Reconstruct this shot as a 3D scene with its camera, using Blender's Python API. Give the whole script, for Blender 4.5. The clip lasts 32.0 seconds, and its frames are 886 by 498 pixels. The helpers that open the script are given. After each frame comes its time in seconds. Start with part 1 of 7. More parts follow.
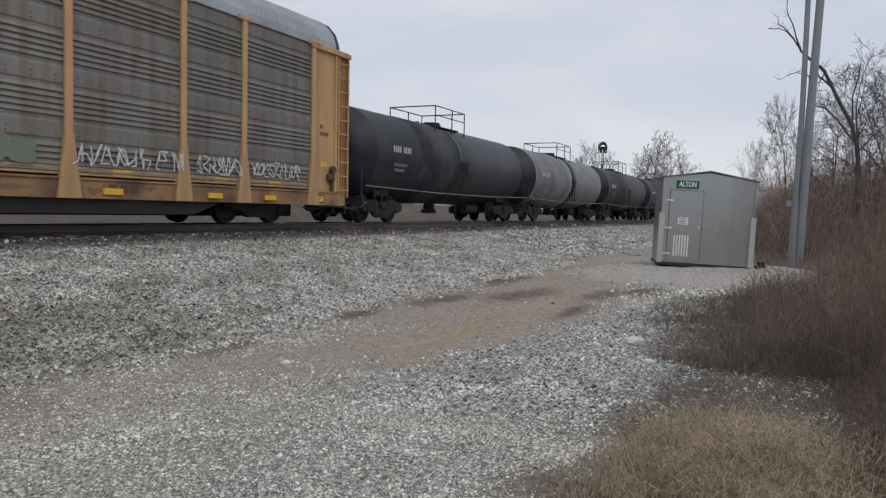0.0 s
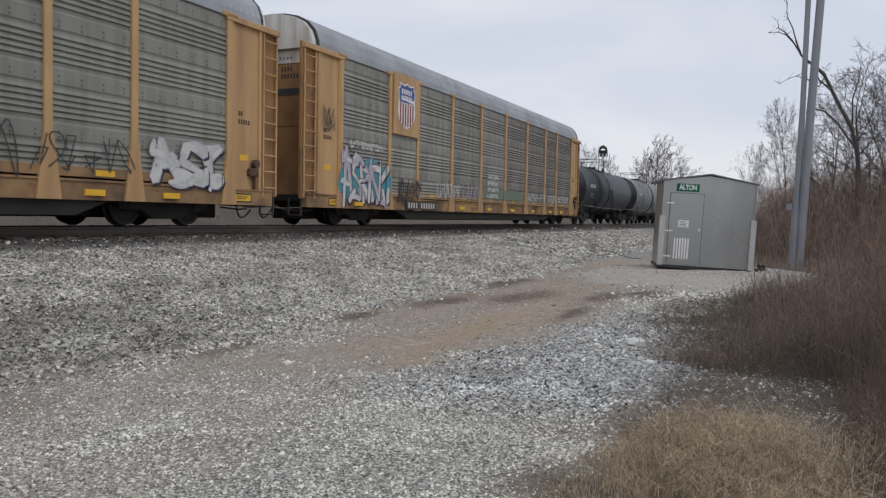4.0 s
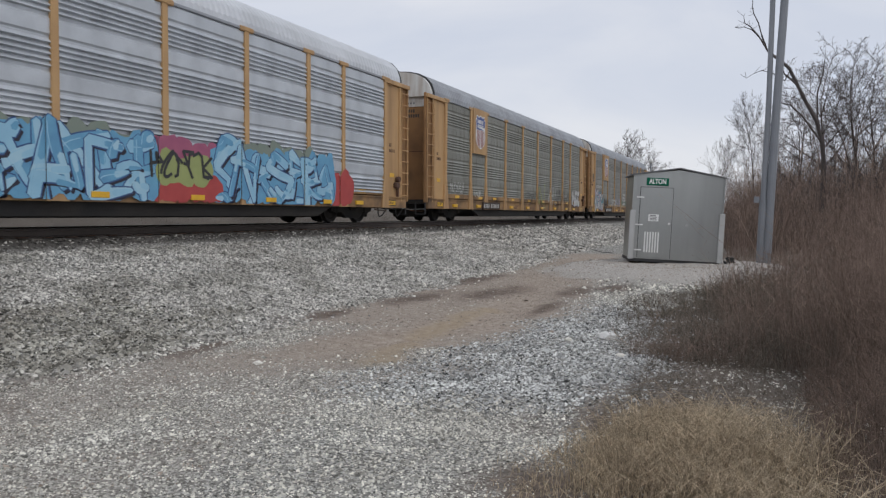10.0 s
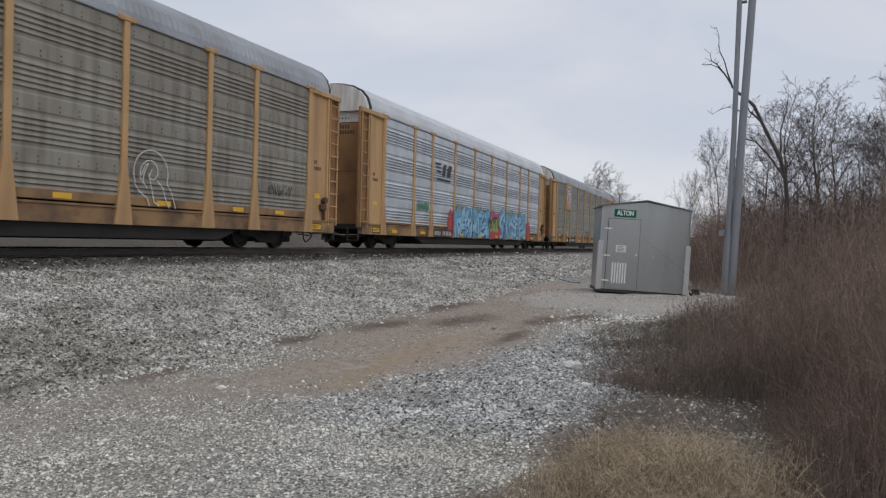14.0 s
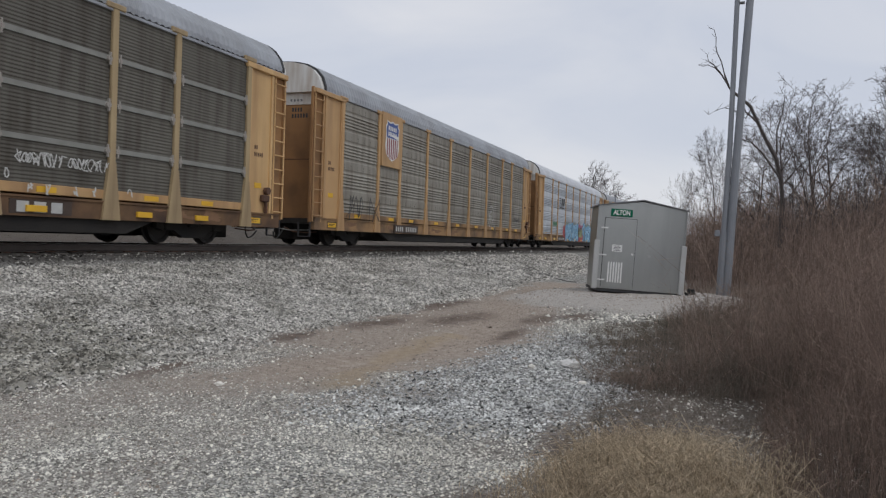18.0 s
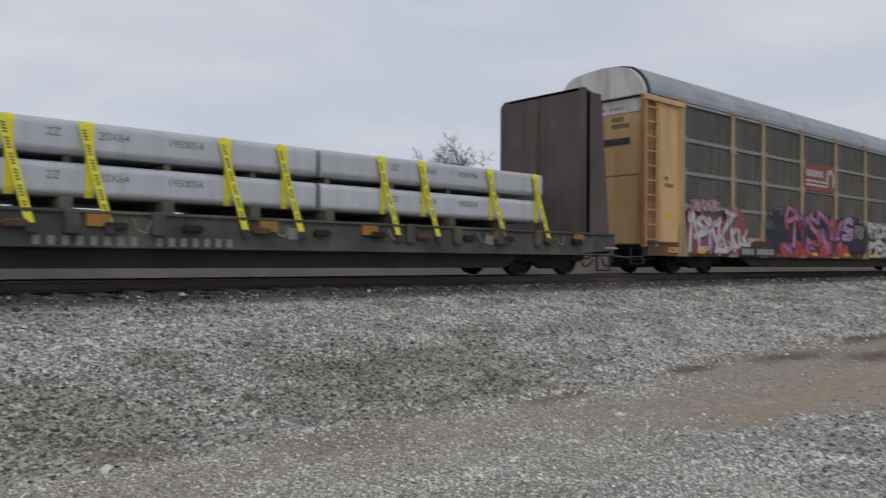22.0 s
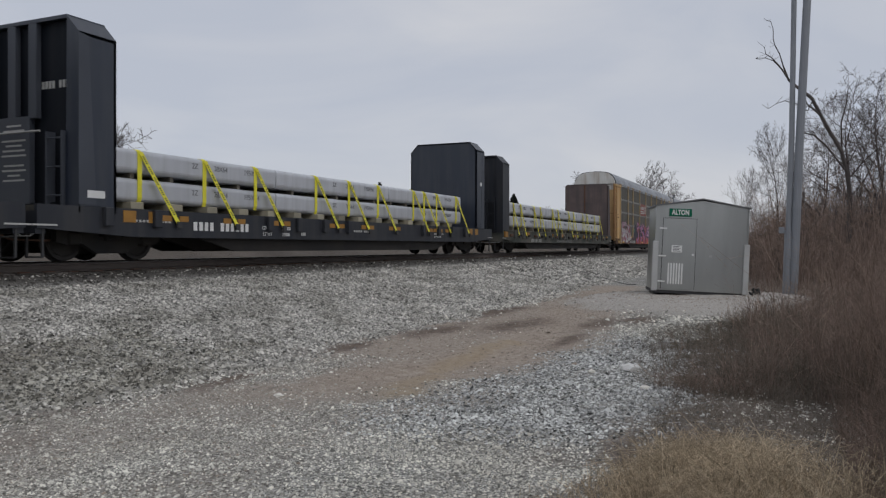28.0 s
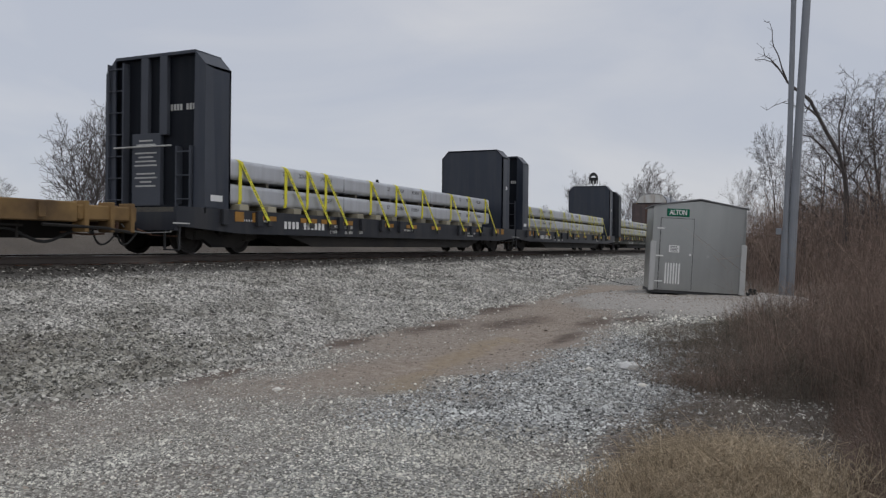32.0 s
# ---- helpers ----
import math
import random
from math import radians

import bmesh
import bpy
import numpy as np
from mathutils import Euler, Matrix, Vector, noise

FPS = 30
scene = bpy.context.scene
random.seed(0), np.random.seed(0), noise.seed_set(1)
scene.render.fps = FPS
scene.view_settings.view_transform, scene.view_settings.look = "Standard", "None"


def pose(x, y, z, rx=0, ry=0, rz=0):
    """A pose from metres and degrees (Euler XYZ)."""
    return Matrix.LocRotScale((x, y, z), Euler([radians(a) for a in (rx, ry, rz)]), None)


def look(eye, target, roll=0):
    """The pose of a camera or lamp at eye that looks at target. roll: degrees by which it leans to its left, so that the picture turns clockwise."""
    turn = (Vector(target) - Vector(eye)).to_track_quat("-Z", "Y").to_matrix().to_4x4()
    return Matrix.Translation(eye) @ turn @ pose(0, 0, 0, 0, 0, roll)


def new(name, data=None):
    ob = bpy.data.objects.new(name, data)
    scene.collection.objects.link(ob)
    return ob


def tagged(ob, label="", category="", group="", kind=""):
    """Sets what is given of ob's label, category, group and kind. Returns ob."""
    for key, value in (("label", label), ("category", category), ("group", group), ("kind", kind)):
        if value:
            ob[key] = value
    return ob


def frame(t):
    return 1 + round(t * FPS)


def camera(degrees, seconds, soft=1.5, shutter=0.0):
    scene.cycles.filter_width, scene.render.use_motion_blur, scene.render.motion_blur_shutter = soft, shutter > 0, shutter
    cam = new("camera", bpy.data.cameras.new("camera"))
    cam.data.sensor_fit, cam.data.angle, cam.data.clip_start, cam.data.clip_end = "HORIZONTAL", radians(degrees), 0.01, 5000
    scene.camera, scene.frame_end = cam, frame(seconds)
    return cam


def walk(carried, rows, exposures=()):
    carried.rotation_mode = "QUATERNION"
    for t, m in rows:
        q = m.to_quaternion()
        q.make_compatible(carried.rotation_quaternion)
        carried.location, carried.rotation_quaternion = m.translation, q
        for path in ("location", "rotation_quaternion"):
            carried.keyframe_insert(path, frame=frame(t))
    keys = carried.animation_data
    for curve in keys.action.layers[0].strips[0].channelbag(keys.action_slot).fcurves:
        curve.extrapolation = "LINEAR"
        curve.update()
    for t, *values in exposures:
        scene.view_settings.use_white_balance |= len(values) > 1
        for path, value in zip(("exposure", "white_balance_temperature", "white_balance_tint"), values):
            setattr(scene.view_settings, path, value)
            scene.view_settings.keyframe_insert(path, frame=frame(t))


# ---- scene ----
cam = camera(59.02, 32.0, soft=1.25, shutter=0.12)
PATH = [
    (0, (-0.006, 0.012, 1.582), (9.064, 4.197, 1.118), 1.00),
    (0.5, (0.010, 0.007, 1.572), (8.976, 4.400, 1.000), 0.43),
    (1, (-0.005, 0.006, 1.561), (8.978, 4.359, 0.966), 0.31),
    (1.5, (-0.017, 0.008, 1.550), (8.972, 4.329, 0.832), 0.49),
    (2, (-0.017, 0.007, 1.563), (9.008, 4.267, 0.929), 0.54),
    (2.5, (-0.033, 0.010, 1.566), (9.001, 4.267, 1.055), 0.85),
    (3, (-0.011, -0.001, 1.603), (9.029, 4.224, 0.947), 0.93),
    (3.5, (-0.033, 0.013, 1.572), (9.030, 4.216, 1.123), 1.08),
    (5.5, (-0.016, 0.015, 1.536), (9.063, 4.189, 1.141), 1.04),
    (6, (-0.008, 0.005, 1.562), (9.091, 4.102, 0.913), 1.20),
    (6.5, (-0.013, 0.010, 1.561), (9.098, 4.091, 0.978), 1.05),
    (7, (-0.006, 0.019, 1.549), (9.127, 4.061, 1.048), 0.85),
    (7.5, (-0.017, 0.002, 1.530), (9.075, 4.140, 1.064), 0.88),
    (8, (-0.008, -0.005, 1.535), (9.124, 4.034, 1.006), 0.45),
    (8.5, (0.001, 0.003, 1.551), (9.111, 4.084, 0.953), 0.49),
    (9, (-0.005, -0.009, 1.547), (9.132, 4.018, 1.013), 0.61),
    (9.5, (-0.003, 0.015, 1.524), (9.143, 4.029, 1.032), 0.57),
    (10, (0.000, -0.007, 1.555), (9.207, 3.871, 1.098), 0.38),
    (10.5, (-0.005, -0.038, 1.562), (9.147, 3.971, 1.150), 0.30),
    (11, (-0.001, -0.061, 1.536), (9.092, 4.073, 1.055), 1.02),
    (11.5, (0.004, -0.065, 1.562), (9.060, 4.153, 1.125), 1.13),
    (12, (-0.025, -0.038, 1.563), (9.157, 3.924, 1.471), 1.13),
    (12.5, (-0.031, -0.010, 1.558), (9.284, 3.627, 1.485), 1.30),
    (13, (-0.024, -0.006, 1.555), (9.306, 3.590, 1.426), 1.65),
    (13.5, (-0.029, -0.031, 1.555), (9.289, 3.594, 1.363), 1.20),
    (14, (-0.021, -0.043, 1.544), (9.333, 3.492, 1.449), 1.45),
    (14.5, (-0.030, -0.033, 1.557), (9.310, 3.532, 1.348), 1.10),
    (16.5, (-0.002, -0.014, 1.553), (9.373, 3.453, 1.263), 1.32),
    (17, (0.002, -0.010, 1.563), (9.398, 3.404, 1.316), 1.95),
    (17.5, (-0.017, -0.012, 1.558), (9.360, 3.456, 1.353), 1.91),
    (18, (-0.044, -0.012, 1.541), (9.331, 3.465, 1.425), 1.88),
    (18.5, (-0.024, 0.009, 1.538), (9.250, 3.732, 1.180), 1.61),
    (19, (-0.007, -0.001, 1.550), (9.323, 3.584, 1.240), 1.50),
    (19.5, (-0.015, 0.017, 1.575), (9.167, 3.976, 1.446), 0.88),
    (20, (0.000, 0.006, 1.549), (8.799, 4.745, 1.916), -0.24),
    (20.5, (0.033, 0.009, 1.528), (8.853, 4.720, 1.433), -0.79),
    (21, (0.063, 0.012, 1.535), (9.096, 4.294, 1.276), -0.73),
    (21.5, (0.029, 0.051, 1.542), (8.848, 4.761, 1.345), -0.80),
    (21.6, (0.015, 0.055, 1.546), (8.679, 5.045, 1.369), -0.56),
    (21.7, (0.000, 0.059, 1.550), (8.309, 5.622, 1.401), -0.33),
    (21.8, (-0.014, 0.063, 1.555), (7.761, 6.351, 1.436), -0.09),
    (21.9, (-0.029, 0.067, 1.559), (7.130, 7.049, 1.480), 0.14),
    (22, (-0.043, 0.071, 1.563), (6.605, 7.540, 1.709), 0.38),
    (22.1, (-0.041, 0.072, 1.562), (6.162, 7.912, 1.781), 0.34),
    (22.2, (-0.039, 0.073, 1.561), (5.898, 8.114, 1.877), 0.30),
    (22.3, (-0.036, 0.074, 1.560), (5.626, 8.312, 1.853), 0.25),
    (22.4, (-0.034, 0.075, 1.559), (5.508, 8.398, 1.690), 0.21),
    (22.5, (-0.032, 0.076, 1.558), (5.584, 8.350, 1.682), 0.17),
    (22.6, (-0.025, 0.069, 1.556), (5.773, 8.215, 1.726), 0.22),
    (22.7, (-0.019, 0.062, 1.554), (6.055, 8.004, 1.765), 0.27),
    (22.8, (-0.012, 0.056, 1.552), (6.359, 7.762, 1.725), 0.33),
    (22.9, (-0.006, 0.049, 1.550), (6.532, 7.614, 1.709), 0.38),
    (23, (0.001, 0.042, 1.548), (6.835, 7.342, 1.650), 0.43),
    (23.1, (0.004, 0.035, 1.549), (7.049, 7.132, 1.629), 0.41),
    (23.3, (0.011, 0.022, 1.550), (7.496, 6.654, 1.602), 0.38),
    (23.5, (0.017, 0.009, 1.551), (7.920, 6.136, 1.560), 0.34),
    (23.7, (0.026, 0.003, 1.540), (8.343, 5.555, 1.478), 0.14),
    (23.8, (0.031, -0.000, 1.534), (8.591, 5.168, 1.430), 0.04),
    (24, (0.040, -0.006, 1.523), (8.899, 4.628, 1.320), -0.16),
    (24.5, (0.045, -0.019, 1.549), (9.147, 4.103, 1.140), -0.63),
    (26.5, (0.061, -0.005, 1.525), (9.228, 3.970, 1.131), -0.06),
    (27, (0.052, -0.006, 1.531), (9.258, 3.897, 1.381), 0.04),
    (27.5, (0.032, 0.002, 1.528), (9.194, 4.006, 1.351), 0.22),
    (28, (0.028, -0.011, 1.532), (9.129, 4.131, 1.498), 0.05),
    (28.5, (0.031, -0.007, 1.527), (9.156, 4.081, 1.447), 0.31),
    (29, (0.018, 0.000, 1.520), (9.130, 4.118, 1.380), 0.20),
    (29.5, (0.014, -0.004, 1.522), (9.177, 4.002, 1.495), 0.31),
    (30, (0.011, 0.006, 1.521), (9.107, 4.158, 1.384), 0.36),
    (30.5, (0.009, 0.008, 1.533), (9.233, 3.867, 1.415), 0.99),
    (31, (0.005, 0.007, 1.543), (9.246, 3.826, 1.406), 1.02),
    (31.5, (-0.013, -0.002, 1.522), (9.203, 3.876, 1.445), 0.34),
    (32, (0.001, 0.010, 1.507), (9.120, 4.114, 1.453), 0.65),
]

walk(cam, [(t, look(eye, target, roll)) for t, eye, target, roll in PATH],
     [(0, 0.18), (3, 0.26), (6, 0.28), (9, 0.27), (13, 0.16), (17, 0.14), (19, 0.14), (21, 0.14), (22.5, -0.1), (24, -0.32), (26.5, -0.08), (28, -0.12), (32, -0.12)])

# ---- light: a bright overcast sky ----
world = bpy.data.worlds.new("overcast_sky")
scene.world = world
world.use_nodes = True
wt = world.node_tree
wt.nodes.clear()
w_out = wt.nodes.new("ShaderNodeOutputWorld")
w_bg = wt.nodes.new("ShaderNodeBackground")
w_sky = wt.nodes.new("ShaderNodeTexSky")
w_sky.sky_type = "NISHITA"
w_sky.sun_disc = False
w_sky.sun_elevation = radians(42)
w_sky.sun_rotation = radians(200)
w_mul = wt.nodes.new("ShaderNodeMix")
w_mul.data_type, w_mul.blend_type = "RGBA", "MULTIPLY"
w_mul.inputs["Factor"].default_value = 1.0
w_mul.inputs["B"].default_value = (0.09, 0.09, 0.09, 1)
w_co = wt.nodes.new("ShaderNodeTexCoord")
w_map = wt.nodes.new("ShaderNodeMapping")
w_map.inputs["Scale"].default_value = (1.6, 1.6, 5.0)
w_n = wt.nodes.new("ShaderNodeTexNoise")
w_n.inputs["Scale"].default_value = 1.5
w_n.inputs["Detail"].default_value = 5.0
w_n.inputs["Distortion"].default_value = 0.7
w_ramp = wt.nodes.new("ShaderNodeValToRGB")
w_ramp.color_ramp.elements[0].position = 0.36
w_ramp.color_ramp.elements[0].color = (0.54, 0.575, 0.66, 1)
w_ramp.color_ramp.elements[1].position = 0.66
w_ramp.color_ramp.elements[1].color = (0.658, 0.671, 0.717, 1)
w_mix = wt.nodes.new("ShaderNodeMix")
w_mix.data_type = "RGBA"
w_mix.inputs["Factor"].default_value = 0.92
wt.links.new(w_sky.outputs["Color"], w_mul.inputs["A"])
wt.links.new(w_co.outputs["Generated"], w_map.inputs["Vector"])
wt.links.new(w_map.outputs["Vector"], w_n.inputs["Vector"])
wt.links.new(w_n.outputs["Fac"], w_ramp.inputs["Fac"])
wt.links.new(w_mul.outputs["Result"], w_mix.inputs["A"])
wt.links.new(w_ramp.outputs["Color"], w_mix.inputs["B"])
wt.links.new(w_mix.outputs["Result"], w_bg.inputs["Color"])
w_bg.inputs["Strength"].default_value = 1.0
wt.links.new(w_bg.outputs["Background"], w_out.inputs["Surface"])
sun_data = bpy.data.lights.new("sun", "SUN")
sun_data.energy, sun_data.angle, sun_data.color = 0.6, radians(25), (1.0, 0.97, 0.93)
sun = new("sun", sun_data)
sun.matrix_world = look((0, 0, 60), (22, 42, 0))

# ---- materials ----
MATS = {}


def mat(name, c1, c2=None, scale=3.0, rough=0.75, metal=0.0, bump=0.15, fine=40.0, stain=None, stain_amount=0.0,
        streak=False, vary=0.0, island=False, streak_scale=1.0, gloss=0.5):
    """A weathered surface: two colours mixed by coarse and fine noise, stains (upright streaks if asked), relief and shade varied by piece."""
    if name in MATS:
        return MATS[name]
    m = bpy.data.materials.new(name)
    m.use_nodes = True
    nt = m.node_tree
    N, L = nt.nodes, nt.links
    bsdf = N["Principled BSDF"]
    co = N.new("ShaderNodeTexCoord")
    c2 = c2 or tuple(v * 0.75 for v in c1)
    n1, n2 = N.new("ShaderNodeTexNoise"), N.new("ShaderNodeTexNoise")
    for n, s in ((n1, scale), (n2, fine)):
        n.inputs["Scale"].default_value, n.inputs["Detail"].default_value = s, 4.0
        L.new(co.outputs["Object"], n.inputs["Vector"])
    add = N.new("ShaderNodeMath")
    add.operation = "MULTIPLY_ADD"
    add.inputs[1].default_value = 0.35
    sub = N.new("ShaderNodeMath")
    sub.operation = "MULTIPLY_ADD"
    sub.inputs[1].default_value, sub.inputs[2].default_value = 1.6, -0.45
    L.new(n1.outputs["Fac"], sub.inputs[0])
    L.new(n2.outputs["Fac"], add.inputs[0])
    L.new(sub.outputs[0], add.inputs[2])
    mix = N.new("ShaderNodeMix")
    mix.data_type = "RGBA"
    mix.inputs["A"].default_value, mix.inputs["B"].default_value = (*c1, 1), (*c2, 1)
    L.new(add.outputs[0], mix.inputs["Factor"])
    colour = mix.outputs["Result"]
    if stain:
        n3, mp = N.new("ShaderNodeTexNoise"), N.new("ShaderNodeMapping")
        mp.inputs["Scale"].default_value = (3.2 * streak_scale, 3.2 * streak_scale, 0.35 * streak_scale) if streak else (0.9, 0.9, 0.9)
        n3.inputs["Scale"].default_value, n3.inputs["Detail"].default_value = 1.3, 6.0
        L.new(co.outputs["Object"], mp.inputs["Vector"])
        L.new(mp.outputs["Vector"], n3.inputs["Vector"])
        ramp = N.new("ShaderNodeValToRGB")
        ramp.color_ramp.elements[0].position, ramp.color_ramp.elements[1].position = 0.42, 0.68
        ramp.color_ramp.elements[1].color = (stain_amount,) * 3 + (1,)
        ramp.color_ramp.elements[0].color = (0, 0, 0, 1)
        L.new(n3.outputs["Fac"], ramp.inputs["Fac"])
        mix2 = N.new("ShaderNodeMix")
        mix2.data_type = "RGBA"
        mix2.inputs["B"].default_value = (*stain, 1)
        L.new(ramp.outputs["Color"], mix2.inputs["Factor"])
        L.new(colour, mix2.inputs["A"])
        colour = mix2.outputs["Result"]
    if vary:
        hsv = N.new("ShaderNodeHueSaturation")
        mr = N.new("ShaderNodeMapRange")
        mr.inputs["To Min"].default_value, mr.inputs["To Max"].default_value = 1 - vary, 1 + vary
        if island:
            g = N.new("ShaderNodeNewGeometry")
            L.new(g.outputs["Random Per Island"], mr.inputs["Value"])
        else:
            g = N.new("ShaderNodeObjectInfo")
            L.new(g.outputs["Random"], mr.inputs["Value"])
        L.new(mr.outputs["Result"], hsv.inputs["Value"])
        L.new(colour, hsv.inputs["Color"])
        colour = hsv.outputs["Color"]
    L.new(colour, bsdf.inputs["Base Color"])
    bsdf.inputs["Roughness"].default_value, bsdf.inputs["Metallic"].default_value = rough, metal
    bsdf.inputs["Specular IOR Level"].default_value = gloss
    if bump:
        b = N.new("ShaderNodeBump")
        b.inputs["Strength"].default_value, b.inputs["Distance"].default_value = bump, 0.02
        L.new(n2.outputs["Fac"], b.inputs["Height"])
        L.new(b.outputs["Normal"], bsdf.inputs["Normal"])
    MATS[name] = m
    return m


YELLOW = mat("rack_yellow_paint", (0.57, 0.365, 0.18), (0.47, 0.29, 0.14), 0.9, 0.65, 0, 0.06, 30, (0.20, 0.115, 0.07), 0.5, True, gloss=0.3, streak_scale=0.45)
# car-end yellow: dirt, and the shade between the cars, both in its colour
YELLOW_DIRTY_SHADED = mat("dirty_shaded_end_yellow", (0.37, 0.205, 0.088), (0.29, 0.155, 0.07), 0.8, 0.7, 0, 0.08, 30, (0.12, 0.075, 0.048), 0.55, False, gloss=0.25)
OCHRE_GRIMY = mat("grimy_ochre_paint", (0.29, 0.185, 0.075), (0.17, 0.105, 0.05), 1.2, 0.75, 0, 0.1, 30, (0.06, 0.042, 0.03), 0.85, gloss=0.25)
POST_BEIGE = mat("faded_beige_post_paint", (0.47, 0.36, 0.21), (0.36, 0.27, 0.155), 0.9, 0.7, 0, 0.06, 30, (0.2, 0.14, 0.09), 0.6, True, gloss=0.25)
YELLOW_PALE = mat("faded_yellow_paint", (0.71, 0.475, 0.235), (0.57, 0.37, 0.175), 0.9, 0.65, 0, 0.06, 30, (0.26, 0.14, 0.07), 0.5, True, gloss=0.3, streak_scale=0.45)
SILL_YELLOW = mat("grimy_yellow_sill", (0.43, 0.26, 0.125), (0.25, 0.155, 0.082), 0.35, 0.75, 0, 0.15, 30, (0.085, 0.062, 0.05), 0.9, False, gloss=0.25)
SILL_RUSTY = mat("rusty_ochre_sill", (0.25, 0.15, 0.075), (0.13, 0.078, 0.05), 0.5, 0.8, 0, 0.15, 30, (0.06, 0.042, 0.036), 0.9, False, gloss=0.2)
REFLECT = mat("yellow_reflector", (0.80, 0.48, 0.03), (0.66, 0.36, 0.03), 4, 0.4, 0, 0, 30)
ORANGE = mat("amber_hazard_panel", (0.40, 0.20, 0.03), (0.27, 0.13, 0.025), 4, 0.5, 0, 0, 30)
GALV_GREEN = mat("weathered_galvanised_panel", (0.31, 0.31, 0.28), (0.21, 0.20, 0.175), 0.8, 0.6, 0.1, 0.1, 25, (0.115, 0.105, 0.085), 0.5, True, 0.10)
GALV_STAINED = mat("brown_stained_panel", (0.225, 0.212, 0.19), (0.155, 0.143, 0.125), 0.8, 0.6, 0.1, 0.1, 25, (0.105, 0.088, 0.072), 0.6, True, 0.10)
GALV_LIGHT = mat("lighter_weathered_panel", (0.288, 0.294, 0.26), (0.208, 0.207, 0.182), 0.8, 0.6, 0.1, 0.1, 25, (0.15, 0.14, 0.115), 0.5, True, 0.10)
GALV_BROWN = mat("brown_weathered_panel", (0.32, 0.305, 0.262), (0.23, 0.21, 0.175), 0.8, 0.65, 0.1, 0.1, 25, (0.11, 0.088, 0.068), 0.5, True, 0.10)
GALV_CLEAN = mat("clean_galvanised_panel", (0.615, 0.648, 0.685), (0.475, 0.505, 0.54), 0.6, 0.45, 0.25, 0.05, 25, (0.335, 0.355, 0.385), 0.5, False, 0.05)
GALV_DARK = mat("dark_olive_panel", (0.148, 0.139, 0.118), (0.098, 0.090, 0.075), 0.8, 0.7, 0.05, 0.1, 25, (0.065, 0.055, 0.042), 0.75, True, 0.08)
PALE_STRIP = mat("pale_steel_strip", (0.30, 0.30, 0.275), (0.20, 0.20, 0.18), 2, 0.65, 0.1, 0.05, 30)
ROOF = mat("galvanised_roof", (0.40, 0.42, 0.45), (0.29, 0.305, 0.33), 0.7, 0.5, 0.2, 0.08, 25, (0.20, 0.20, 0.20), 0.5)
ROOF_PALE = mat("bright_galvanised_roof", (0.66, 0.68, 0.71), (0.54, 0.56, 0.59), 0.7, 0.45, 0.15, 0.05, 25, (0.42, 0.43, 0.44), 0.4)
ROOF_WHITE = mat("pale_roof_cap", (0.72, 0.72, 0.70), (0.58, 0.57, 0.53), 1.5, 0.6, 0, 0.05, 30, (0.32, 0.22, 0.14), 0.6, True)
BLACK = mat("grimy_black_steel", (0.015, 0.015, 0.016), (0.026, 0.024, 0.022), 1.5, 0.8, 0, 0.2, 25, (0.042, 0.036, 0.030), 0.5, gloss=0.3)
TANK_BLACK = mat("black_tank_paint", (0.013, 0.0155, 0.022), (0.021, 0.024, 0.031), 0.6, 0.5, 0, 0.06, 20, (0.05, 0.052, 0.058), 0.45, False, gloss=0.35)
TANK_SMEAR = mat("smeared_tank_paint", (0.018, 0.021, 0.027), (0.045, 0.047, 0.052), 0.9, 0.65, 0, 0.1, 18, (0.10, 0.10, 0.105), 0.6, False, gloss=0.2)
TANK_GREY = mat("grey_tank_paint", (0.26, 0.265, 0.275), (0.17, 0.173, 0.178), 0.5, 0.6, 0, 0.06, 20, (0.07, 0.07, 0.072), 0.5, False, gloss=0.3)
TANK_DARK = mat("faded_dark_tank_paint", (0.030, 0.031, 0.034), (0.048, 0.048, 0.050), 0.6, 0.6, 0, 0.06, 20, (0.08, 0.08, 0.08), 0.5, True, gloss=0.3)
NAVY = mat("black_bulkhead_paint", (0.01904, 0.02516, 0.0414), (0.0272, 0.03478, 0.0522), 0.9, 0.38, 0, 0.05, 20, (0.06, 0.064, 0.07), 0.4, True, gloss=0.5)
SILL_BLACK = mat("black_flat_car_sill", (0.016, 0.0185, 0.0255), (0.025, 0.028, 0.036), 0.9, 0.5, 0, 0.08, 20, (0.055, 0.053, 0.052), 0.45, True, gloss=0.45)
# bulkhead black again, darker and duller for the shade on the outer face
FACE_SHADED = mat("shaded_bulkhead_face", (0.0065, 0.0085, 0.0135), (0.010, 0.0125, 0.018), 0.9, 0.6, 0, 0.05, 20, (0.02, 0.022, 0.026), 0.4, True, gloss=0.15)
NAVY_GREY = mat("grey_bulkhead_stile", (0.072, 0.080, 0.098), (0.052, 0.058, 0.072), 0.9, 0.5, 0, 0.05, 20, gloss=0.3)
OLD_DECK = mat("worn_black_green_sill", (0.040, 0.050, 0.045), (0.078, 0.082, 0.072), 2.6, 0.75, 0, 0.25, 25, (0.15, 0.135, 0.115), 0.75, gloss=0.3)
RUST = mat("brown_rusted_bulkhead", (0.15, 0.108, 0.10), (0.082, 0.064, 0.064), 1.6, 0.8, 0, 0.2, 25, (0.07, 0.06, 0.06), 0.7, True)
RUST_RED = mat("rusty_steel", (0.13, 0.065, 0.04), (0.07, 0.04, 0.03), 3, 0.85, 0, 0.3, 40)
WHEEL = mat("wheel_steel", (0.020, 0.0185, 0.0175), (0.031, 0.027, 0.024), 4, 0.7, 0.2, 0.2, 40)
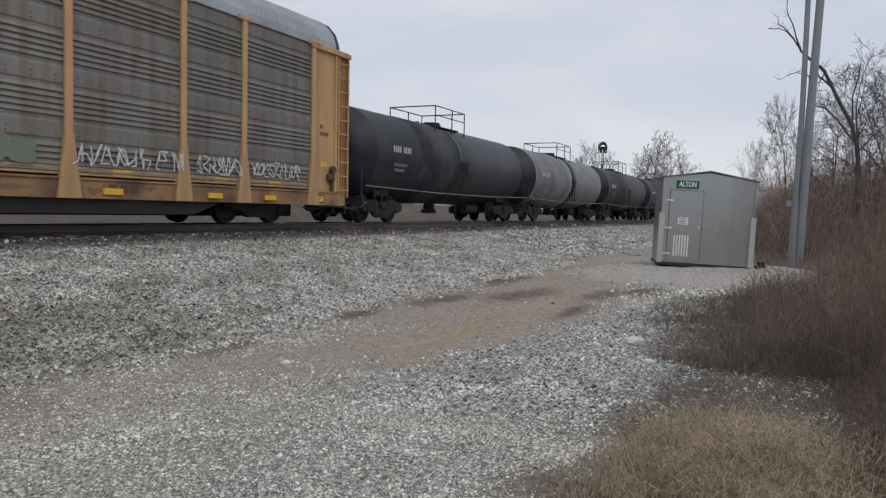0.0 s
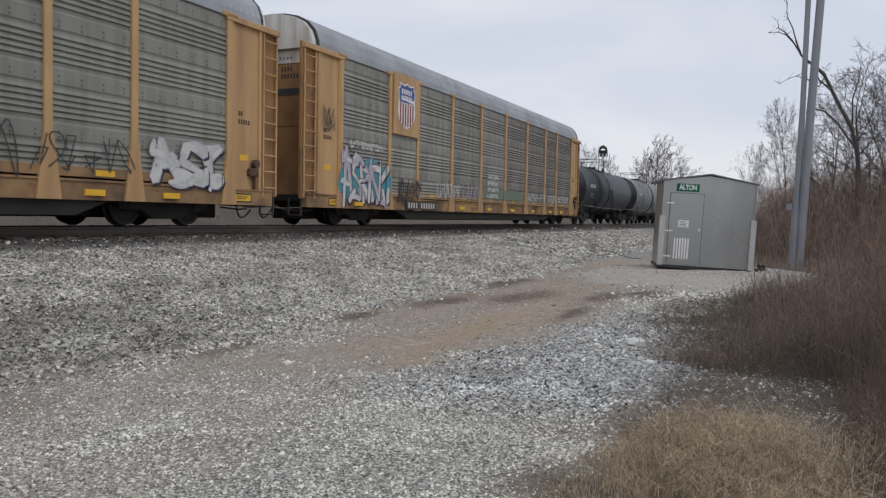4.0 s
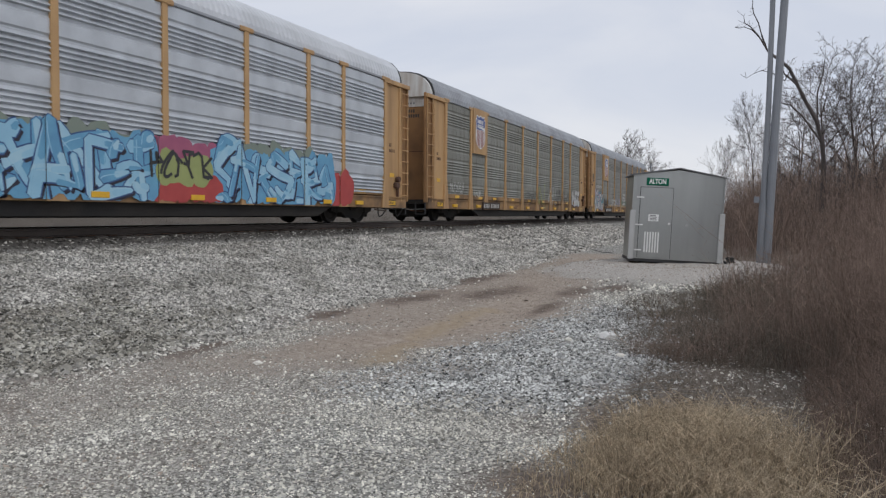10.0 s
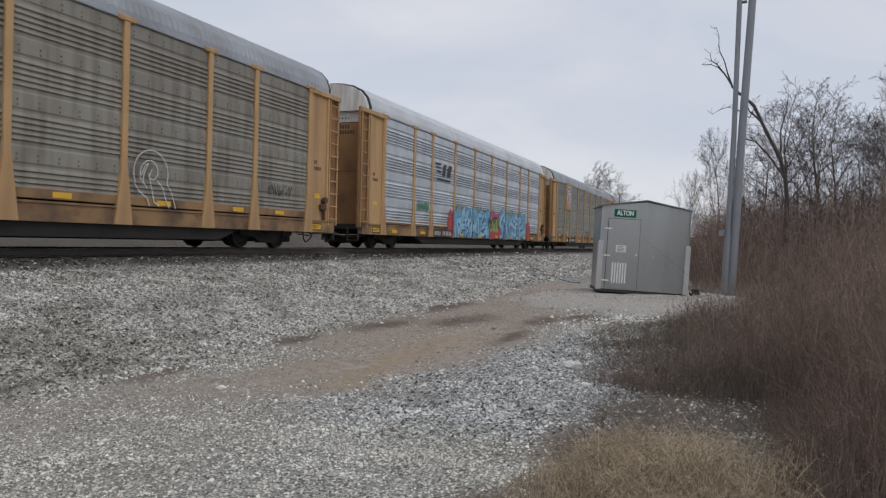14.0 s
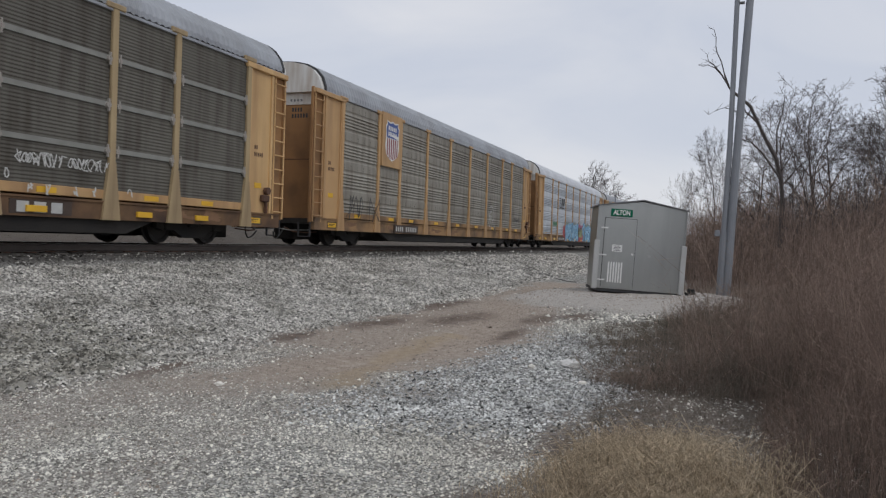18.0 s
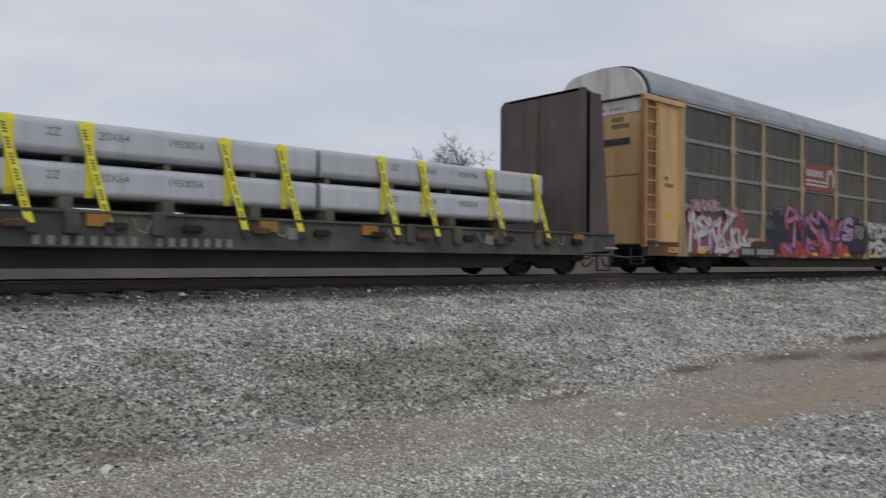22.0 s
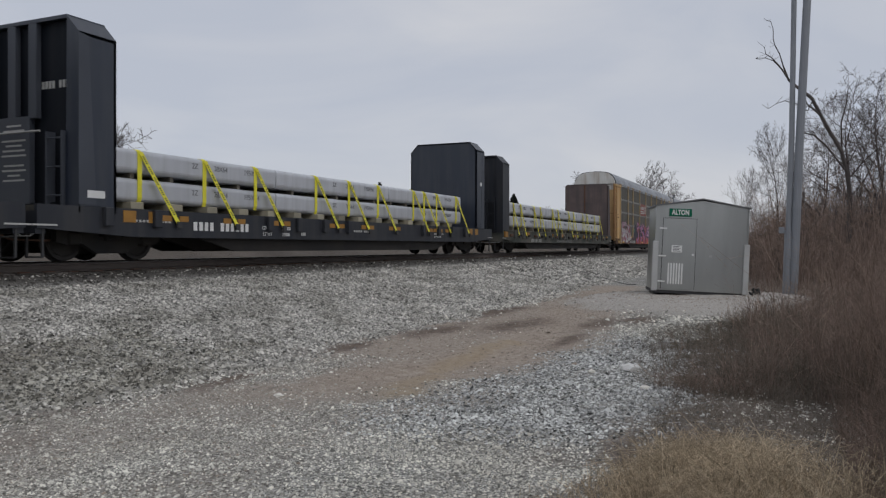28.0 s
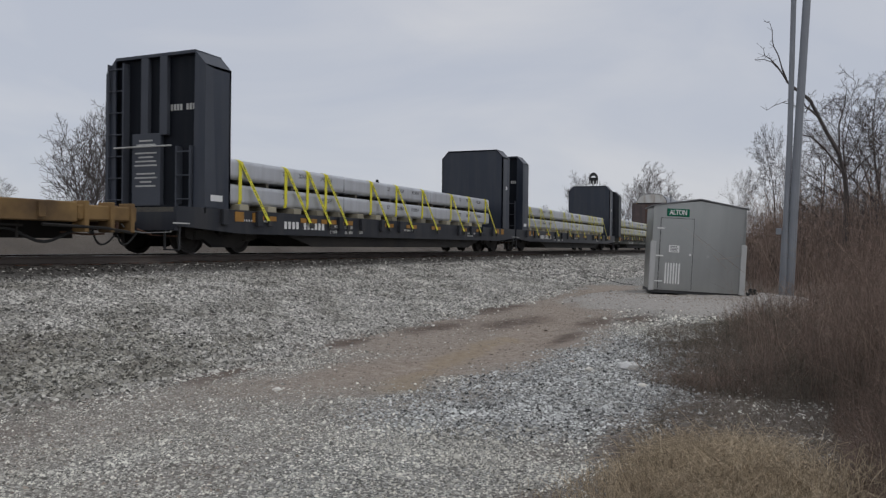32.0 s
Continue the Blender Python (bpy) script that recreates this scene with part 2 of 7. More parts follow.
SLAB = mat("cast_aluminium", (0.64, 0.652, 0.68), (0.52, 0.532, 0.56), 0.9, 0.42, 0.4, 0.06, 22, (0.40, 0.405, 0.415), 0.45, True, 0.08)
STRAP = mat("yellow_strap_web", (0.86, 0.80, 0.05), (0.72, 0.65, 0.04), 5, 0.6, 0, 0.2, 120)
TIMBER_PALE = mat("pale_sawn_timber", (0.36, 0.33, 0.25), (0.25, 0.225, 0.165), 3, 0.85, 0, 0.25, 60, vary=0.35)
TIMBER = mat("dunnage_timber", (0.15, 0.135, 0.105), (0.08, 0.072, 0.056), 3, 0.85, 0, 0.3, 60, vary=0.35)
TIE = mat("creosote_tie", (0.060, 0.052, 0.046), (0.10, 0.088, 0.076), 3, 0.9, 0, 0.4, 50, vary=0.25)
RAIL_SIDE = mat("rusty_rail", (0.13, 0.108, 0.096), (0.09, 0.075, 0.066), 3, 0.75, 0.2, 0.2, 40)
RAIL_TOP = mat("polished_rail_head", (0.55, 0.56, 0.58), (0.42, 0.42, 0.43), 6, 0.28, 0.9, 0.03, 60)
ALU = mat("brushed_aluminium", (0.47, 0.48, 0.465), (0.37, 0.38, 0.37), 0.6, 0.34, 0.85, 0.03, 30, (0.31, 0.315, 0.305), 0.8, True, streak_scale=0.3)
ALU_LIGHT = mat("bright_aluminium_trim", (0.52, 0.525, 0.52), (0.43, 0.43, 0.42), 2, 0.45, 0.3, 0.03, 30)
ALU_EDGE = mat("dark_roof_edge", (0.17, 0.175, 0.18), (0.13, 0.13, 0.135), 2, 0.6, 0.2, 0.03, 30)
SIGN_GREEN = mat("sign_green", (0.010, 0.15, 0.085), (0.008, 0.12, 0.07), 3, 0.7, 0, 0, 30, gloss=0.15)
WHITE = mat("white_paint", (0.78, 0.78, 0.77), (0.68, 0.68, 0.66), 4, 0.6, 0, 0, 40)
OFFWHITE = mat("faded_white_paint", (0.55, 0.55, 0.53), (0.40, 0.40, 0.385), 6, 0.7, 0, 0, 40)
GREYMARK = mat("grey_stencil", (0.12, 0.122, 0.128), (0.19, 0.192, 0.198), 9, 0.7, 0, 0, 60)
INK = mat("black_paint", (0.028, 0.028, 0.03), (0.045, 0.045, 0.047), 4, 0.6, 0, 0, 40)
POLE = mat("grey_steel_pole", (0.27, 0.285, 0.31), (0.215, 0.228, 0.25), 1.0, 0.55, 0.2, 0.03, 20)
BARK = mat("dark_bark", (0.135, 0.118, 0.113), (0.095, 0.082, 0.079), 2, 0.9, 0, 0.4, 25, gloss=0.1)
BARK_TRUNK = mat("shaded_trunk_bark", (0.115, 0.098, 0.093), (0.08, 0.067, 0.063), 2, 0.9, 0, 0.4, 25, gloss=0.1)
BARK_DEAD = mat("dead_dark_bark", (0.12, 0.105, 0.10), (0.08, 0.07, 0.066), 2, 0.9, 0, 0.4, 25, gloss=0.1)
BARK_FAR = mat("grey_brown_twigs", (0.135, 0.12, 0.118), (0.10, 0.088, 0.085), 0.6, 0.95, 0, 0, 6, gloss=0.1)
CANE = mat("pale_bramble_cane", (0.46, 0.36, 0.28), (0.30, 0.22, 0.17), 0.8, 0.9, 0, 0, 8, vary=0.35, island=True, gloss=0.15)
BRUSH_OLIVE = mat("olive_grey_weed_stalks", (0.225, 0.195, 0.16), (0.14, 0.12, 0.098), 0.8, 0.95, 0, 0, 8, vary=0.5, island=True, gloss=0.1)
BRUSH = mat("brown_brush_twigs", (0.315, 0.236, 0.195), (0.20, 0.15, 0.123), 0.8, 0.95, 0, 0, 8, vary=0.5, island=True, gloss=0.1)
GRASS = mat("dry_tan_grass", (0.60, 0.50, 0.36), (0.36, 0.28, 0.195), 1.2, 0.9, 0, 0, 12, vary=0.55, island=True, gloss=0.1)
CONIFER = mat("conifer_needles", (0.030, 0.036, 0.028), (0.020, 0.025, 0.020), 1.5, 0.95, 0, 0, 12)
STONE = mat("ballast_stone", (0.605, 0.582, 0.535), (0.36, 0.344, 0.314), 14, 0.9, 0, 0.3, 90, (0.22, 0.21, 0.18), 0.75, vary=0.76, island=True, gloss=0.12)
STONE_GRIMY = mat("oily_ballast_stone", (0.10, 0.094, 0.086), (0.06, 0.055, 0.05), 14, 0.9, 0, 0.3, 90, vary=0.5, island=True, gloss=0.2)
STONE_WARM = mat("warm_gravel_stone", (0.69, 0.668, 0.602), (0.47, 0.452, 0.40), 14, 0.9, 0, 0.3, 90, (0.325, 0.302, 0.255), 0.55, vary=0.74, island=True, gloss=0.12)
STONE_BLUE = mat("blue_white_gravel_stone", (0.57, 0.572, 0.55), (0.35, 0.352, 0.34), 14, 0.9, 0, 0.3, 90, (0.24, 0.242, 0.24), 0.6, vary=0.90, island=True, gloss=0.12)
STONE_AGED = mat("damp_old_ballast_stone", (0.41, 0.395, 0.345), (0.225, 0.215, 0.185), 14, 0.9, 0, 0.3, 90, (0.15, 0.135, 0.11), 0.7, vary=0.80, island=True, gloss=0.12)
STONE_DUSTY = mat("dust_coated_stone", (0.40, 0.345, 0.29), (0.29, 0.24, 0.195), 14, 0.95, 0, 0.3, 90, vary=0.40, island=True, gloss=0.1)
FADED = mat("worn_stencil_paint", (0.30, 0.30, 0.29), (0.16, 0.16, 0.155), 9, 0.8, 0, 0, 60)
SILL_PLATE = mat("dark_sill_plate", (0.045, 0.032, 0.026), (0.075, 0.05, 0.038), 3, 0.75, 0, 0.1, 40)
RIVET = mat("rust_stained_rivet", (0.12, 0.108, 0.09), (0.155, 0.14, 0.118), 6, 0.8, 0, 0, 40)
WEED = mat("dead_weed_stalks", (0.155, 0.13, 0.10), (0.10, 0.083, 0.065), 0.5, 0.95, 0, 0, 8, vary=0.35, island=True, gloss=0.1)
PALE_ROCK = mat("pale_limestone", (0.72, 0.71, 0.69), (0.60, 0.59, 0.56), 8, 0.9, 0, 0.3, 60)
RUBBER = mat("black_rubber", (0.018, 0.018, 0.018), (0.03, 0.03, 0.03), 8, 0.7, 0, 0.1, 40)
COLOURS = {
    "blue": mat("blue_spray", (0.10, 0.27, 0.46), (0.16, 0.40, 0.58), 2.5, 0.6, 0, 0, 30),
    "sky": mat("pale_blue_spray", (0.33, 0.56, 0.70), (0.24, 0.47, 0.64), 2.5, 0.6, 0, 0, 30),
    "deep": mat("deep_blue_spray", (0.03, 0.07, 0.20), (0.05, 0.12, 0.28), 2.5, 0.6, 0, 0, 30),
    "red": mat("red_spray", (0.48, 0.075, 0.07), (0.36, 0.05, 0.05), 2.5, 0.6, 0, 0, 30),
    "pink": mat("pink_spray", (0.42, 0.12, 0.19), (0.30, 0.08, 0.16), 2.5, 0.6, 0, 0, 30),
    "mauve": mat("mauve_spray", (0.42, 0.38, 0.45), (0.32, 0.28, 0.36), 2.5, 0.6, 0, 0, 30),
    "plum": mat("plum_spray", (0.12, 0.065, 0.12), (0.16, 0.09, 0.15), 2.5, 0.6, 0, 0, 30),
    "white": OFFWHITE,
    "chalk": mat("chalk_white_spray", (0.62, 0.62, 0.60), (0.50, 0.50, 0.48), 5, 0.8, 0, 0, 40),
    "black": INK,
    "lime": mat("lime_spray", (0.36, 0.40, 0.15), (0.27, 0.31, 0.12), 2.5, 0.6, 0, 0, 30),
    "moss": mat("thin_green_overspray", (0.19, 0.245, 0.20), (0.22, 0.25, 0.215), 2.5, 0.6, 0, 0, 30),
    "green": mat("green_spray", (0.10, 0.28, 0.17), (0.08, 0.22, 0.13), 2.5, 0.6, 0, 0, 30),
    "umber": mat("umber_spray", (0.13, 0.075, 0.06), (0.09, 0.055, 0.045), 3, 0.7, 0, 0, 40),
    "night": mat("dark_navy_spray", (0.022, 0.024, 0.04), (0.035, 0.03, 0.05), 2.5, 0.7, 0, 0, 30),
    "rose": mat("rose_spray", (0.50, 0.24, 0.36), (0.40, 0.15, 0.26), 2.5, 0.6, 0, 0, 30),
    "scuff": mat("rust_scuff", (0.16, 0.085, 0.05), (0.26, 0.15, 0.08), 6, 0.85, 0, 0, 40),
    "ice": mat("ice_blue_spray", (0.40, 0.60, 0.70), (0.28, 0.50, 0.66), 2.5, 0.6, 0, 0, 30),
    "wash": mat("worn_green_wash", (0.12, 0.18, 0.125), (0.19, 0.21, 0.17), 1.2, 0.75, 0, 0, 30),
    "violet": mat("violet_spray", (0.25, 0.10, 0.32), (0.34, 0.14, 0.36), 2.5, 0.6, 0, 0, 30),
    "rouge": mat("faded_red_spray", (0.33, 0.09, 0.11), (0.24, 0.07, 0.085), 1.5, 0.7, 0, 0, 30),
    "maroon": mat("dark_maroon_spray", (0.085, 0.035, 0.045), (0.05, 0.028, 0.035), 1.5, 0.7, 0, 0, 30),
    "teal": mat("teal_spray", (0.06, 0.30, 0.36), (0.05, 0.22, 0.27), 2.5, 0.6, 0, 0, 30),
}


# ---- mesh helpers ----
class Shape:
    """Vertices and faces of one part, gathered piece by piece."""

    def __init__(self):
        self.v, self.f = [], []

    def add(self, verts, faces):
        k = len(self.v)
        self.v += [tuple(p) for p in verts]
        self.f += [tuple(i + k for i in q) for q in faces]
        return self

    def box(self, x0, x1, y0, y1, z0, z1, bevel=0.0):
        if bevel <= 0:
            v = [(x, y, z) for z in (z0, z1) for y in (y0, y1) for x in (x0, x1)]
            return self.add(v, [(0, 2, 3, 1), (4, 5, 7, 6), (0, 1, 5, 4), (2, 6, 7, 3), (0, 4, 6, 2), (1, 3, 7, 5)])
        b = min(bevel, (x1 - x0) / 2.2, (y1 - y0) / 2.2, (z1 - z0) / 2.2)
        ring = lambda i: [(x0 + i, y0 + b), (x0 + b, y0 + i), (x1 - b, y0 + i), (x1 - i, y0 + b), (x1 - i, y1 - b), (x1 - b, y1 - i), (x0 + b, y1 - i), (x0 + i, y1 - b)]
        inner = [(x0 + b, y0 + b), (x0 + b, y0 + b), (x1 - b, y0 + b), (x1 - b, y0 + b), (x1 - b, y1 - b), (x1 - b, y1 - b), (x0 + b, y1 - b), (x0 + b, y1 - b)]
        v = []
        for z, pts in ((z0, inner), (z0 + b, ring(0)), (z1 - b, ring(0)), (z1, inner)):
            v += [(x, y, z) for x, y in pts]
        f = []
        for r in range(3):
            f += [(r * 8 + i, r * 8 + (i + 1) % 8, r * 8 + 8 + (i + 1) % 8, r * 8 + 8 + i) for i in range(8)]
        f += [(6, 4, 2, 0), (24, 26, 28, 30)]
        return self.add(v, f)

    def prism(self, outline, axis, a, b):
        """An outline in the other two axes, drawn out along axis from a to b."""
        put = {"x": lambda p, t: (t, p[0], p[1]), "y": lambda p, t: (p[0], t, p[1]), "z": lambda p, t: (p[0], p[1], t)}[axis]
        n = len(outline)
        v = [put(p, a) for p in outline] + [put(p, b) for p in outline]
        f = [(i, (i + 1) % n, n + (i + 1) % n, n + i) for i in range(n)]
        return self.add(v, f + [tuple(range(n))[::-1], tuple(range(n, 2 * n))])

    def tube(self, p, q, r, n=8, r2=None, caps=True):
        p, q = Vector(p), Vector(q)
        d = (q - p).normalized()
        u = d.orthogonal().normalized()
        w = d.cross(u)
        r2 = r if r2 is None else r2
        ring = [u * math.cos(2 * math.pi * i / n) + w * math.sin(2 * math.pi * i / n) for i in range(n)]
        v = [p + c * r for c in ring] + [q + c * r2 for c in ring]
        f = [(i, (i + 1) % n, n + (i + 1) % n, n + i) for i in range(n)]
        if caps:
            f += [tuple(range(n))[::-1], tuple(range(n, 2 * n))]
        return self.add(v, f)

    def line(self, pts, r, n=6):
        """One bent tube through the points."""
        pts = [Vector(p) for p in pts]
        closed = (pts[0] - pts[-1]).length < 1e-6
        if closed:
            pts = pts[:-1]
        m, v, u = len(pts), [], None
        for k, p in enumerate(pts):
            back = p - pts[k - 1] if k or closed else pts[1] - p
            ahead = pts[(k + 1) % m] - p if k < m - 1 or closed else back
            d = (back.normalized() + ahead.normalized()).normalized()
            u = (u - d * u.dot(d)).normalized() if u is not None and abs(u.dot(d)) < 0.95 else d.orthogonal().normalized()
            w = d.cross(u)
            v += [p + (u * math.cos(2 * math.pi * i / n) + w * math.sin(2 * math.pi * i / n)) * r for i in range(n)]
        f = [(k % m * n + i, k % m * n + (i + 1) % n, (k + 1) % m * n + (i + 1) % n, (k + 1) % m * n + i) for k in range(m if closed else m - 1) for i in range(n)]
        if not closed:
            f += [tuple(range(n))[::-1], tuple(range((m - 1) * n, m * n))]
        return self.add(v, f)

    def mesh(self, name, material, smooth=False):
        me = bpy.data.meshes.new(name)
        me.from_pydata(self.v, [], self.f)
        me.materials.append(material)
        if smooth:
            me.polygons.foreach_set("use_smooth", [True] * len(me.polygons))
        me.update()
        return me


def thing(name, m, label, category, group="", kind=""):
    ob = new(name)
    ob.empty_display_size = 0.2
    ob.matrix_basis = m
    return tagged(ob, label, category, group, kind)


def part(name, shape, material, parent, label="", at=None, smooth=False):
    me = shape.mesh(name, material, smooth) if isinstance(shape, Shape) else shape
    ob = new(name, me)
    ob.parent = parent
    if at is not None:
        ob.matrix_basis = at
    return tagged(ob, label) if label else ob


def fast_mesh(name, verts, faces, material):
    """A mesh from arrays: vertices (n, 3) and faces (m, 3 or 4)."""
    me = bpy.data.meshes.new(name)
    n, m, k = len(verts), len(faces), faces.shape[1]
    me.vertices.add(n)
    me.vertices.foreach_set("co", np.asarray(verts, np.float32).ravel())
    me.loops.add(m * k)
    me.loops.foreach_set("vertex_index", np.asarray(faces, np.int32).ravel())
    me.polygons.add(m)
    me.polygons.foreach_set("loop_start", np.arange(0, m * k, k, dtype=np.int32))
    me.materials.append(material)
    me.update(calc_edges=True)
    return me


def sticks(p0, p1, r0, r1):
    """Three-sided tapering sticks between two arrays of points."""
    p0, p1 = np.asarray(p0, float), np.asarray(p1, float)
    d = p1 - p0
    d /= np.linalg.norm(d, axis=1)[:, None] + 1e-9
    ref = np.where(np.abs(d[:, 2:3]) < 0.9, np.array([[0, 0, 1.0]]), np.array([[1.0, 0, 0]]))
    u = np.cross(d, ref)
    u /= np.linalg.norm(u, axis=1)[:, None] + 1e-9
    w = np.cross(d, u)
    v = []
    for p, r in ((p0, r0), (p1, r1)):
        r = np.broadcast_to(r, len(p0))[:, None]
        for a in (0, 2.0944, 4.18879):
            v.append(p + r * (math.cos(a) * u + math.sin(a) * w))
    v = np.stack(v, 1).reshape(-1, 3)
    base = np.arange(len(p0))[:, None, None] * 6
    f = np.array([[0, 1, 4, 3], [1, 2, 5, 4], [2, 0, 3, 5]])[None] + base
    return v, f.reshape(-1, 4)


def words(text, size, m, material, parent, name="lettering", label="", bold=0.0):
    """Lettering as a mesh under a thing, in the plane of m."""
    cu = bpy.data.curves.new(name, "FONT")
    cu.body, cu.size, cu.extrude, cu.offset = text, size, 0.003, bold
    cu.align_x, cu.align_y = "CENTER", "CENTER"
    tmp = bpy.data.objects.new("tmp", cu)
    scene.collection.objects.link(tmp)
    bpy.context.view_layer.update()
    me = bpy.data.meshes.new_from_object(tmp)
    bpy.data.objects.remove(tmp)
    me.materials.clear()
    me.materials.append(material)
    me.transform(m)
    ob = new(name, me)
    ob.parent = parent
    return tagged(ob, label) if label else ob


# ---- the lie of the land ----
RAIL_Z, TRACK_Y = 1.05, 13.5  # the datum of the car bodies
RAIL_LIFT = 0.165  # the rail heads stand this much over it


def smooth(a, b, v):
    t = np.clip((np.asarray(v, float) - a) / (b - a), 0, 1)
    return t * t * (3 - 2 * t)


def wave(x, y, s, k):
    """Cheap smooth noise from -1 to 1."""
    x, y = np.asarray(x, float) / s, np.asarray(y, float) / s
    return (np.sin(1.7 * x + 2.3 * y + k) + np.sin(-2.1 * x + 1.3 * y + 2.7 * k) + np.sin(0.9 * x - 3.1 * y + 1.9 * k) + np.sin(3.3 * x + 0.7 * y + 0.6 * k)) / 4


def ground_z(x, y):
    x, y = np.asarray(x, float), np.asarray(y, float)
    toe = 6.7 + 0.35 * wave(x, y, 3.5, 1.0)
    rise = np.clip((y - toe) / (11.75 - toe), 0, 1)
    z = 0.80 * (0.25 * smooth(0, 0.5, rise) * rise + 0.75 * rise) * (y < 15.2) + 0.80 * smooth(18.5, 15.2, y) * (y >= 15.2)
    z = z + 2.15 * smooth(17.6, 25.0, y + 0.5 * wave(x, y, 6.0, 2.0)) * smooth(46, 30, y)
    pad = np.hypot((x - 22.2) / 1.35, (y - 2.3) / 1.25)
    z = z + 0.21 * smooth(3.4, 1.9, pad) * (y < 9)
    z = z + 0.9 * smooth(-1.0, -9.0, y) * smooth(6, 16, x) * smooth(120, 50, x)
    z = z + 0.205 * smooth(11.88, 12.2, y) * smooth(15.3, 14.95, y)
    near = smooth(60, 25, np.hypot(x, y))
    z = z + near * (0.03 * wave(x, y, 0.9, 3.0) + 0.018 * wave(x, y, 0.33, 5.0)) * (1 - 0.7 * smooth(11.4, 11.9, y) * smooth(15.3, 15.0, y))
    return z - 0.035 * np.exp(-(road_gap(x, y) / 0.22) ** 2) * near


ROAD = np.array([(-6, 5.9), (3.85, 5.35), (5.3, 5.15), (6.7, 4.85), (8.2, 4.35), (10.0, 4.02), (11.4, 3.75), (13.3, 3.95), (16, 4.6), (21, 5.7), (30, 6.2)])
ROAD_2 = np.array([(-6, 4.6), (3.8, 3.75), (5.2, 3.7), (6.5, 3.6), (8.2, 3.2)])


def gap_to(line, x, y):
    best = np.full(np.shape(x), 99.0)
    for (ax, ay), (bx, by) in zip(line, line[1:]):
        dx, dy = bx - ax, by - ay
        t = np.clip(((x - ax) * dx + (y - ay) * dy) / (dx * dx + dy * dy), 0, 1)
        best = np.minimum(best, np.hypot(x - ax - t * dx, y - ay - t * dy))
    return best


def road_gap(x, y):
    return gap_to(ROAD, np.asarray(x, float), np.asarray(y, float))


def pad_shape(x, y):
    """The pale levelled pad round the hut."""
    w = 0.25 * wave(x, y, 0.8, 7.0) + 0.15 * wave(x, y, 0.3, 4.0)
    return smooth(3.5, 2.6, np.hypot((x - 22.2) / 1.4, (y - 2.3) / 1.2) + 0.6 * w)


def dirt(x, y):
    """How much the tan dirt of the track shows through the gravel."""
    w = 0.25 * wave(x, y, 0.8, 7.0) + 0.15 * wave(x, y, 0.3, 4.0)
    d = smooth(1.5, 0.3, road_gap(x, y) + w) * (0.34 + 0.66 * smooth(5.0, 8.5, x))
    broad = smooth(7.5, 10.5, x) * smooth(30, 20, x) * smooth(3.1, 3.9, y + 0.5 * w) * smooth(6.9, 6.0, y + w)
    d2 = 0.22 * smooth(0.9, 0.15, gap_to(ROAD_2, x, y) + w)
    pad = pad_shape(x, y)
    strip = 0.3 * smooth(0.8, 0.1, np.abs(y - 6.15 + 0.05 * x) + w) * smooth(9, 6, x)
    return np.clip(np.maximum.reduce([d, 0.85 * broad, d2, strip]) * (1 - pad) + 0.25 * pad, 0, 1)


def red_soil(x, y):
    w = 0.5 * wave(x, y, 0.7, 9.0) + 0.3 * wave(x, y, 0.25, 2.0)
    spots = [(13.0, 6.0, 1.5, 0.45), (14.6, 5.0, 2.0, 0.5), (17.5, 6.4, 2.2, 0.5), (15.4, 3.6, 1.6, 0.4), (12.6, 3.42, 1.3, 0.22), (16.6, 3.0, 1.4, 0.5), (7.3, 5.95, 0.9, 0.3), (10.2, 6.2, 0.8, 0.25)]
    faint = [(4.0, 5.8, 1.0, 0.4), (5.2, 6.2, 1.2, 0.35), (2.2, 6.6, 2.0, 0.5), (1.0, 9.0, 2.4, 0.5), (5.6, 8.6, 2.2, 0.7), (5.5, 1.7, 0.5, 0.2), (4.2, 1.5, 0.5, 0.25)]
    return np.maximum.reduce([k * smooth(1.3, 0.25, np.hypot((x - a) / c, (y - b) / d) + 0.45 * w) for k, group in ((1.0, spots), (0.42, faint)) for a, b, c, d in group])


RUT = np.array([(7.2, 3.78), (8.9, 4.1), (10.2, 4.17), (12.1, 4.27)])


def ochre_rut(x, y):
    """The bare ochre shoulder of the wheel rut."""
    w = 0.12 * wave(x, y, 0.5, 3.0) + 0.08 * wave(x, y, 0.2, 8.0)
    return smooth(0.34, 0.08, gap_to(RUT, x, y) + w)


def leaf_litter(x, y):
    w = 0.35 * wave(x, y, 0.9, 2.0) + 0.2 * wave(x, y, 0.3, 6.0)
    edge = np.interp(x, [0, 4.4, 6, 9, 13, 17, 20, 24, 30, 60], [1.2, 1.4, 1.2, 1.3, 1.7, 0.9, 0.2, 0.0, 1.5, 4.0])
    bare = 0.18 * smooth(5.7, 6.2, x) * smooth(8.7, 8.0, x) * smooth(-1.2, -0.5, y)
    return smooth(0.35, -0.35, y - edge + w) * (1 - bare)


def field(x, y):
    return np.maximum(smooth(15.8, 18.0, y), smooth(60, 120, np.hypot(x, y)) * (np.abs(y - 13.5) > 4))


def spaced(bands):
    out = []
    for a, b, s in bands:
        out += list(np.arange(a, b, s))
    return np.array(sorted(set(np.round(out + [bands[-1][1]], 4))))


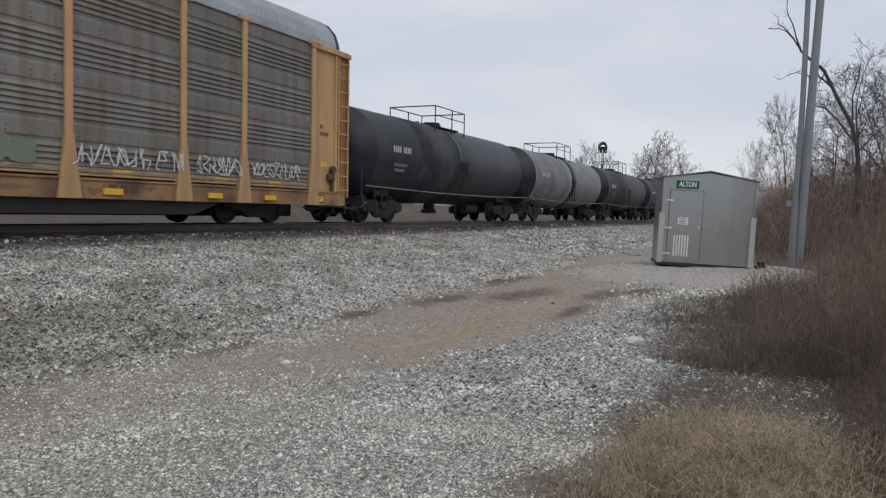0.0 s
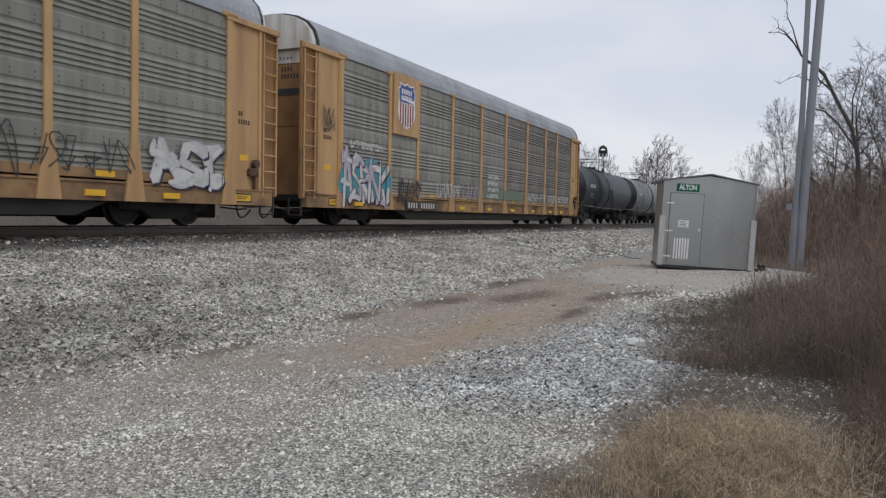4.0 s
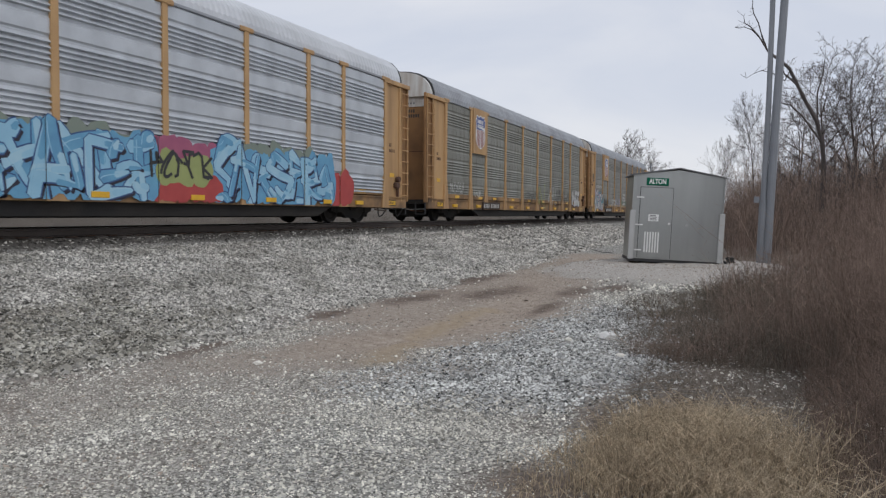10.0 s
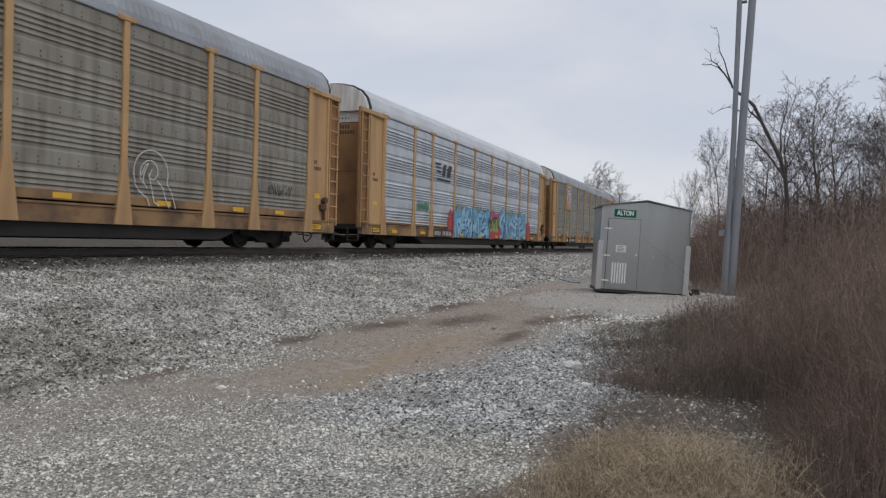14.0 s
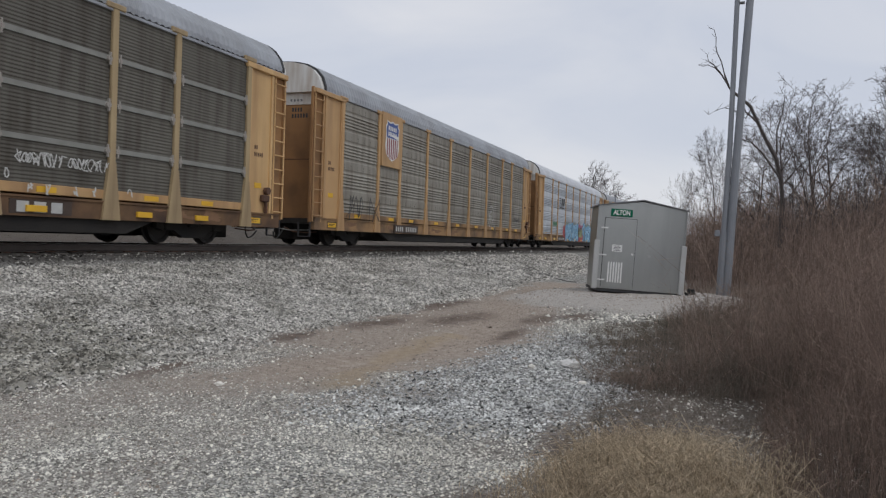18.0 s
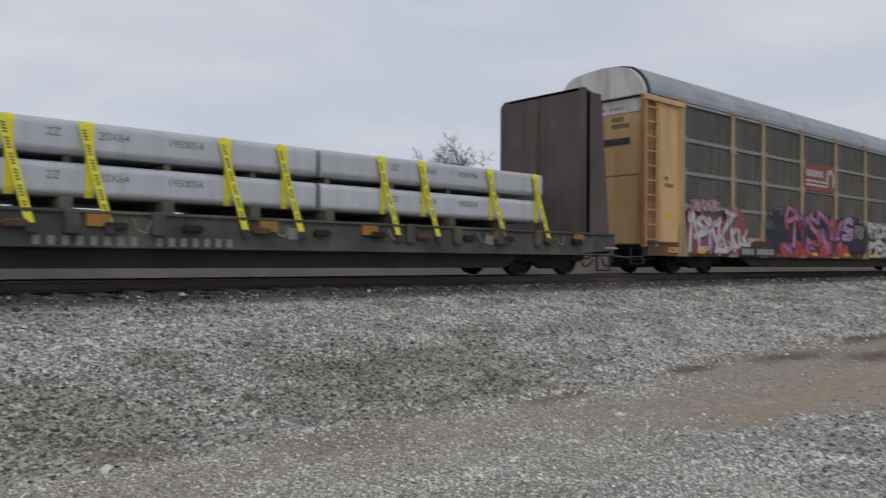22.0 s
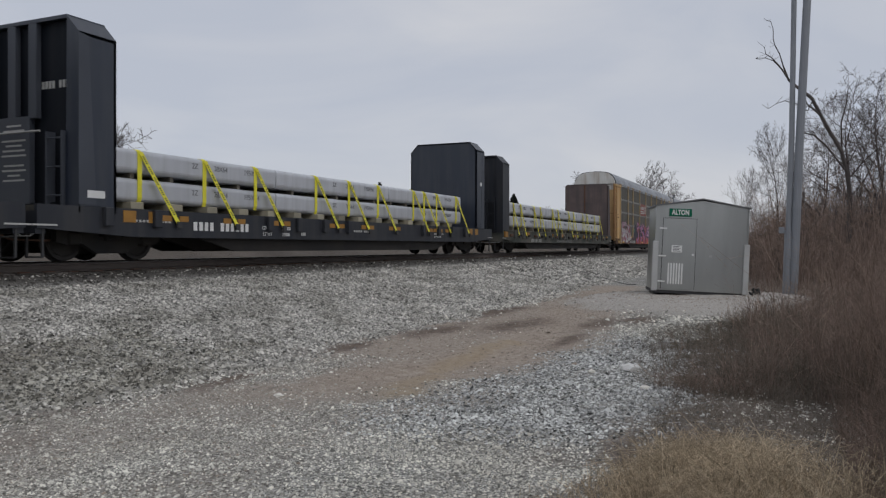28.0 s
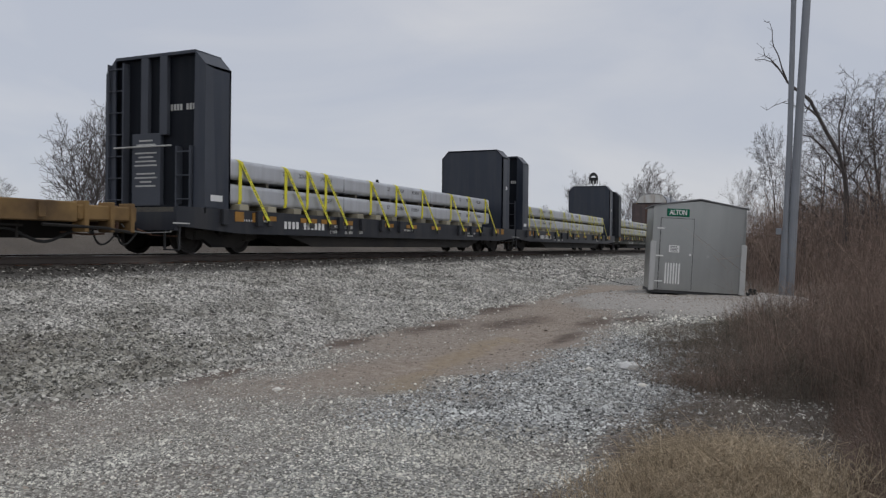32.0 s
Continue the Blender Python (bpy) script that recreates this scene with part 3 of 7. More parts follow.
def build_ground():
    xs = spaced([(-3000, -400, 260), (-400, -60, 40), (-60, -6, 4), (-6, 0, 0.5), (0, 16, 0.12), (16, 30, 0.25), (30, 70, 1.5), (70, 400, 25), (400, 3000, 260)])
    ys = spaced([(-3000, -400, 260), (-400, -60, 40), (-60, -10, 4), (-10, 0, 0.4), (0, 8, 0.12), (8, 12.4, 0.15), (12.4, 28, 0.4), (28, 60, 2), (60, 400, 25), (400, 3000, 260)])
    gx, gy = np.meshgrid(xs, ys, indexing="ij")
    verts = np.stack([gx, gy, ground_z(gx, gy)], -1).reshape(-1, 3)
    i, j = np.meshgrid(np.arange(len(xs) - 1), np.arange(len(ys) - 1), indexing="ij")
    a = (i * len(ys) + j).ravel()
    faces = np.stack([a, a + len(ys), a + len(ys) + 1, a + 1], 1)
    m = bpy.data.materials.new("gravel_and_dirt")
    m.use_nodes = True
    N, L = m.node_tree.nodes, m.node_tree.links
    bsdf = N["Principled BSDF"]
    co = N.new("ShaderNodeTexCoord")

    def noise_at(scale, detail=6):
        n = N.new("ShaderNodeTexNoise")
        n.inputs["Scale"].default_value, n.inputs["Detail"].default_value = scale, detail
        L.new(co.outputs["Object"], n.inputs["Vector"])
        return n.outputs["Fac"]

    def ramp(fac, *stops):
        r = N.new("ShaderNodeValToRGB")
        while len(r.color_ramp.elements) < len(stops):
            r.color_ramp.elements.new(0.5)
        for e, (p, c) in zip(r.color_ramp.elements, stops):
            e.position, e.color = p, (*c, 1)
        L.new(fac, r.inputs["Fac"])
        return r.outputs["Color"]

    def blend(fac, a, b):
        x = N.new("ShaderNodeMix")
        x.data_type = "RGBA"
        L.new(fac, x.inputs["Factor"]), L.new(a, x.inputs["A"]), L.new(b, x.inputs["B"])
        return x.outputs["Result"]

    vo = N.new("ShaderNodeTexVoronoi")
    vo.inputs["Scale"].default_value = 62.0
    L.new(co.outputs["Object"], vo.inputs["Vector"])
    bw = N.new("ShaderNodeRGBToBW")
    L.new(vo.outputs["Color"], bw.inputs["Color"])
    gravel = ramp(bw.outputs["Val"], (0.1, (0.065, 0.062, 0.056)), (0.5, (0.275, 0.267, 0.241)), (0.9, (0.62, 0.607, 0.56)))
    tan = ramp(noise_at(9.0), (0.3, (0.300, 0.242, 0.192)), (0.55, (0.39, 0.325, 0.266)), (0.75, (0.49, 0.424, 0.354)))
    red = ramp(noise_at(7.0), (0.3, (0.095, 0.07, 0.056)), (0.7, (0.215, 0.165, 0.13)))
    litter = ramp(noise_at(14.0), (0.3, (0.085, 0.064, 0.052)), (0.7, (0.21, 0.165, 0.13)))
    far = ramp(noise_at(0.35), (0.3, (0.085, 0.072, 0.060)), (0.7, (0.15, 0.128, 0.105)))
    at = N.new("ShaderNodeAttribute")
    at.attribute_name = "soil"
    sep = N.new("ShaderNodeSeparateColor")
    L.new(at.outputs["Color"], sep.inputs["Color"])
    colour = blend(sep.outputs["Red"], gravel, tan)
    colour = blend(sep.outputs["Green"], colour, red)
    colour = blend(sep.outputs["Blue"], colour, litter)
    colour = blend(at.outputs["Alpha"], colour, far)
    pale = ramp(noise_at(26.0), (0.3, (0.41, 0.385, 0.35)), (0.7, (0.55, 0.515, 0.475)))
    pad = N.new("ShaderNodeAttribute")
    pad.attribute_name = "pad"
    colour = blend(pad.outputs["Fac"], colour, pale)
    bed = N.new("ShaderNodeAttribute")
    bed.attribute_name = "grime"
    rut = N.new("ShaderNodeAttribute")
    rut.attribute_name = "rut"
    ochre = ramp(noise_at(12.0), (0.3, (0.30, 0.228, 0.15)), (0.7, (0.43, 0.34, 0.23)))
    colour = blend(rut.outputs["Fac"], colour, ochre)
    oily = ramp(noise_at(16.0), (0.3, (0.05, 0.046, 0.042)), (0.7, (0.11, 0.10, 0.09)))
    colour = blend(bed.outputs["Fac"], colour, oily)
    L.new(colour, bsdf.inputs["Base Color"])
    bsdf.inputs["Roughness"].default_value = 0.95
    b = N.new("ShaderNodeBump")
    b.inputs["Strength"].default_value, b.inputs["Distance"].default_value = 0.6, 0.03
    L.new(vo.outputs["Distance"], b.inputs["Height"])
    L.new(b.outputs["Normal"], bsdf.inputs["Normal"])
    me = fast_mesh("ground", verts, faces, m)
    x, y = verts[:, 0], verts[:, 1]
    soil = np.stack([dirt(x, y), red_soil(x, y), leaf_litter(x, y), field(x, y)], 1)
    ca = me.color_attributes.new("soil", "FLOAT_COLOR", "POINT")
    ca.data.foreach_set("color", soil.astype(np.float32).ravel())
    grime = (smooth(11.88, 12.1, y) * smooth(15.6, 15.2, y)).astype(np.float32)
    me.attributes.new("grime", "FLOAT", "POINT").data.foreach_set("value", grime)
    me.attributes.new("rut", "FLOAT", "POINT").data.foreach_set("value", (0.75 * ochre_rut(x, y)).astype(np.float32))
    me.attributes.new("pad", "FLOAT", "POINT").data.foreach_set("value", (0.85 * pad_shape(x, y)).astype(np.float32))
    tagged(new("ground", me), "grey gravel ground with tan dirt vehicle tracks", "ground", kind="structure")


build_ground()


# ---- the railway ----
def build_track():
    track = thing("railway_track", pose(0, TRACK_Y, RAIL_Z + RAIL_LIFT), "single straight railway track on grey ballast", "railway track", kind="structure")
    side = [(-0.075, -0.17), (0.075, -0.17), (0.075, -0.155), (0.012, -0.13), (0.012, -0.05), (0.036, -0.04), (0.036, -0.008), (-0.036, -0.008), (-0.036, -0.04), (-0.012, -0.05), (-0.012, -0.13), (-0.075, -0.155)]
    for y in (-0.755, 0.755):
        rail = part("rail", Shape().prism([(p + y, q) for p, q in side], "x", -300, 900), RAIL_SIDE, track, "rusty steel rail with a polished head")
        part("rail_head", Shape().prism([(y - 0.034, -0.008), (y + 0.034, -0.008), (y + 0.026, 0), (y - 0.026, 0)], "x", -300, 900), RAIL_TOP, rail)
    rnd = random.Random(4)
    tie = Shape().box(-0.115, 0.115, -1.3, 1.3, -0.36, -0.172, 0.015).mesh("tie", TIE)
    plate = Shape()
    for y in (-0.755, 0.755):
        plate.box(-0.1, 0.1, y - 0.18, y + 0.18, -0.1725, -0.155)
    plate = plate.mesh("tie_plate", RUST_RED)
    x = -10.0
    while x < 110:
        t = part("tie", tie, TIE, track, at=pose(x, rnd.uniform(-0.07, 0.07), rnd.uniform(-0.012, 0.01), 0, 0, rnd.uniform(-1.2, 1.2)))
        if x < 40:
            part("tie_plate", plate, RUST_RED, t)
        x += 0.52 + rnd.uniform(-0.03, 0.03)
    far = Shape()
    while x < 500:
        far.box(x - 0.115, x + 0.115, -1.3, 1.3, -0.36, -0.172)
        x += 0.52
    for x in np.arange(-40, -10.3, 0.52):
        far.box(x - 0.115, x + 0.115, -1.3, 1.3, -0.36, -0.172)
    tagged(part("far_ties", far, TIE, track), kind="stuff")


build_track()


def blue_zone(x, y):
    """Where newer, cleaner gravel was tipped beside the road."""
    w = 0.3 * wave(x, y, 0.9, 3.0)
    return smooth(5.2, 6.6, x + w) * smooth(14.5, 12.0, x) * smooth(0.5, 1.0, y) * smooth(3.9, 3.3, y + w)


def build_stones():
    rng = np.random.default_rng(11)
    tris = np.array([(0, 1, 4), (1, 2, 4), (2, 3, 4), (3, 0, 4)])
    rim = np.array([(1, 0, -0.35), (0, 1, -0.35), (-1, 0, -0.35), (0, -1, -0.35), (0, 0, 1.0)])

    def scatter(x0, x1, y0, y1, per_m2, size, spread, keep):
        n = int((x1 - x0) * (y1 - y0) * per_m2)
        x, y = rng.uniform(x0, x1, n), rng.uniform(y0, y1, n)
        ok = rng.uniform(0, 1, n) < keep(x, y)
        x, y = x[ok], y[ok]
        s = size * np.exp(rng.normal(0, spread, len(x)))
        return x, y, s

    def stones(rows):
        """Half-buried angular stones: a crooked rim and one blunt top."""
        x, y, s = (np.concatenate(c) for c in zip(*rows))
        n = len(x)
        v = rim[None] * (s[:, None] * rng.uniform(0.6, 1.2, (n, 5)))[:, :, None]
        v += rng.normal(0, 0.2, v.shape) * s[:, None, None]
        v[:, 4, :2] += rng.uniform(-0.5, 0.5, (n, 2)) * s[:, None]
        v[:, :, 2] *= 0.62
        a, b = rng.uniform(0, 6.283, n), rng.normal(0, 0.3, n)
        ca, sa, cb, sb = np.cos(a), np.sin(a), np.cos(b), np.sin(b)
        px, py, pz = v[:, :, 0], v[:, :, 1], v[:, :, 2]
        py, pz = py * cb[:, None] - pz * sb[:, None], py * sb[:, None] + pz * cb[:, None]
        px, py = px * ca[:, None] - py * sa[:, None], px * sa[:, None] + py * ca[:, None]
        z = ground_z(x, y) + 0.2 * s
        v = np.stack([px + x[:, None], py + y[:, None], pz + z[:, None]], -1).reshape(-1, 3)
        f = (tris[None] + (np.arange(n) * 5)[:, None, None]).reshape(-1, 3)
        return v, f

    def lay(name, rows, material, label, category):
        v, f = stones(rows)
        tagged(new(name, fast_mesh(name, v, f, material)), label, category, kind="stuff")

    bed = lambda x, y: np.where(y > 11.98, 0.15, 1.0) * (1 - 0.99 * dirt(x, y)) ** 2 * (1 - 0.85 * red_soil(x, y))
    damp = lambda x, y: smooth(1.25, 0.5, np.minimum(np.hypot((x - 6.0) / 3.0, (y - 7.6) / 1.6), np.hypot((x - 1.0) / 3.0, (y - 7.4) / 1.6)) + 0.4 * wave(x, y, 0.8, 2.0))
    fresh = lambda x, y: bed(x, y) * (1 - 0.95 * damp(x, y))
    aged = lambda x, y: bed(x, y) * damp(x, y)
    lay("old_ballast_stones", [scatter(-2, 10, 6.0, 9.6, 1150, 0.0215, 0.32, aged)], STONE_AGED, "damp darkened ballast stones at the foot of the shoulder", "ballast")
    lay("ballast_stones", [scatter(-2, 15, 6.0, 12.2, 1150, 0.0215, 0.32, fresh), scatter(15, 28, 6.3, 12.2, 480, 0.029, 0.3, bed), scatter(28, 60, 7, 12.2, 90, 0.05, 0.3, bed)], STONE, "crushed grey ballast stones on the track shoulder", "ballast")
    lay("track_bed_stones", [scatter(-2, 30, 11.95, 15.3, 150, 0.034, 0.3, lambda x, y: 0 * x + 1)], STONE_GRIMY, "oily dark ballast between the rails", "ballast")
    fore = lambda x, y: (1 - 0.9 * ochre_rut(x, y)) * (1 - 0.99 * dirt(x, y)) ** 2 * (1 - 0.85 * red_soil(x, y)) * (1 - 0.98 * pad_shape(x, y)) * (1 - 0.95 * leaf_litter(x, y)) * (0.6 + 0.4 * smooth(-0.4, 0.4, wave(x, y, 1.3, 8.0)))
    warm = lambda x, y: fore(x, y) * (1 - blue_zone(x, y))
    blue = lambda x, y: fore(x, y) * blue_zone(x, y)
    lay("loose_gravel", [scatter(-3, 1.2, -0.6, 6.5, 500, 0.014, 0.32, warm), scatter(1.2, 5.5, -0.6, 6.2, 3600, 0.0094, 0.33, warm), scatter(5.5, 8.5, -1.0, 6.2, 2300, 0.0112, 0.33, warm), scatter(8.5, 15, 0.2, 6.2, 1000, 0.0155, 0.3, warm), scatter(15, 26, 1.0, 7.0, 220, 0.026, 0.35, warm)], STONE_WARM, "loose pale grey gravel on the service road", "gravel")
    lay("clean_gravel", [scatter(5.2, 14.5, 0.5, 4.2, 2000, 0.0140, 0.33, blue)], STONE_BLUE, "cleaner blue-white crushed gravel beside the road", "gravel")
    trodden = lambda x, y: np.maximum(dirt(x, y), 0.6 * pad_shape(x, y)) * (1 - 0.9 * red_soil(x, y)) * (1 - 0.8 * ochre_rut(x, y))
    lay("dusty_gravel", [scatter(1.5, 9, 2.4, 6.6, 900, 0.0080, 0.35, trodden), scatter(9, 26, 1.0, 7.0, 260, 0.0120, 0.35, trodden)], STONE_DUSTY, "fine dust-coated gravel trodden into the dirt road", "gravel")


build_stones()


# ---- the train ----
# Train-length positions are those at the start of the clip; the whole train then runs along +x.
RUN = [(0, 0.0), (3, 18.9), (6, 37.8), (9, 56.75), (12, 75.8), (15, 95.0), (18, 114.2), (20.5, 130.2), (23, 146.4), (25.5, 162.4), (28, 178.4), (30, 191.2), (32, 204.0)]
MOVING = []
NEAR = -1.5


def on_track(name, x, label, category, group=""):
    ob = thing(name, pose(x, TRACK_Y, RAIL_Z), label, category, group)
    MOVING.append((ob, x, TRACK_Y, RAIL_Z, 0.0))
    return ob


def wheel_mesh():
    s = Shape()
    prof = [(0.0, 0.1), (0.10, 0.1), (0.13, 0.05), (0.32, 0.035), (0.36, 0.07), (0.42, 0.075), (0.42, -0.045), (0.455, -0.06), (0.455, -0.085), (0.36, -0.085), (0.32, -0.03), (0.13, -0.05), (0.0, -0.05)]
    n = 20
    v, f = [], []
    for r, y in prof:
        v += [(r * math.cos(2 * math.pi * i / n), -y, r * math.sin(2 * math.pi * i / n)) for i in range(n)]
    for k in range(len(prof) - 1):
        f += [(k * n + i, k * n + (i + 1) % n, (k + 1) * n + (i + 1) % n, (k + 1) * n + i) for i in range(n)]
    return s.add(v, f)


def axle_shape():
    s = Shape()
    for side in (-1, 1):
        w = wheel_mesh()
        s.add([(x, -side * y + side * 0.76, z) for x, y, z in w.v], w.f)
    s.tube((0, -1.02, 0), (0, 1.02, 0), 0.075, 10)
    for side in (-1, 1):
        for k in range(3):
            a = k * 2.0944
            s.tube((0.05 * math.cos(a), side * 1.0, 0.05 * math.sin(a)), (0.05 * math.cos(a), side * 1.035, 0.05 * math.sin(a)), 0.015, 6)
    return s


AXLE = axle_shape().mesh("wheelset", WHEEL)
SPIN = []


def side_frame_shape(y):
    out = [(-1.28, 0.62), (-1.28, 0.40), (-1.02, 0.33), (-0.70, 0.36), (-0.35, 0.17), (0.35, 0.17), (0.70, 0.36), (1.02, 0.33), (1.28, 0.40), (1.28, 0.62), (0.75, 0.74), (0.40, 0.72), (0.30, 0.50), (-0.30, 0.50), (-0.40, 0.72), (-0.75, 0.74)]
    s = Shape().prism(out, "y", y - 0.07, y + 0.07)
    for x in (-0.16, 0, 0.16):
        s.tube((x, y, 0.2), (x, y, 0.5), 0.065, 8)
    for x in (-0.89, 0.89):
        s.box(x - 0.14, x + 0.14, y - 0.12, y + 0.12, 0.34, 0.58, 0.03)
    return s


FRAMES = {y: side_frame_shape(y).mesh("side_frame", BLACK) for y in (-1.02, 1.02)}
BOLSTER = Shape().box(-0.2, 0.2, -1.15, 1.15, 0.42, 0.68, 0.04).mesh("bolster", BLACK)


def trucks(car, xs):
    for x in xs:
        truck = part("truck", BOLSTER, BLACK, car, "four-wheel freight truck with grimy black side frames", pose(x, 0, RAIL_LIFT))
        for y, me in FRAMES.items():
            part("side_frame", me, BLACK, truck)
        for dx in (-0.89, 0.89):
            SPIN.append((part("wheelset", AXLE, WHEEL, truck, at=pose(dx, 0, 0.455)), dx, 0.455))


def coupler(car, x, sign):
    s = Shape().box(min(x, x + sign * 0.55), max(x, x + sign * 0.55), -0.09, 0.09, 0.72, 0.95, 0.02)
    s.box(x + sign * 0.55 - 0.17, x + sign * 0.55 + 0.17, -0.17, 0.14, 0.68, 1.0, 0.05)
    part("coupler", s, RUST_RED, car, "rusty knuckle coupler")
    pts = [(x + sign * (0.05 + 0.6 * t), -0.42 + 0.1 * math.sin(3 * t), 0.75 - 0.75 * t * (1.15 - t) * 1.5) for t in np.linspace(0, 1, 8)]
    part("air_hose", Shape().line(pts, 0.022), RUBBER, car, "black rubber air brake hose")
    lever = [(x - sign * 0.1, -1.38, 0.80), (x + sign * 0.12, -1.34, 0.66), (x + sign * 0.22, -0.7, 0.64), (x + sign * 0.30, -0.3, 0.70), (x + sign * 0.42, -0.12, 0.92)]
    part("uncoupling_lever", Shape().line(lever, 0.014), FADED, car, "bent steel uncoupling lever")
    pipe = [(x - sign * 1.1, -0.9, 0.62), (x - sign * 0.5, -0.92, 0.58), (x + sign * 0.05, -0.75, 0.60), (x + sign * 0.2, -0.5, 0.72)]
    part("brake_pipe", Shape().line(pipe, 0.02), RUST_RED, car, "rusty brake pipe")


def ladder_shape(x0, x1, y, z0, z1, n, r=0.018):
    s = Shape()
    for x in (x0, x1):
        s.box(x - 0.025, x + 0.025, y - 0.012, y + 0.012, z0, z1)
    for k in range(n):
        z = z0 + (z1 - z0) * (k + 0.5) / n
        s.tube((x0, y - 0.03, z), (x1, y - 0.03, z), r, 6)
    return s


def panel_mesh(width, style, material):
    """One side panel between two posts: ribbed sheet, bottom at 0, drawn out along x, near face at y = 0 towards -y, with rows of small rivets."""
    h = 3.86
    prof, dots = [(0.0, 0.0)], []
    deep = 0.062 if material == GALV_CLEAN else 0.038
    if style == "rib":
        for k in range(4):
            z = k * h / 4 + 0.04
            for r in range(5):
                z0 = z + r * 0.105
                prof += [(0.0, z0), (-deep, z0 + 0.022), (-deep * 0.88, z0 + 0.036), (0.0, z0 + 0.096)]
            prof += [(0.0, z + 0.56), (-deep * 0.5, z + 0.60), (-deep * 0.5, z + 0.86), (0.0, z + 0.90)]
            dots += [(z + 0.73, deep * 0.5), (z + 0.64, deep * 0.5)]
    else:
        z = 0.03
        while z < h - 0.08:
            prof += [(0.0, z), (-0.009, z + 0.014), (-0.008, z + 0.034), (0.0, z + 0.052)]
            z += 0.070
    prof.append((0.0, h))
    s = Shape()
    n = len(prof)
    v = [(x, y, z) for x in (0.0, width) for y, z in prof]
    s.add(v, [(i, n + i, n + i + 1, i + 1) for i in range(n - 1)])
    s.add([(0, 0.03, 0), (width, 0.03, 0), (width, 0.03, h), (0, 0.03, h)], [(0, 3, 2, 1)])
    plain = len(s.f)
    if material != GALV_CLEAN:
        for z, d in dots:
            m = int(width / 0.46)
            for i in range(m):
                x = (i + 0.5) * width / m
                s.box(x - 0.016, x + 0.016, -d - 0.008, -d + 0.004, z - 0.016, z + 0.016)
    me = s.mesh("side_panel", material)
    me.materials.append(RIVET)
    me.polygons.foreach_set("material_index", [0 if k < plain else 1 for k in range(len(s.f))])
    return me


def post_mesh(material):
    s = Shape()
    s.box(-0.085, 0.085, -0.075, 0.0, 0.62, 3.9, 0.012)
    s.add([(-0.25, -0.08, -0.42), (0.25, -0.08, -0.42), (0.085, -0.08, 0.75), (-0.085, -0.08, 0.75), (-0.25, 0, -0.42), (0.25, 0, -0.42), (0.085, 0, 0.75), (-0.085, 0, 0.75)],
          [(0, 1, 2, 3), (0, 3, 7, 4), (1, 5, 6, 2), (0, 4, 5, 1), (3, 2, 6, 7)])
    s.box(-0.26, 0.26, -0.09, 0.0, 3.80, 3.92, 0.02)
    return s.mesh("post", material)


ROOF_ARCH = [(-1.5, 0.0), (-1.49, 0.16), (-1.38, 0.46), (-1.16, 0.70), (-0.85, 0.86), (-0.45, 0.95), (0, 0.98)]


ROOF_CUT = [(-1.5, 0.05), (-1.5, 0.17), (-1.41, 0.42), (-1.20, 0.68), (-0.98, 0.83), (-0.7, 0.895), (-0.35, 0.93), (0, 0.945)]


def roof_shape(half, arch=ROOF_ARCH):
    """The arched roof, ribbed across; its outline swells slightly at every rib."""
    arch = arch + [(-y, z) for y, z in arch[-2::-1]]
    s = Shape()
    x, rings, v = -half, [], []
    k = 0
    while x < half - 0.02:
        for dx, up in ((0.0, 0.0), (0.045, 0.022), (0.105, 0.022), (0.15, 0.0)):
            rings.append((min(x + dx, half), up))
        x += 0.2
    rings.append((half, 0.0))
    for x, up in rings:
        v += [(x, y * (1 + up * 0.35), 4.97 + z + up) for y, z in arch]
    m = len(arch)
    f = [(r * m + i, r * m + i + 1, (r + 1) * m + i + 1, (r + 1) * m + i) for r in range(len(rings) - 1) for i in range(m - 1)]
    return s.add(v, f)


def end_cap_shape(x, arch=ROOF_ARCH):
    arch = [(y * 0.975, z * 0.985 - 0.02) for y, z in arch]
    arch = arch + [(-y, z) for y, z in arch[-2::-1]]
    return Shape().prism([(y, 4.97 + z) for y, z in arch], "x", x - 0.09, x + 0.09)


HALF = 13.5
BAYS = [1.83, 2.78, 1.93, 2.78, 2.80, 2.78, 2.80, 2.78, 1.93, 2.78]  # from one end; the end bay closes each end
ROOF_MESHES = {}
PANELS = {}


def blob(rnd, cx, cz, w, h, y, n=14, rough=0.22):
    pts = []
    p1, p2 = rnd.uniform(0, 6.28), rnd.uniform(0, 6.28)
    for i in range(n):
        a = 2 * math.pi * i / n
        k = 1 + rough * math.sin(3 * a + p1) + rough * 0.7 * math.sin(5 * a + p2)
        e = 2.6
        c, s_ = math.cos(a), math.sin(a)
        q = (abs(c) ** e + abs(s_) ** e) ** (-1 / e)
        pts.append((cx + w / 2 * q * c * k, cz + h / 2 * q * s_ * k))
    return pts


POSTS = {}


def clip_x(pts, x0, x1):
    """The part of an outline between two uprights."""
    for edge, sign in ((x0, 1), (x1, -1)):
        out = []
        for p, q in zip(pts, pts[1:] + pts[:1]):
            a, b = sign * (p[0] - edge), sign * (q[0] - edge)
            if a >= 0:
                out.append(p)
            if a * b < 0:
                t = a / (a - b)
                out.append((edge, p[1] + t * (q[1] - p[1])))
        pts = out
        if len(pts) < 3:
            return []
    return pts


def clip_z(pts, z0, z1):
    return [(a, b) for b, a in clip_x([(b, a) for a, b in pts], z0, z1)]


def skin(car, x, z):
    """How far out the near side of a car stands at a place: post, sill or ribbed panel."""
    if any(abs(x - p) < 0.25 for p in POSTS[car.name]):
        return NEAR - 0.057
    return NEAR - 0.036


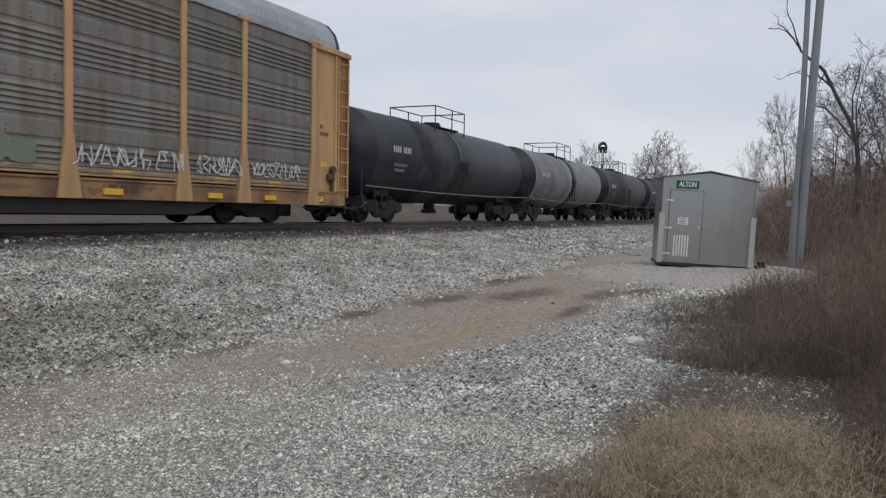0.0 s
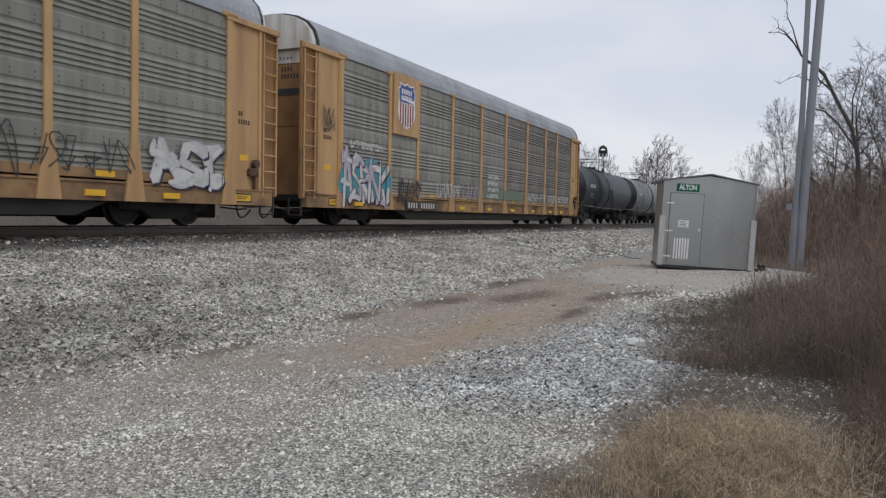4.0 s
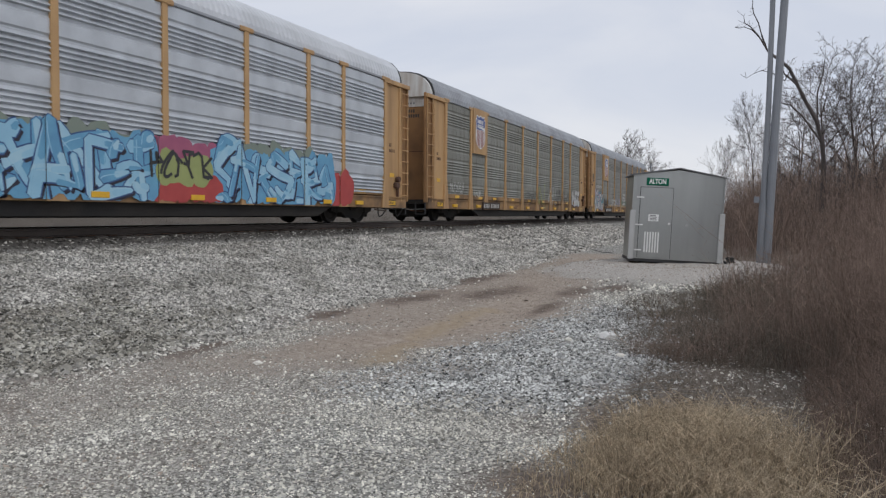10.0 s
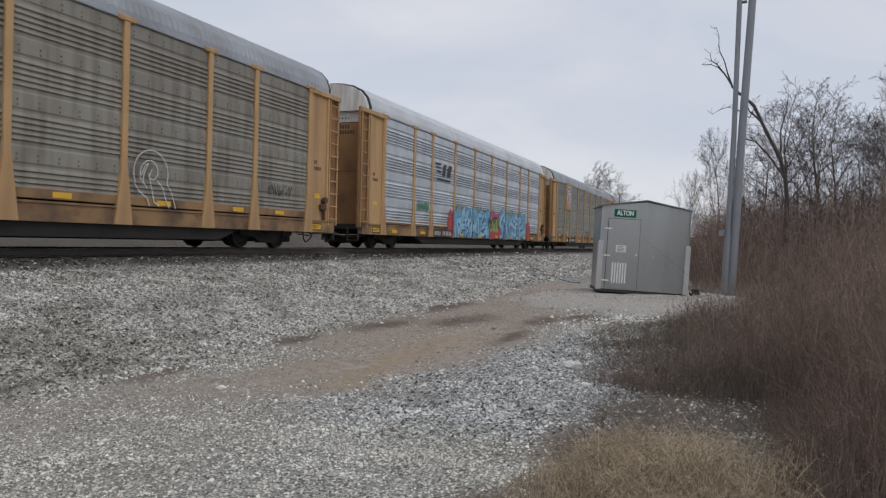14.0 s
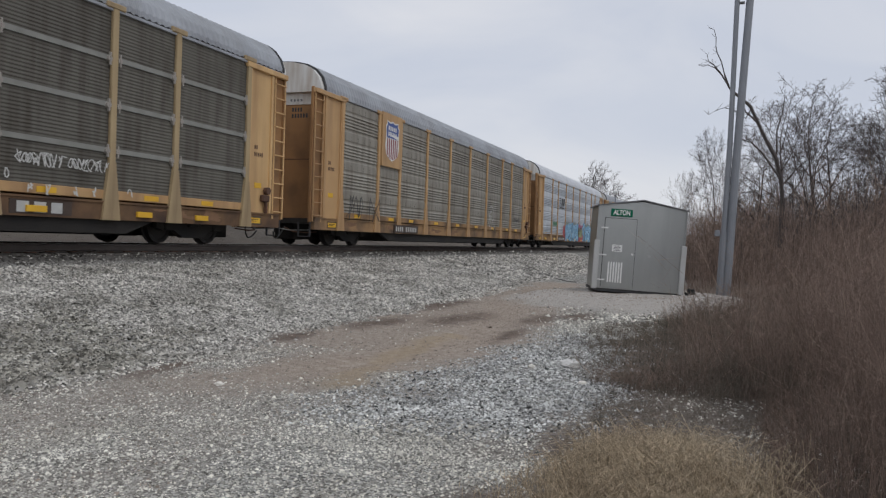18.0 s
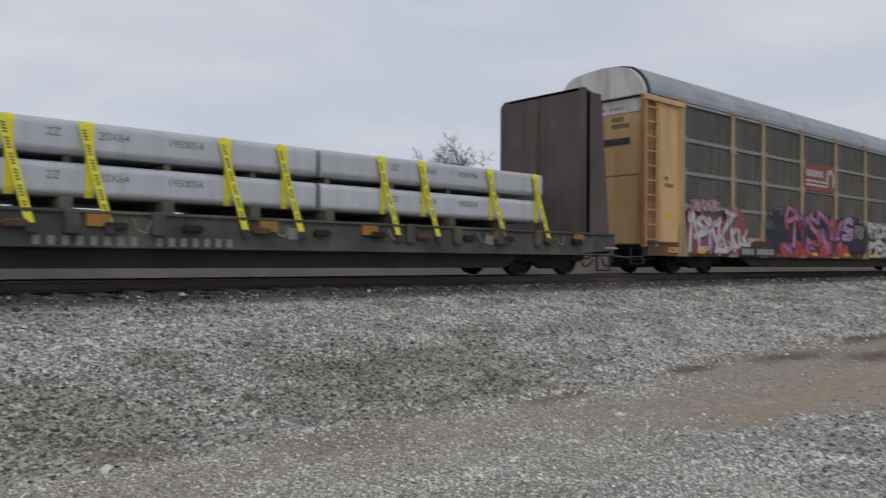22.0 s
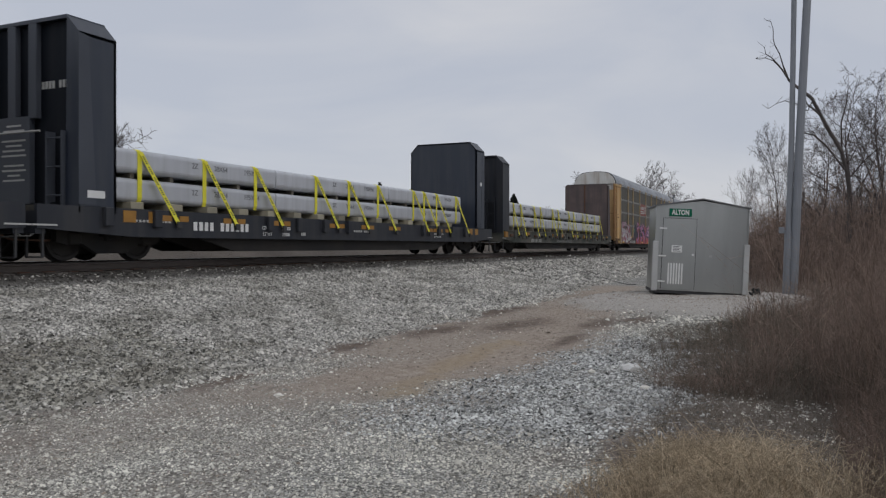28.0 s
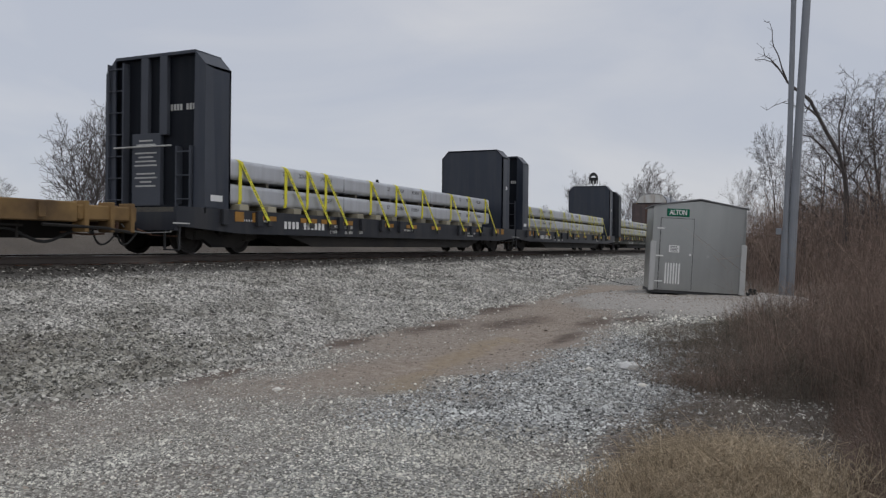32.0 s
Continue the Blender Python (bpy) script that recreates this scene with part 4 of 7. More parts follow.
class Paint:
    """Thin layers of several paints that make one mesh, laid on a car's posts, panels and sill."""

    def __init__(self, car=None):
        self.shape, self.which, self.names, self.car = Shape(), [], [], car

    def put(self, colour, pts, lift, y=None):
        if colour not in self.names:
            self.names.append(colour)
        before = len(self.shape.f)
        if y is not None:
            self.shape.prism(pts, "y", y - lift, y - lift + 0.003)
        else:
            lo, hi = min(p[0] for p in pts), max(p[0] for p in pts)
            cuts = [lo - 1] + sorted(e for p in POSTS[self.car.name] for e in (p - 0.25, p + 0.25) if lo < e < hi) + [hi + 1]
            for a, b in zip(cuts, cuts[1:]):
                for z0, z1 in ((0.0, 1.07), (1.07, 9.0)):
                    piece = clip_z(clip_x(list(pts), a, b) or [(0, 0)], z0, z1)
                    if len(piece) > 2:
                        here = skin(self.car, (max(a, lo) + min(b, hi)) / 2, (z0 + 0.1) if z0 < 1 else 2.0)
                        self.shape.prism(piece, "y", here - lift, here - lift + 0.002)
        self.which += [self.names.index(colour)] * (len(self.shape.f) - before)

    def mesh(self, name):
        me = self.shape.mesh(name, COLOURS[self.names[0]])
        for c in self.names[1:]:
            me.materials.append(COLOURS[c])
        me.polygons.foreach_set("material_index", self.which)
        return me


def stroke(a, c, b, r0, r1, n=9):
    """Outline of one swelling arc from a over c to b."""
    left, right = [], []
    for k in range(n):
        t = k / (n - 1)
        p = [(1 - t) ** 2 * u + 2 * t * (1 - t) * v + t * t * w for u, v, w in zip(a, c, b)]
        d = Vector([2 * (1 - t) * (v - u) + 2 * t * (w - v) for u, v, w in zip(a, c, b)]).normalized()
        r = r0 + (r1 - r0) * t + 0.12 * r0 * math.sin(math.pi * t)
        left.append((p[0] - d.y * r, p[1] + d.x * r))
        right.append((p[0] + d.y * r, p[1] - d.x * r))
        if k == 0:
            head = [(p[0] - d.x * r * 0.7, p[1] - d.y * r * 0.7)]
        if k == n - 1:
            tail = [(p[0] + d.x * r * 0.7, p[1] + d.y * r * 0.7)]
    return head + left + tail + right[::-1]


# crooked bars that make up one letter-like sign, in a unit square
SKELETONS = [
    [[(0.05, 0), (0.1, 1)], [(0.95, 1), (0.15, 0.5)], [(0.3, 0.55), (1, 0)]],
    [[(0, 0), (0.5, 1), (1, 0)], [(0.15, 0.36), (0.9, 0.42)]],
    [[(0.95, 0.85), (0.3, 1), (0.08, 0.66), (0.9, 0.4), (0.7, 0.04), (0, 0.14)]],
    [[(0.05, 0), (0.1, 1), (0.95, 0.9)], [(0.1, 0.5), (0.8, 0.56)], [(0.05, 0), (1, 0.08)]],
    [[(0.1, 0), (0.05, 1), (0.85, 0.86), (0.75, 0.52), (0.1, 0.46)], [(0.4, 0.48), (1, 0)]],
    [[(0.05, 0), (0.1, 1), (0.9, 0.05), (1, 1)]],
    [[(0, 0.95), (1, 0.9)], [(0.5, 0.92), (0.45, 0)], [(0.45, 0.3), (0.9, 0.2)]],
]


# loose spikes and links that tangle one sign with the next
SPIKES = [
    [[(0.2, 0.7), (1.15, 0.95)], [(0.6, 0.2), (1.2, 0.35)]],
    [[(0.8, 0.75), (-0.1, 0.85), (0.1, 1.0)]],
    [[(0.1, 0.25), (1.1, 0.15), (1.0, 0.5)]],
    [[(0.5, 0.5), (1.2, 0.6)], [(0.4, 0.9), (0.7, 1.1)], [(0.0, 0.1), (0.4, 0.3)]],
]


def graffiti(car, x0, x1, z0, z1, letters, fills, outline, seed, cloud=None, highlight="chalk", label="spray-painted graffiti of interlocked angular signs", halo=0.10):
    """Letter-like signs of outlined, shaded bars over a colour cloud, as thin paint on the near side. Nothing in it can be read."""
    rnd = random.Random(seed)
    w = (x1 - x0) / letters
    zc, h = (z0 + z1) / 2, z1 - z0
    fit = lambda pts: [(a, max(z0 - 0.01, b)) for a, b in pts]
    if cloud:
        back = Paint(car)
        for k in range(letters * 2):
            cx = x0 + (k + 0.5) * w / 2
            top = h * rnd.uniform(0.85, 1.0) + halo
            back.put(cloud, fit(blob(rnd, cx, z0 + top / 2, w * (1.1 if halo > 0 else 0.75), top * (1.0 if halo > 0 else 0.97), 0, 16, 0.12)), 0.002 + 0.0002 * k)
        part("graffiti_cloud", back.mesh("graffiti_cloud"), None, car, "sprayed colour cloud behind the letters")
    for k in range(letters):
        p = Paint(car)
        bars_of = SKELETONS[rnd.randrange(len(SKELETONS))] + SPIKES[rnd.randrange(len(SPIKES))]
        cx, wide = x0 + (k + 0.5) * w, w * rnd.uniform(1.1, 1.35)
        low, tall = z0 + rnd.uniform(0.0, 0.12) * h, h * rnd.uniform(0.74, 0.95)
        lean, bow = rnd.uniform(-0.25, 0.4) * w, rnd.uniform(-0.16, 0.16)
        place = lambda a, b: (min(x1, max(x0, cx + wide * (a - 0.5) + lean * (b - 0.5) + bow * math.sin(5.0 * b + k))), low + tall * b)
        R = min(0.13 * w, 0.105 * h)
        edge = min(0.026, 0.35 * R)
        lift = 0.0045 + (0.0035 if k % 2 else 0.0)
        runs = []
        for line in bars_of:
            pts = [place(a + rnd.uniform(-0.16, 0.16), b + rnd.uniform(-0.12, 0.12)) for a, b in line]
            for a, b in zip(pts, pts[1:]):
                runs.append((a, ((a[0] + b[0]) / 2 + rnd.uniform(-0.2, 0.2) * w, (a[1] + b[1]) / 2 + rnd.uniform(-0.14, 0.14) * h), b, R * rnd.uniform(0.7, 1.5), R * rnd.uniform(0.25, 1.1)))
        for a, c, b, r0, r1 in runs:  # cast block, then the outline, then the fill over both
            d = 0.7 * R
            p.put("night" if outline != "umber" else "umber", fit([(u + d, v - d) for u, v in stroke(a, c, b, r0, r1, 6)]), lift)
        for a, c, b, r0, r1 in runs:
            p.put(outline, fit(stroke(a, c, b, r0 + edge, r1 + edge, 6)), lift + 0.0006)
        for j, (a, c, b, r0, r1) in enumerate(runs):
            p.put(fills[(k + j) % len(fills)], fit(stroke(a, c, b, r0, r1, 6)), lift + 0.0012 + 0.00008 * j)
            tint = fills[(k + j + 1) % len(fills)]
            mid = tuple((u + v) / 2 for u, v in zip(a, b))
            p.put(tint, fit(stroke(mid, ((mid[0] + b[0]) / 2, (mid[1] + b[1]) / 2), b, r0 * 0.55, r1 * 0.75, 4)), lift + 0.0020 + 0.00008 * j)
            ax, az = a[0] - 0.35 * r0, a[1] - 0.25 * r0
            p.put(highlight, fit(stroke((ax, az), (ax, (az + c[1]) / 2), (c[0] - 0.35 * r0, c[1]), 0.013, 0.007, 4)), lift + 0.0028)
        part("graffiti_letter", p.mesh("graffiti_letter"), None, car, label if k == 0 else "")


def scrawl(car, x0, x1, z0, z1, colour, seed, strokes=0.0, r=0.02):
    """A row of unreadable looping spray strokes."""
    rnd = random.Random(seed)
    s = Shape()
    x, step, h = x0, (z1 - z0) * 0.5, z1 - z0
    while x < x1:
        fa, fb = rnd.choice((0.7, 1.0, 1.3, 1.6)), rnd.choice((1.0, 1.5, 2.0, 2.3))
        pa, pb, size = rnd.uniform(0, 6.28), rnd.uniform(0, 6.28), rnd.uniform(0.6, 1.0)
        pts = []
        if rnd.random() < 0.6:
            spots = rnd.sample([(i, j) for i in (0.0, 0.45, 0.9) for j in (0.0, 0.5, 1.0)], rnd.choice((4, 5, 6)))
            spots = [(x + step * (i + rnd.uniform(-0.1, 0.1)), z0 + h * (0.1 + 0.8 * j + rnd.uniform(-0.08, 0.08))) for i, j in spots]
            for p, q in zip(spots, spots[1:]):
                pts += [(p[0] + (q[0] - p[0]) * t / 4, p[1] + (q[1] - p[1]) * t / 4) for t in range(4)]
            pts.append(spots[-1])
        for k in range(26 if not pts else 0):
            t = 6.283 * k / 25
            pts.append((x + step * (0.45 + 0.5 * math.sin(fa * t + pa) + 0.35 * (t / 6.283 - 0.5)), z0 + h * (0.5 + 0.5 * size * math.sin(fb * t + pb))))
        for n_seg, (a, b) in enumerate(zip(pts, pts[1:])):
            yy = skin(car, (a[0] + b[0]) / 2, (a[1] + b[1]) / 2) - 0.012 - 0.0002 * n_seg
            d = Vector((b[0] - a[0], b[1] - a[1]))
            if d.length < 0.004:
                continue
            n = Vector((-d.y, d.x)).normalized() * r
            e = d.normalized() * r * 0.5
            s.prism([(a[0] - e.x + n.x, a[1] - e.y + n.y), (a[0] - e.x - n.x, a[1] - e.y - n.y), (b[0] + e.x - n.x, b[1] + e.y - n.y), (b[0] + e.x + n.x, b[1] + e.y + n.y)], "y", yy - 0.002, yy - 0.0002)
        x += step
    tagged(part("graffiti_tag", s, COLOURS[colour], car, "scrawled spray-paint tag"), kind="stuff")


def bars(parent, x, z, y, rows, material, w=0.09, h=0.16, pitch=0.13, label="stencilled characters"):
    """Plain bars in place of characters: rows of counts, 0 leaves a gap."""
    key = ("bar", w, h, material.name)
    if key not in PANELS:
        PANELS[key] = Shape().box(0, w, -0.004, 0, 0, h).mesh("character", material)
    first = label
    for k, row in enumerate(rows):
        for i, c in enumerate(row):
            if c != " ":
                part("character", PANELS[key], material, parent, first, pose(x + i * pitch, y, z - k * h * 1.7))
                first = ""


def shield(car, x, z):
    plate = part("logo_board", Shape().box(x - 0.86, x + 0.86, NEAR - 0.088, NEAR - 0.02, z - 0.95, z + 0.98), YELLOW, car, "yellow board with a blue, red and white shield")
    y = NEAR - 0.088
    out = [(-0.62, 0.62), (-0.5, 0.72), (-0.52, 0.86), (-0.2, 0.80), (0, 0.88), (0.2, 0.80), (0.52, 0.86), (0.5, 0.72), (0.62, 0.62), (0.57, 0.3), (0.63, -0.25), (0.52, -0.62), (0.2, -0.8), (0, -0.88), (-0.2, -0.8), (-0.52, -0.62), (-0.63, -0.25), (-0.57, 0.3)]
    part("shield", Shape().prism([(x + 0.96 * a, z + 0.84 * b) for a, b in out], "y", y - 0.005, y), WHITE, plate)
    part("shield_field", Shape().prism([(x + 0.88 * a, z + 0.78 * b) for a, b in out if b > 0.25] + [(x + 0.50, z + 0.1), (x - 0.50, z + 0.1)], "y", y - 0.009, y - 0.005), COLOURS_UP, plate)
    for k in range(6):
        cx = -0.43 + k * 0.172
        low = -0.67 + 0.8 * abs(cx) ** 2.2
        part("stripe", Shape().box(x + cx - 0.045, x + cx + 0.045, y - 0.009, y - 0.005, z + low, z + 0.08), STRIPE_RED, plate)
    for row, n in ((0.45, 5), (0.24, 6)):
        for k in range(n):
            part("character", Shape().box(x - 0.38 + k * 0.76 / n, x - 0.38 + (k + 0.62) * 0.76 / n, y - 0.012, y - 0.009, z + row - 0.08, z + row + 0.08), WHITE, plate)


COLOURS_UP = mat("shield_blue", (0.03, 0.065, 0.25), (0.04, 0.08, 0.28), 3, 0.5, 0, 0, 30)
STRIPE_RED = mat("shield_red", (0.22, 0.035, 0.04), (0.27, 0.05, 0.05), 3, 0.5, 0, 0, 30)
SIGN_RED = mat("faded_red_board", (0.28, 0.07, 0.045), (0.21, 0.055, 0.04), 2, 0.6, 0, 0.05, 30)


CLAMP_GREY = mat("weathered_clamp_steel", (0.42, 0.40, 0.37), (0.28, 0.25, 0.22), 5, 0.7, 0.1, 0, 40)
CLAMP = Shape().tube((0, 0.01, 0), (0, -0.05, 0), 0.075, 10, 0.06).box(-0.02, 0.02, -0.06, 0.0, -0.13, 0.13, 0.008).mesh("clip", CLAMP_GREY)


def autorack(x, panel_mat, style="rib", label="", post_mat=None, white_ends=True, half=HALF, roof_mat=ROOF, end_plate=False, sill_mat=None, plate=-7.4, front_mat=None, band=False, low=True):
    car = on_track("autorack_car", x, label, "railcar", "train cars")
    # ribbed cars take the dirty yellow with end shade in its colour
    door_mat = YELLOW_DIRTY_SHADED if style == "rib" else YELLOW_PALE
    ins = 0.62 if style == "rib" else 0.16  # how far the end doors stand back
    post_mat = post_mat or YELLOW
    part("centre_sill", Shape().box(-12.6, 12.6, -0.35, 0.35, 0.36, 0.95, 0.03), BLACK, car)
    s = Shape()
    for side in (-1, 1):
        out = [(-8.6, 0.74), (-7.6, 0.40), (7.6, 0.40), (8.6, 0.74)]
        s.prism(out, "y", side * 1.36 - 0.05, side * 1.36 + 0.05)
    part("under_sill", s, BLACK, car, "dark fish-belly under sill")
    part("deck", Shape().box(-13.3, 13.3, -1.38, 1.38, 0.86, 1.02), BLACK, car)
    # side sills with the stepped upper flange
    for side in (-1, 1):
        y = side * 1.5
        s = Shape().prism([(y, 0.68), (y, 1.02), (y + side * 0.03, 1.02), (y + side * 0.03, 1.06), (y, 1.06), (y - side * 0.16, 1.06), (y - side * 0.16, 0.68)], "x", 0.2 - half, half - 0.2)
        part("side_sill", s, sill_mat or SILL_YELLOW, car, "yellow side sill, scraped and rust-streaked")
        out = 1.516 if band else 1.485
        part("bottom_rail", Shape().box(-11.7, 11.7, min(side * 1.40, side * out), max(side * 1.40, side * out), 1.095, 1.285, 0.01), SILL_YELLOW if band else YELLOW, car, "yellow rail under the panels")
    xs = [-half]
    k = (half - 1.83) / (HALF - 1.83)
    for i, b in enumerate(BAYS):
        xs.append(xs[-1] + (b if i == 0 else b * k))
    xs[-1] = half - 1.83
    posts_at = xs[1:]
    POSTS[car.name] = posts_at
    upright = post_mat if style == "rib" else POST_BEIGE
    post = PANELS.setdefault(("post", upright.name), post_mesh(upright))
    rise = Matrix.Diagonal((1, 1, 1.02 if style != "rib" else 1.0, 1))
    for side in (-1, 1):
        turn = 0 if side < 0 else 180
        for i, (a, b) in enumerate(zip(posts_at, posts_at[1:])):
            sheet = front_mat if front_mat and i > 4 else panel_mat
            key = (round(b - a, 3), style, sheet.name)
            if key not in PANELS:
                PANELS[key] = panel_mesh(b - a, style, sheet)
            part("side_panel", PANELS[key], sheet, car, at=pose(a if side < 0 else b, side * 1.47, 1.10, 0, 0, turn) @ rise)
        for px in posts_at:
            part("post", post, upright, car, at=pose(px, side * 1.47, 1.10, 0, 0, turn) @ rise)
        if style != "rib":
            for z in (2.05, 2.98, 3.92):
                for a, b in zip(posts_at, posts_at[1:]):
                    part("side_strip", Shape().box(a + 0.09, b - 0.09, min(side * 1.47, side * 1.505), max(side * 1.47, side * 1.505), z, z + 0.10), PALE_STRIP, car)
                    for px in (a + 0.14, b - 0.14):
                        part("clip", CLAMP, CLAMP_GREY, car, at=pose(px, side * 1.5, z + 0.03, 0, 0, 0 if side < 0 else 180))
        s = Shape().box(-half + 0.1, half - 0.1, min(side * 1.42, side * 1.53), max(side * 1.42, side * 1.53), 4.93, 5.0, 0.01)
        part("roof_rail", s, ROOF, car)
    arch = ROOF_ARCH if style == "rib" else ROOF_CUT
    roof_key = (half, style, roof_mat.name)
    if roof_key not in ROOF_MESHES:
        ROOF_MESHES[roof_key] = roof_shape(half - ins, arch).mesh("roof", roof_mat)
    part("roof", ROOF_MESHES[roof_key], roof_mat, car, "arched galvanised roof with cross ribs")
    for end in (-1, 1):
        e = end * half
        # closed end bay: yellow sheet, corner post, ladder
        for side in (-1, 1):
            a, b = sorted((e - end * 1.83, e - end * 0.62))
            s = Shape().box(a, b, min(side * 1.40, side * 1.47), max(side * 1.40, side * 1.47), 1.06, 4.95)
            bay = part("end_bay", s, post_mat, car, "closed yellow end bay sheet")
            for px in (a + 0.10, b - 0.08):
                part("stiffener", Shape().box(px - 0.05, px + 0.05, min(side * 1.46, side * 1.52), max(side * 1.46, side * 1.52), 1.06, 4.9, 0.01), post_mat, bay)
            if side < 0:
                s = Shape().box((a + b) / 2 - 0.18, (a + b) / 2 + 0.14, -1.476, -1.47, 1.72, 1.86)
                part("notice", s, REFLECT, bay, "small worn notice plate")
                bars(bay, (a + b) / 2 - 0.22, 2.75, -1.47, ["11", "11111"], RUST_RED, 0.055, 0.11, 0.085)
                if end > 0:
                    cx = (a + b) / 2 + 0.2
                    gear = Shape().box(cx - 0.12, cx + 0.2, -1.60, -1.47, 1.36, 1.55, 0.03).tube((cx + 0.1, -1.62, 1.66), (cx + 0.1, -1.5, 1.66), 0.1, 12).box(cx + 0.06, cx + 0.12, -1.58, -1.5, 1.06, 1.4)
                    part("brake_gear", gear, RUST_RED, bay, "rusty hand brake gear")
            a, b = sorted((e - end * 0.62, e - end * 0.09))
            part("end_wing", Shape().box(a, b, min(side * 1.40, side * 1.43), max(side * 1.40, side * 1.43), 1.02, 4.95), YELLOW_DIRTY_SHADED, car, "dirty corner sheet behind the ladder, darkened for shade")
            a, b = sorted((e - end * 0.56, e - end * 0.06))
            part("ladder", ladder_shape(a, b, side * 1.50, 0.92, 4.85, 10), post_mat, car, "yellow side ladder")
            s = Shape().box(min(e, e - end * 0.09), max(e, e - end * 0.09), min(side * 1.36, side * 1.46), max(side * 1.36, side * 1.46), 0.9, 5.02, 0.015)
            part("corner_post", s, YELLOW_DIRTY_SHADED, car)
            s = Shape().box(min(e, e - end * 1.95), max(e, e - end * 1.95), min(side * 1.44, side * 1.56), max(side * 1.44, side * 1.56), 4.84, 4.98, 0.012)
            part("header", s, post_mat, car)
        # folding end doors, set back, and the pale cap over them
        s = Shape().box(min(e - end * (ins + 0.02), e - end * (ins + 0.06)), max(e - end * (ins + 0.02), e - end * (ins + 0.06)), -1.39, 1.39, 0.98, 4.95)
        door = part("end_door", s, door_mat, car, "folding yellow end door")
        for k in range(2):
            y0 = -1.38 + k * 1.38
            part("door_leaf", Shape().box(min(e - end * (ins - 0.02), e - end * (ins + 0.02)), max(e - end * (ins - 0.02), e - end * (ins + 0.02)), y0 + 0.01, y0 + 1.37, 1.0, 4.9, 0.012), door_mat, door)
        if end < 0 and end_plate:
            part("door_window", Shape().box(e + ins - 0.035, e + ins - 0.02, -0.95, 0.35, 3.72, 3.90), INK, door)
        if end < 0:
            x0 = e + ins - 0.042
            head = part("end_header", Shape().box(x0, x0 + 0.02, -1.37, 1.37, 4.58, 4.95), ROOF_WHITE, car, "white band over the end doors")
            small = PANELS.setdefault("end_small", Shape().box(-0.004, 0, -0.06, 0, 0, 0.07).mesh("character", GREYMARK))
            large = PANELS.setdefault("end_large", Shape().box(-0.004, 0, -0.06, 0, 0, 0.13).mesh("character", INK))
            for n_bar in range(9):
                if n_bar != 4:
                    part("character", small, GREYMARK, head, at=pose(x0, 0.3 - 0.12 * n_bar, 4.68))
            for n_bar in range(10):
                row, col = divmod(n_bar, 4) if n_bar < 4 else (1, n_bar - 4)
                part("character", large, INK, door, at=pose(x0 + 0.0215, -0.35 - 0.1 * col, 4.36 - 0.19 * row))
            part("centre_seam", Shape().box(x0 - 0.006, x0 + 0.0215, -0.03, 0.03, 1.0, 5.6), RUST_RED, door, "rusty seam where the end doors meet")
            part("door_seam", Shape().box(x0 + 0.017, x0 + 0.0215, -1.36, 1.36, 2.86, 2.885), RUST_RED, door)
        part("roof_end", end_cap_shape(e - end * (ins - 0.07), ROOF_ARCH if style == "rib" else ROOF_CUT), ROOF_WHITE if white_ends else ROOF, car, "pale end sheet under the roof arch")
        hood = [(y * 1.015, z * 1.01 + 0.01) for y, z in (ROOF_ARCH if style == "rib" else ROOF_CUT)]
        hood = hood + [(-y, z) for y, z in hood[-2::-1]]
        hood = hood + [(y * 0.95, z * 0.93) for y, z in reversed(hood)]
        part("roof_hood", Shape().prism([(y, 4.97 + z) for y, z in hood], "x", min(e - end * (ins + 0.08), e - end * ins), max(e - end * (ins + 0.08), e - end * ins)), INK, car, "dark roof-end seam")
        coupler(car, e - end * 0.3, end)
        s = Shape()
        for y in (-1.42, -1.02):
            s.box(e - end * 0.06 - 0.02, e - end * 0.06 + 0.02, y - 0.02, y + 0.02, 0.47, 0.9)
        s.box(e - end * 0.06 - 0.03, e - end * 0.06 + 0.03, -1.42, -1.02, 0.45, 0.48)
        part("step", s, INK, car, "sill step")
    trucks(car, (-10.2, 10.2))
    # amber reflector strips along the near sill
    for k, (a, b) in enumerate(zip(posts_at, posts_at[1:])):
        if low and (a + 1.2 < plate or a + 0.75 > plate + 2.3):
            part("reflector", Shape().box(a + 0.75, a + 1.2, NEAR - 0.056, NEAR, 0.76, 0.88, 0.006), REFLECT, car)
        part("reflector", Shape().box(a + 1.0, a + 1.45, -out - 0.007, -out - 0.001, 1.13, 1.24), REFLECT, car)
    # worn lettering on the sill
    part("sill_plate", Shape().box(plate, plate + 2.3, NEAR - 0.060, NEAR, 0.70, 1.0, 0.004), SILL_PLATE, car, "dark plate behind the sill characters")
    bars(car, plate + 0.12, 0.76, NEAR - 0.060, ["1111 111111"], OFFWHITE, 0.10, 0.18, 0.19)
    # a black and yellow notice and dark scuffs near each end of the sill
    for end in (-1, 1):
        px = end * 12.2
        note = part("sill_notice", Shape().box(px - 0.3, px + 0.3, NEAR - 0.007, NEAR, 0.74, 0.95), INK, car, "black-framed yellow notice")
        part("notice_face", Shape().box(px - 0.27, px + 0.27, NEAR - 0.010, NEAR - 0.006, 0.77, 0.92), REFLECT, note)
        bars(note, px - 0.22, 0.86, NEAR - 0.0105, ["11111", "1111"], INK, 0.05, 0.025, 0.08)
    rnd = random.Random(int(abs(x) * 10))
    marks = Paint()
    for k in range(26):
        px = rnd.uniform(-12.5, 12.5)
        w, h = rnd.uniform(0.1, 0.9), rnd.uniform(0.05, 0.16)
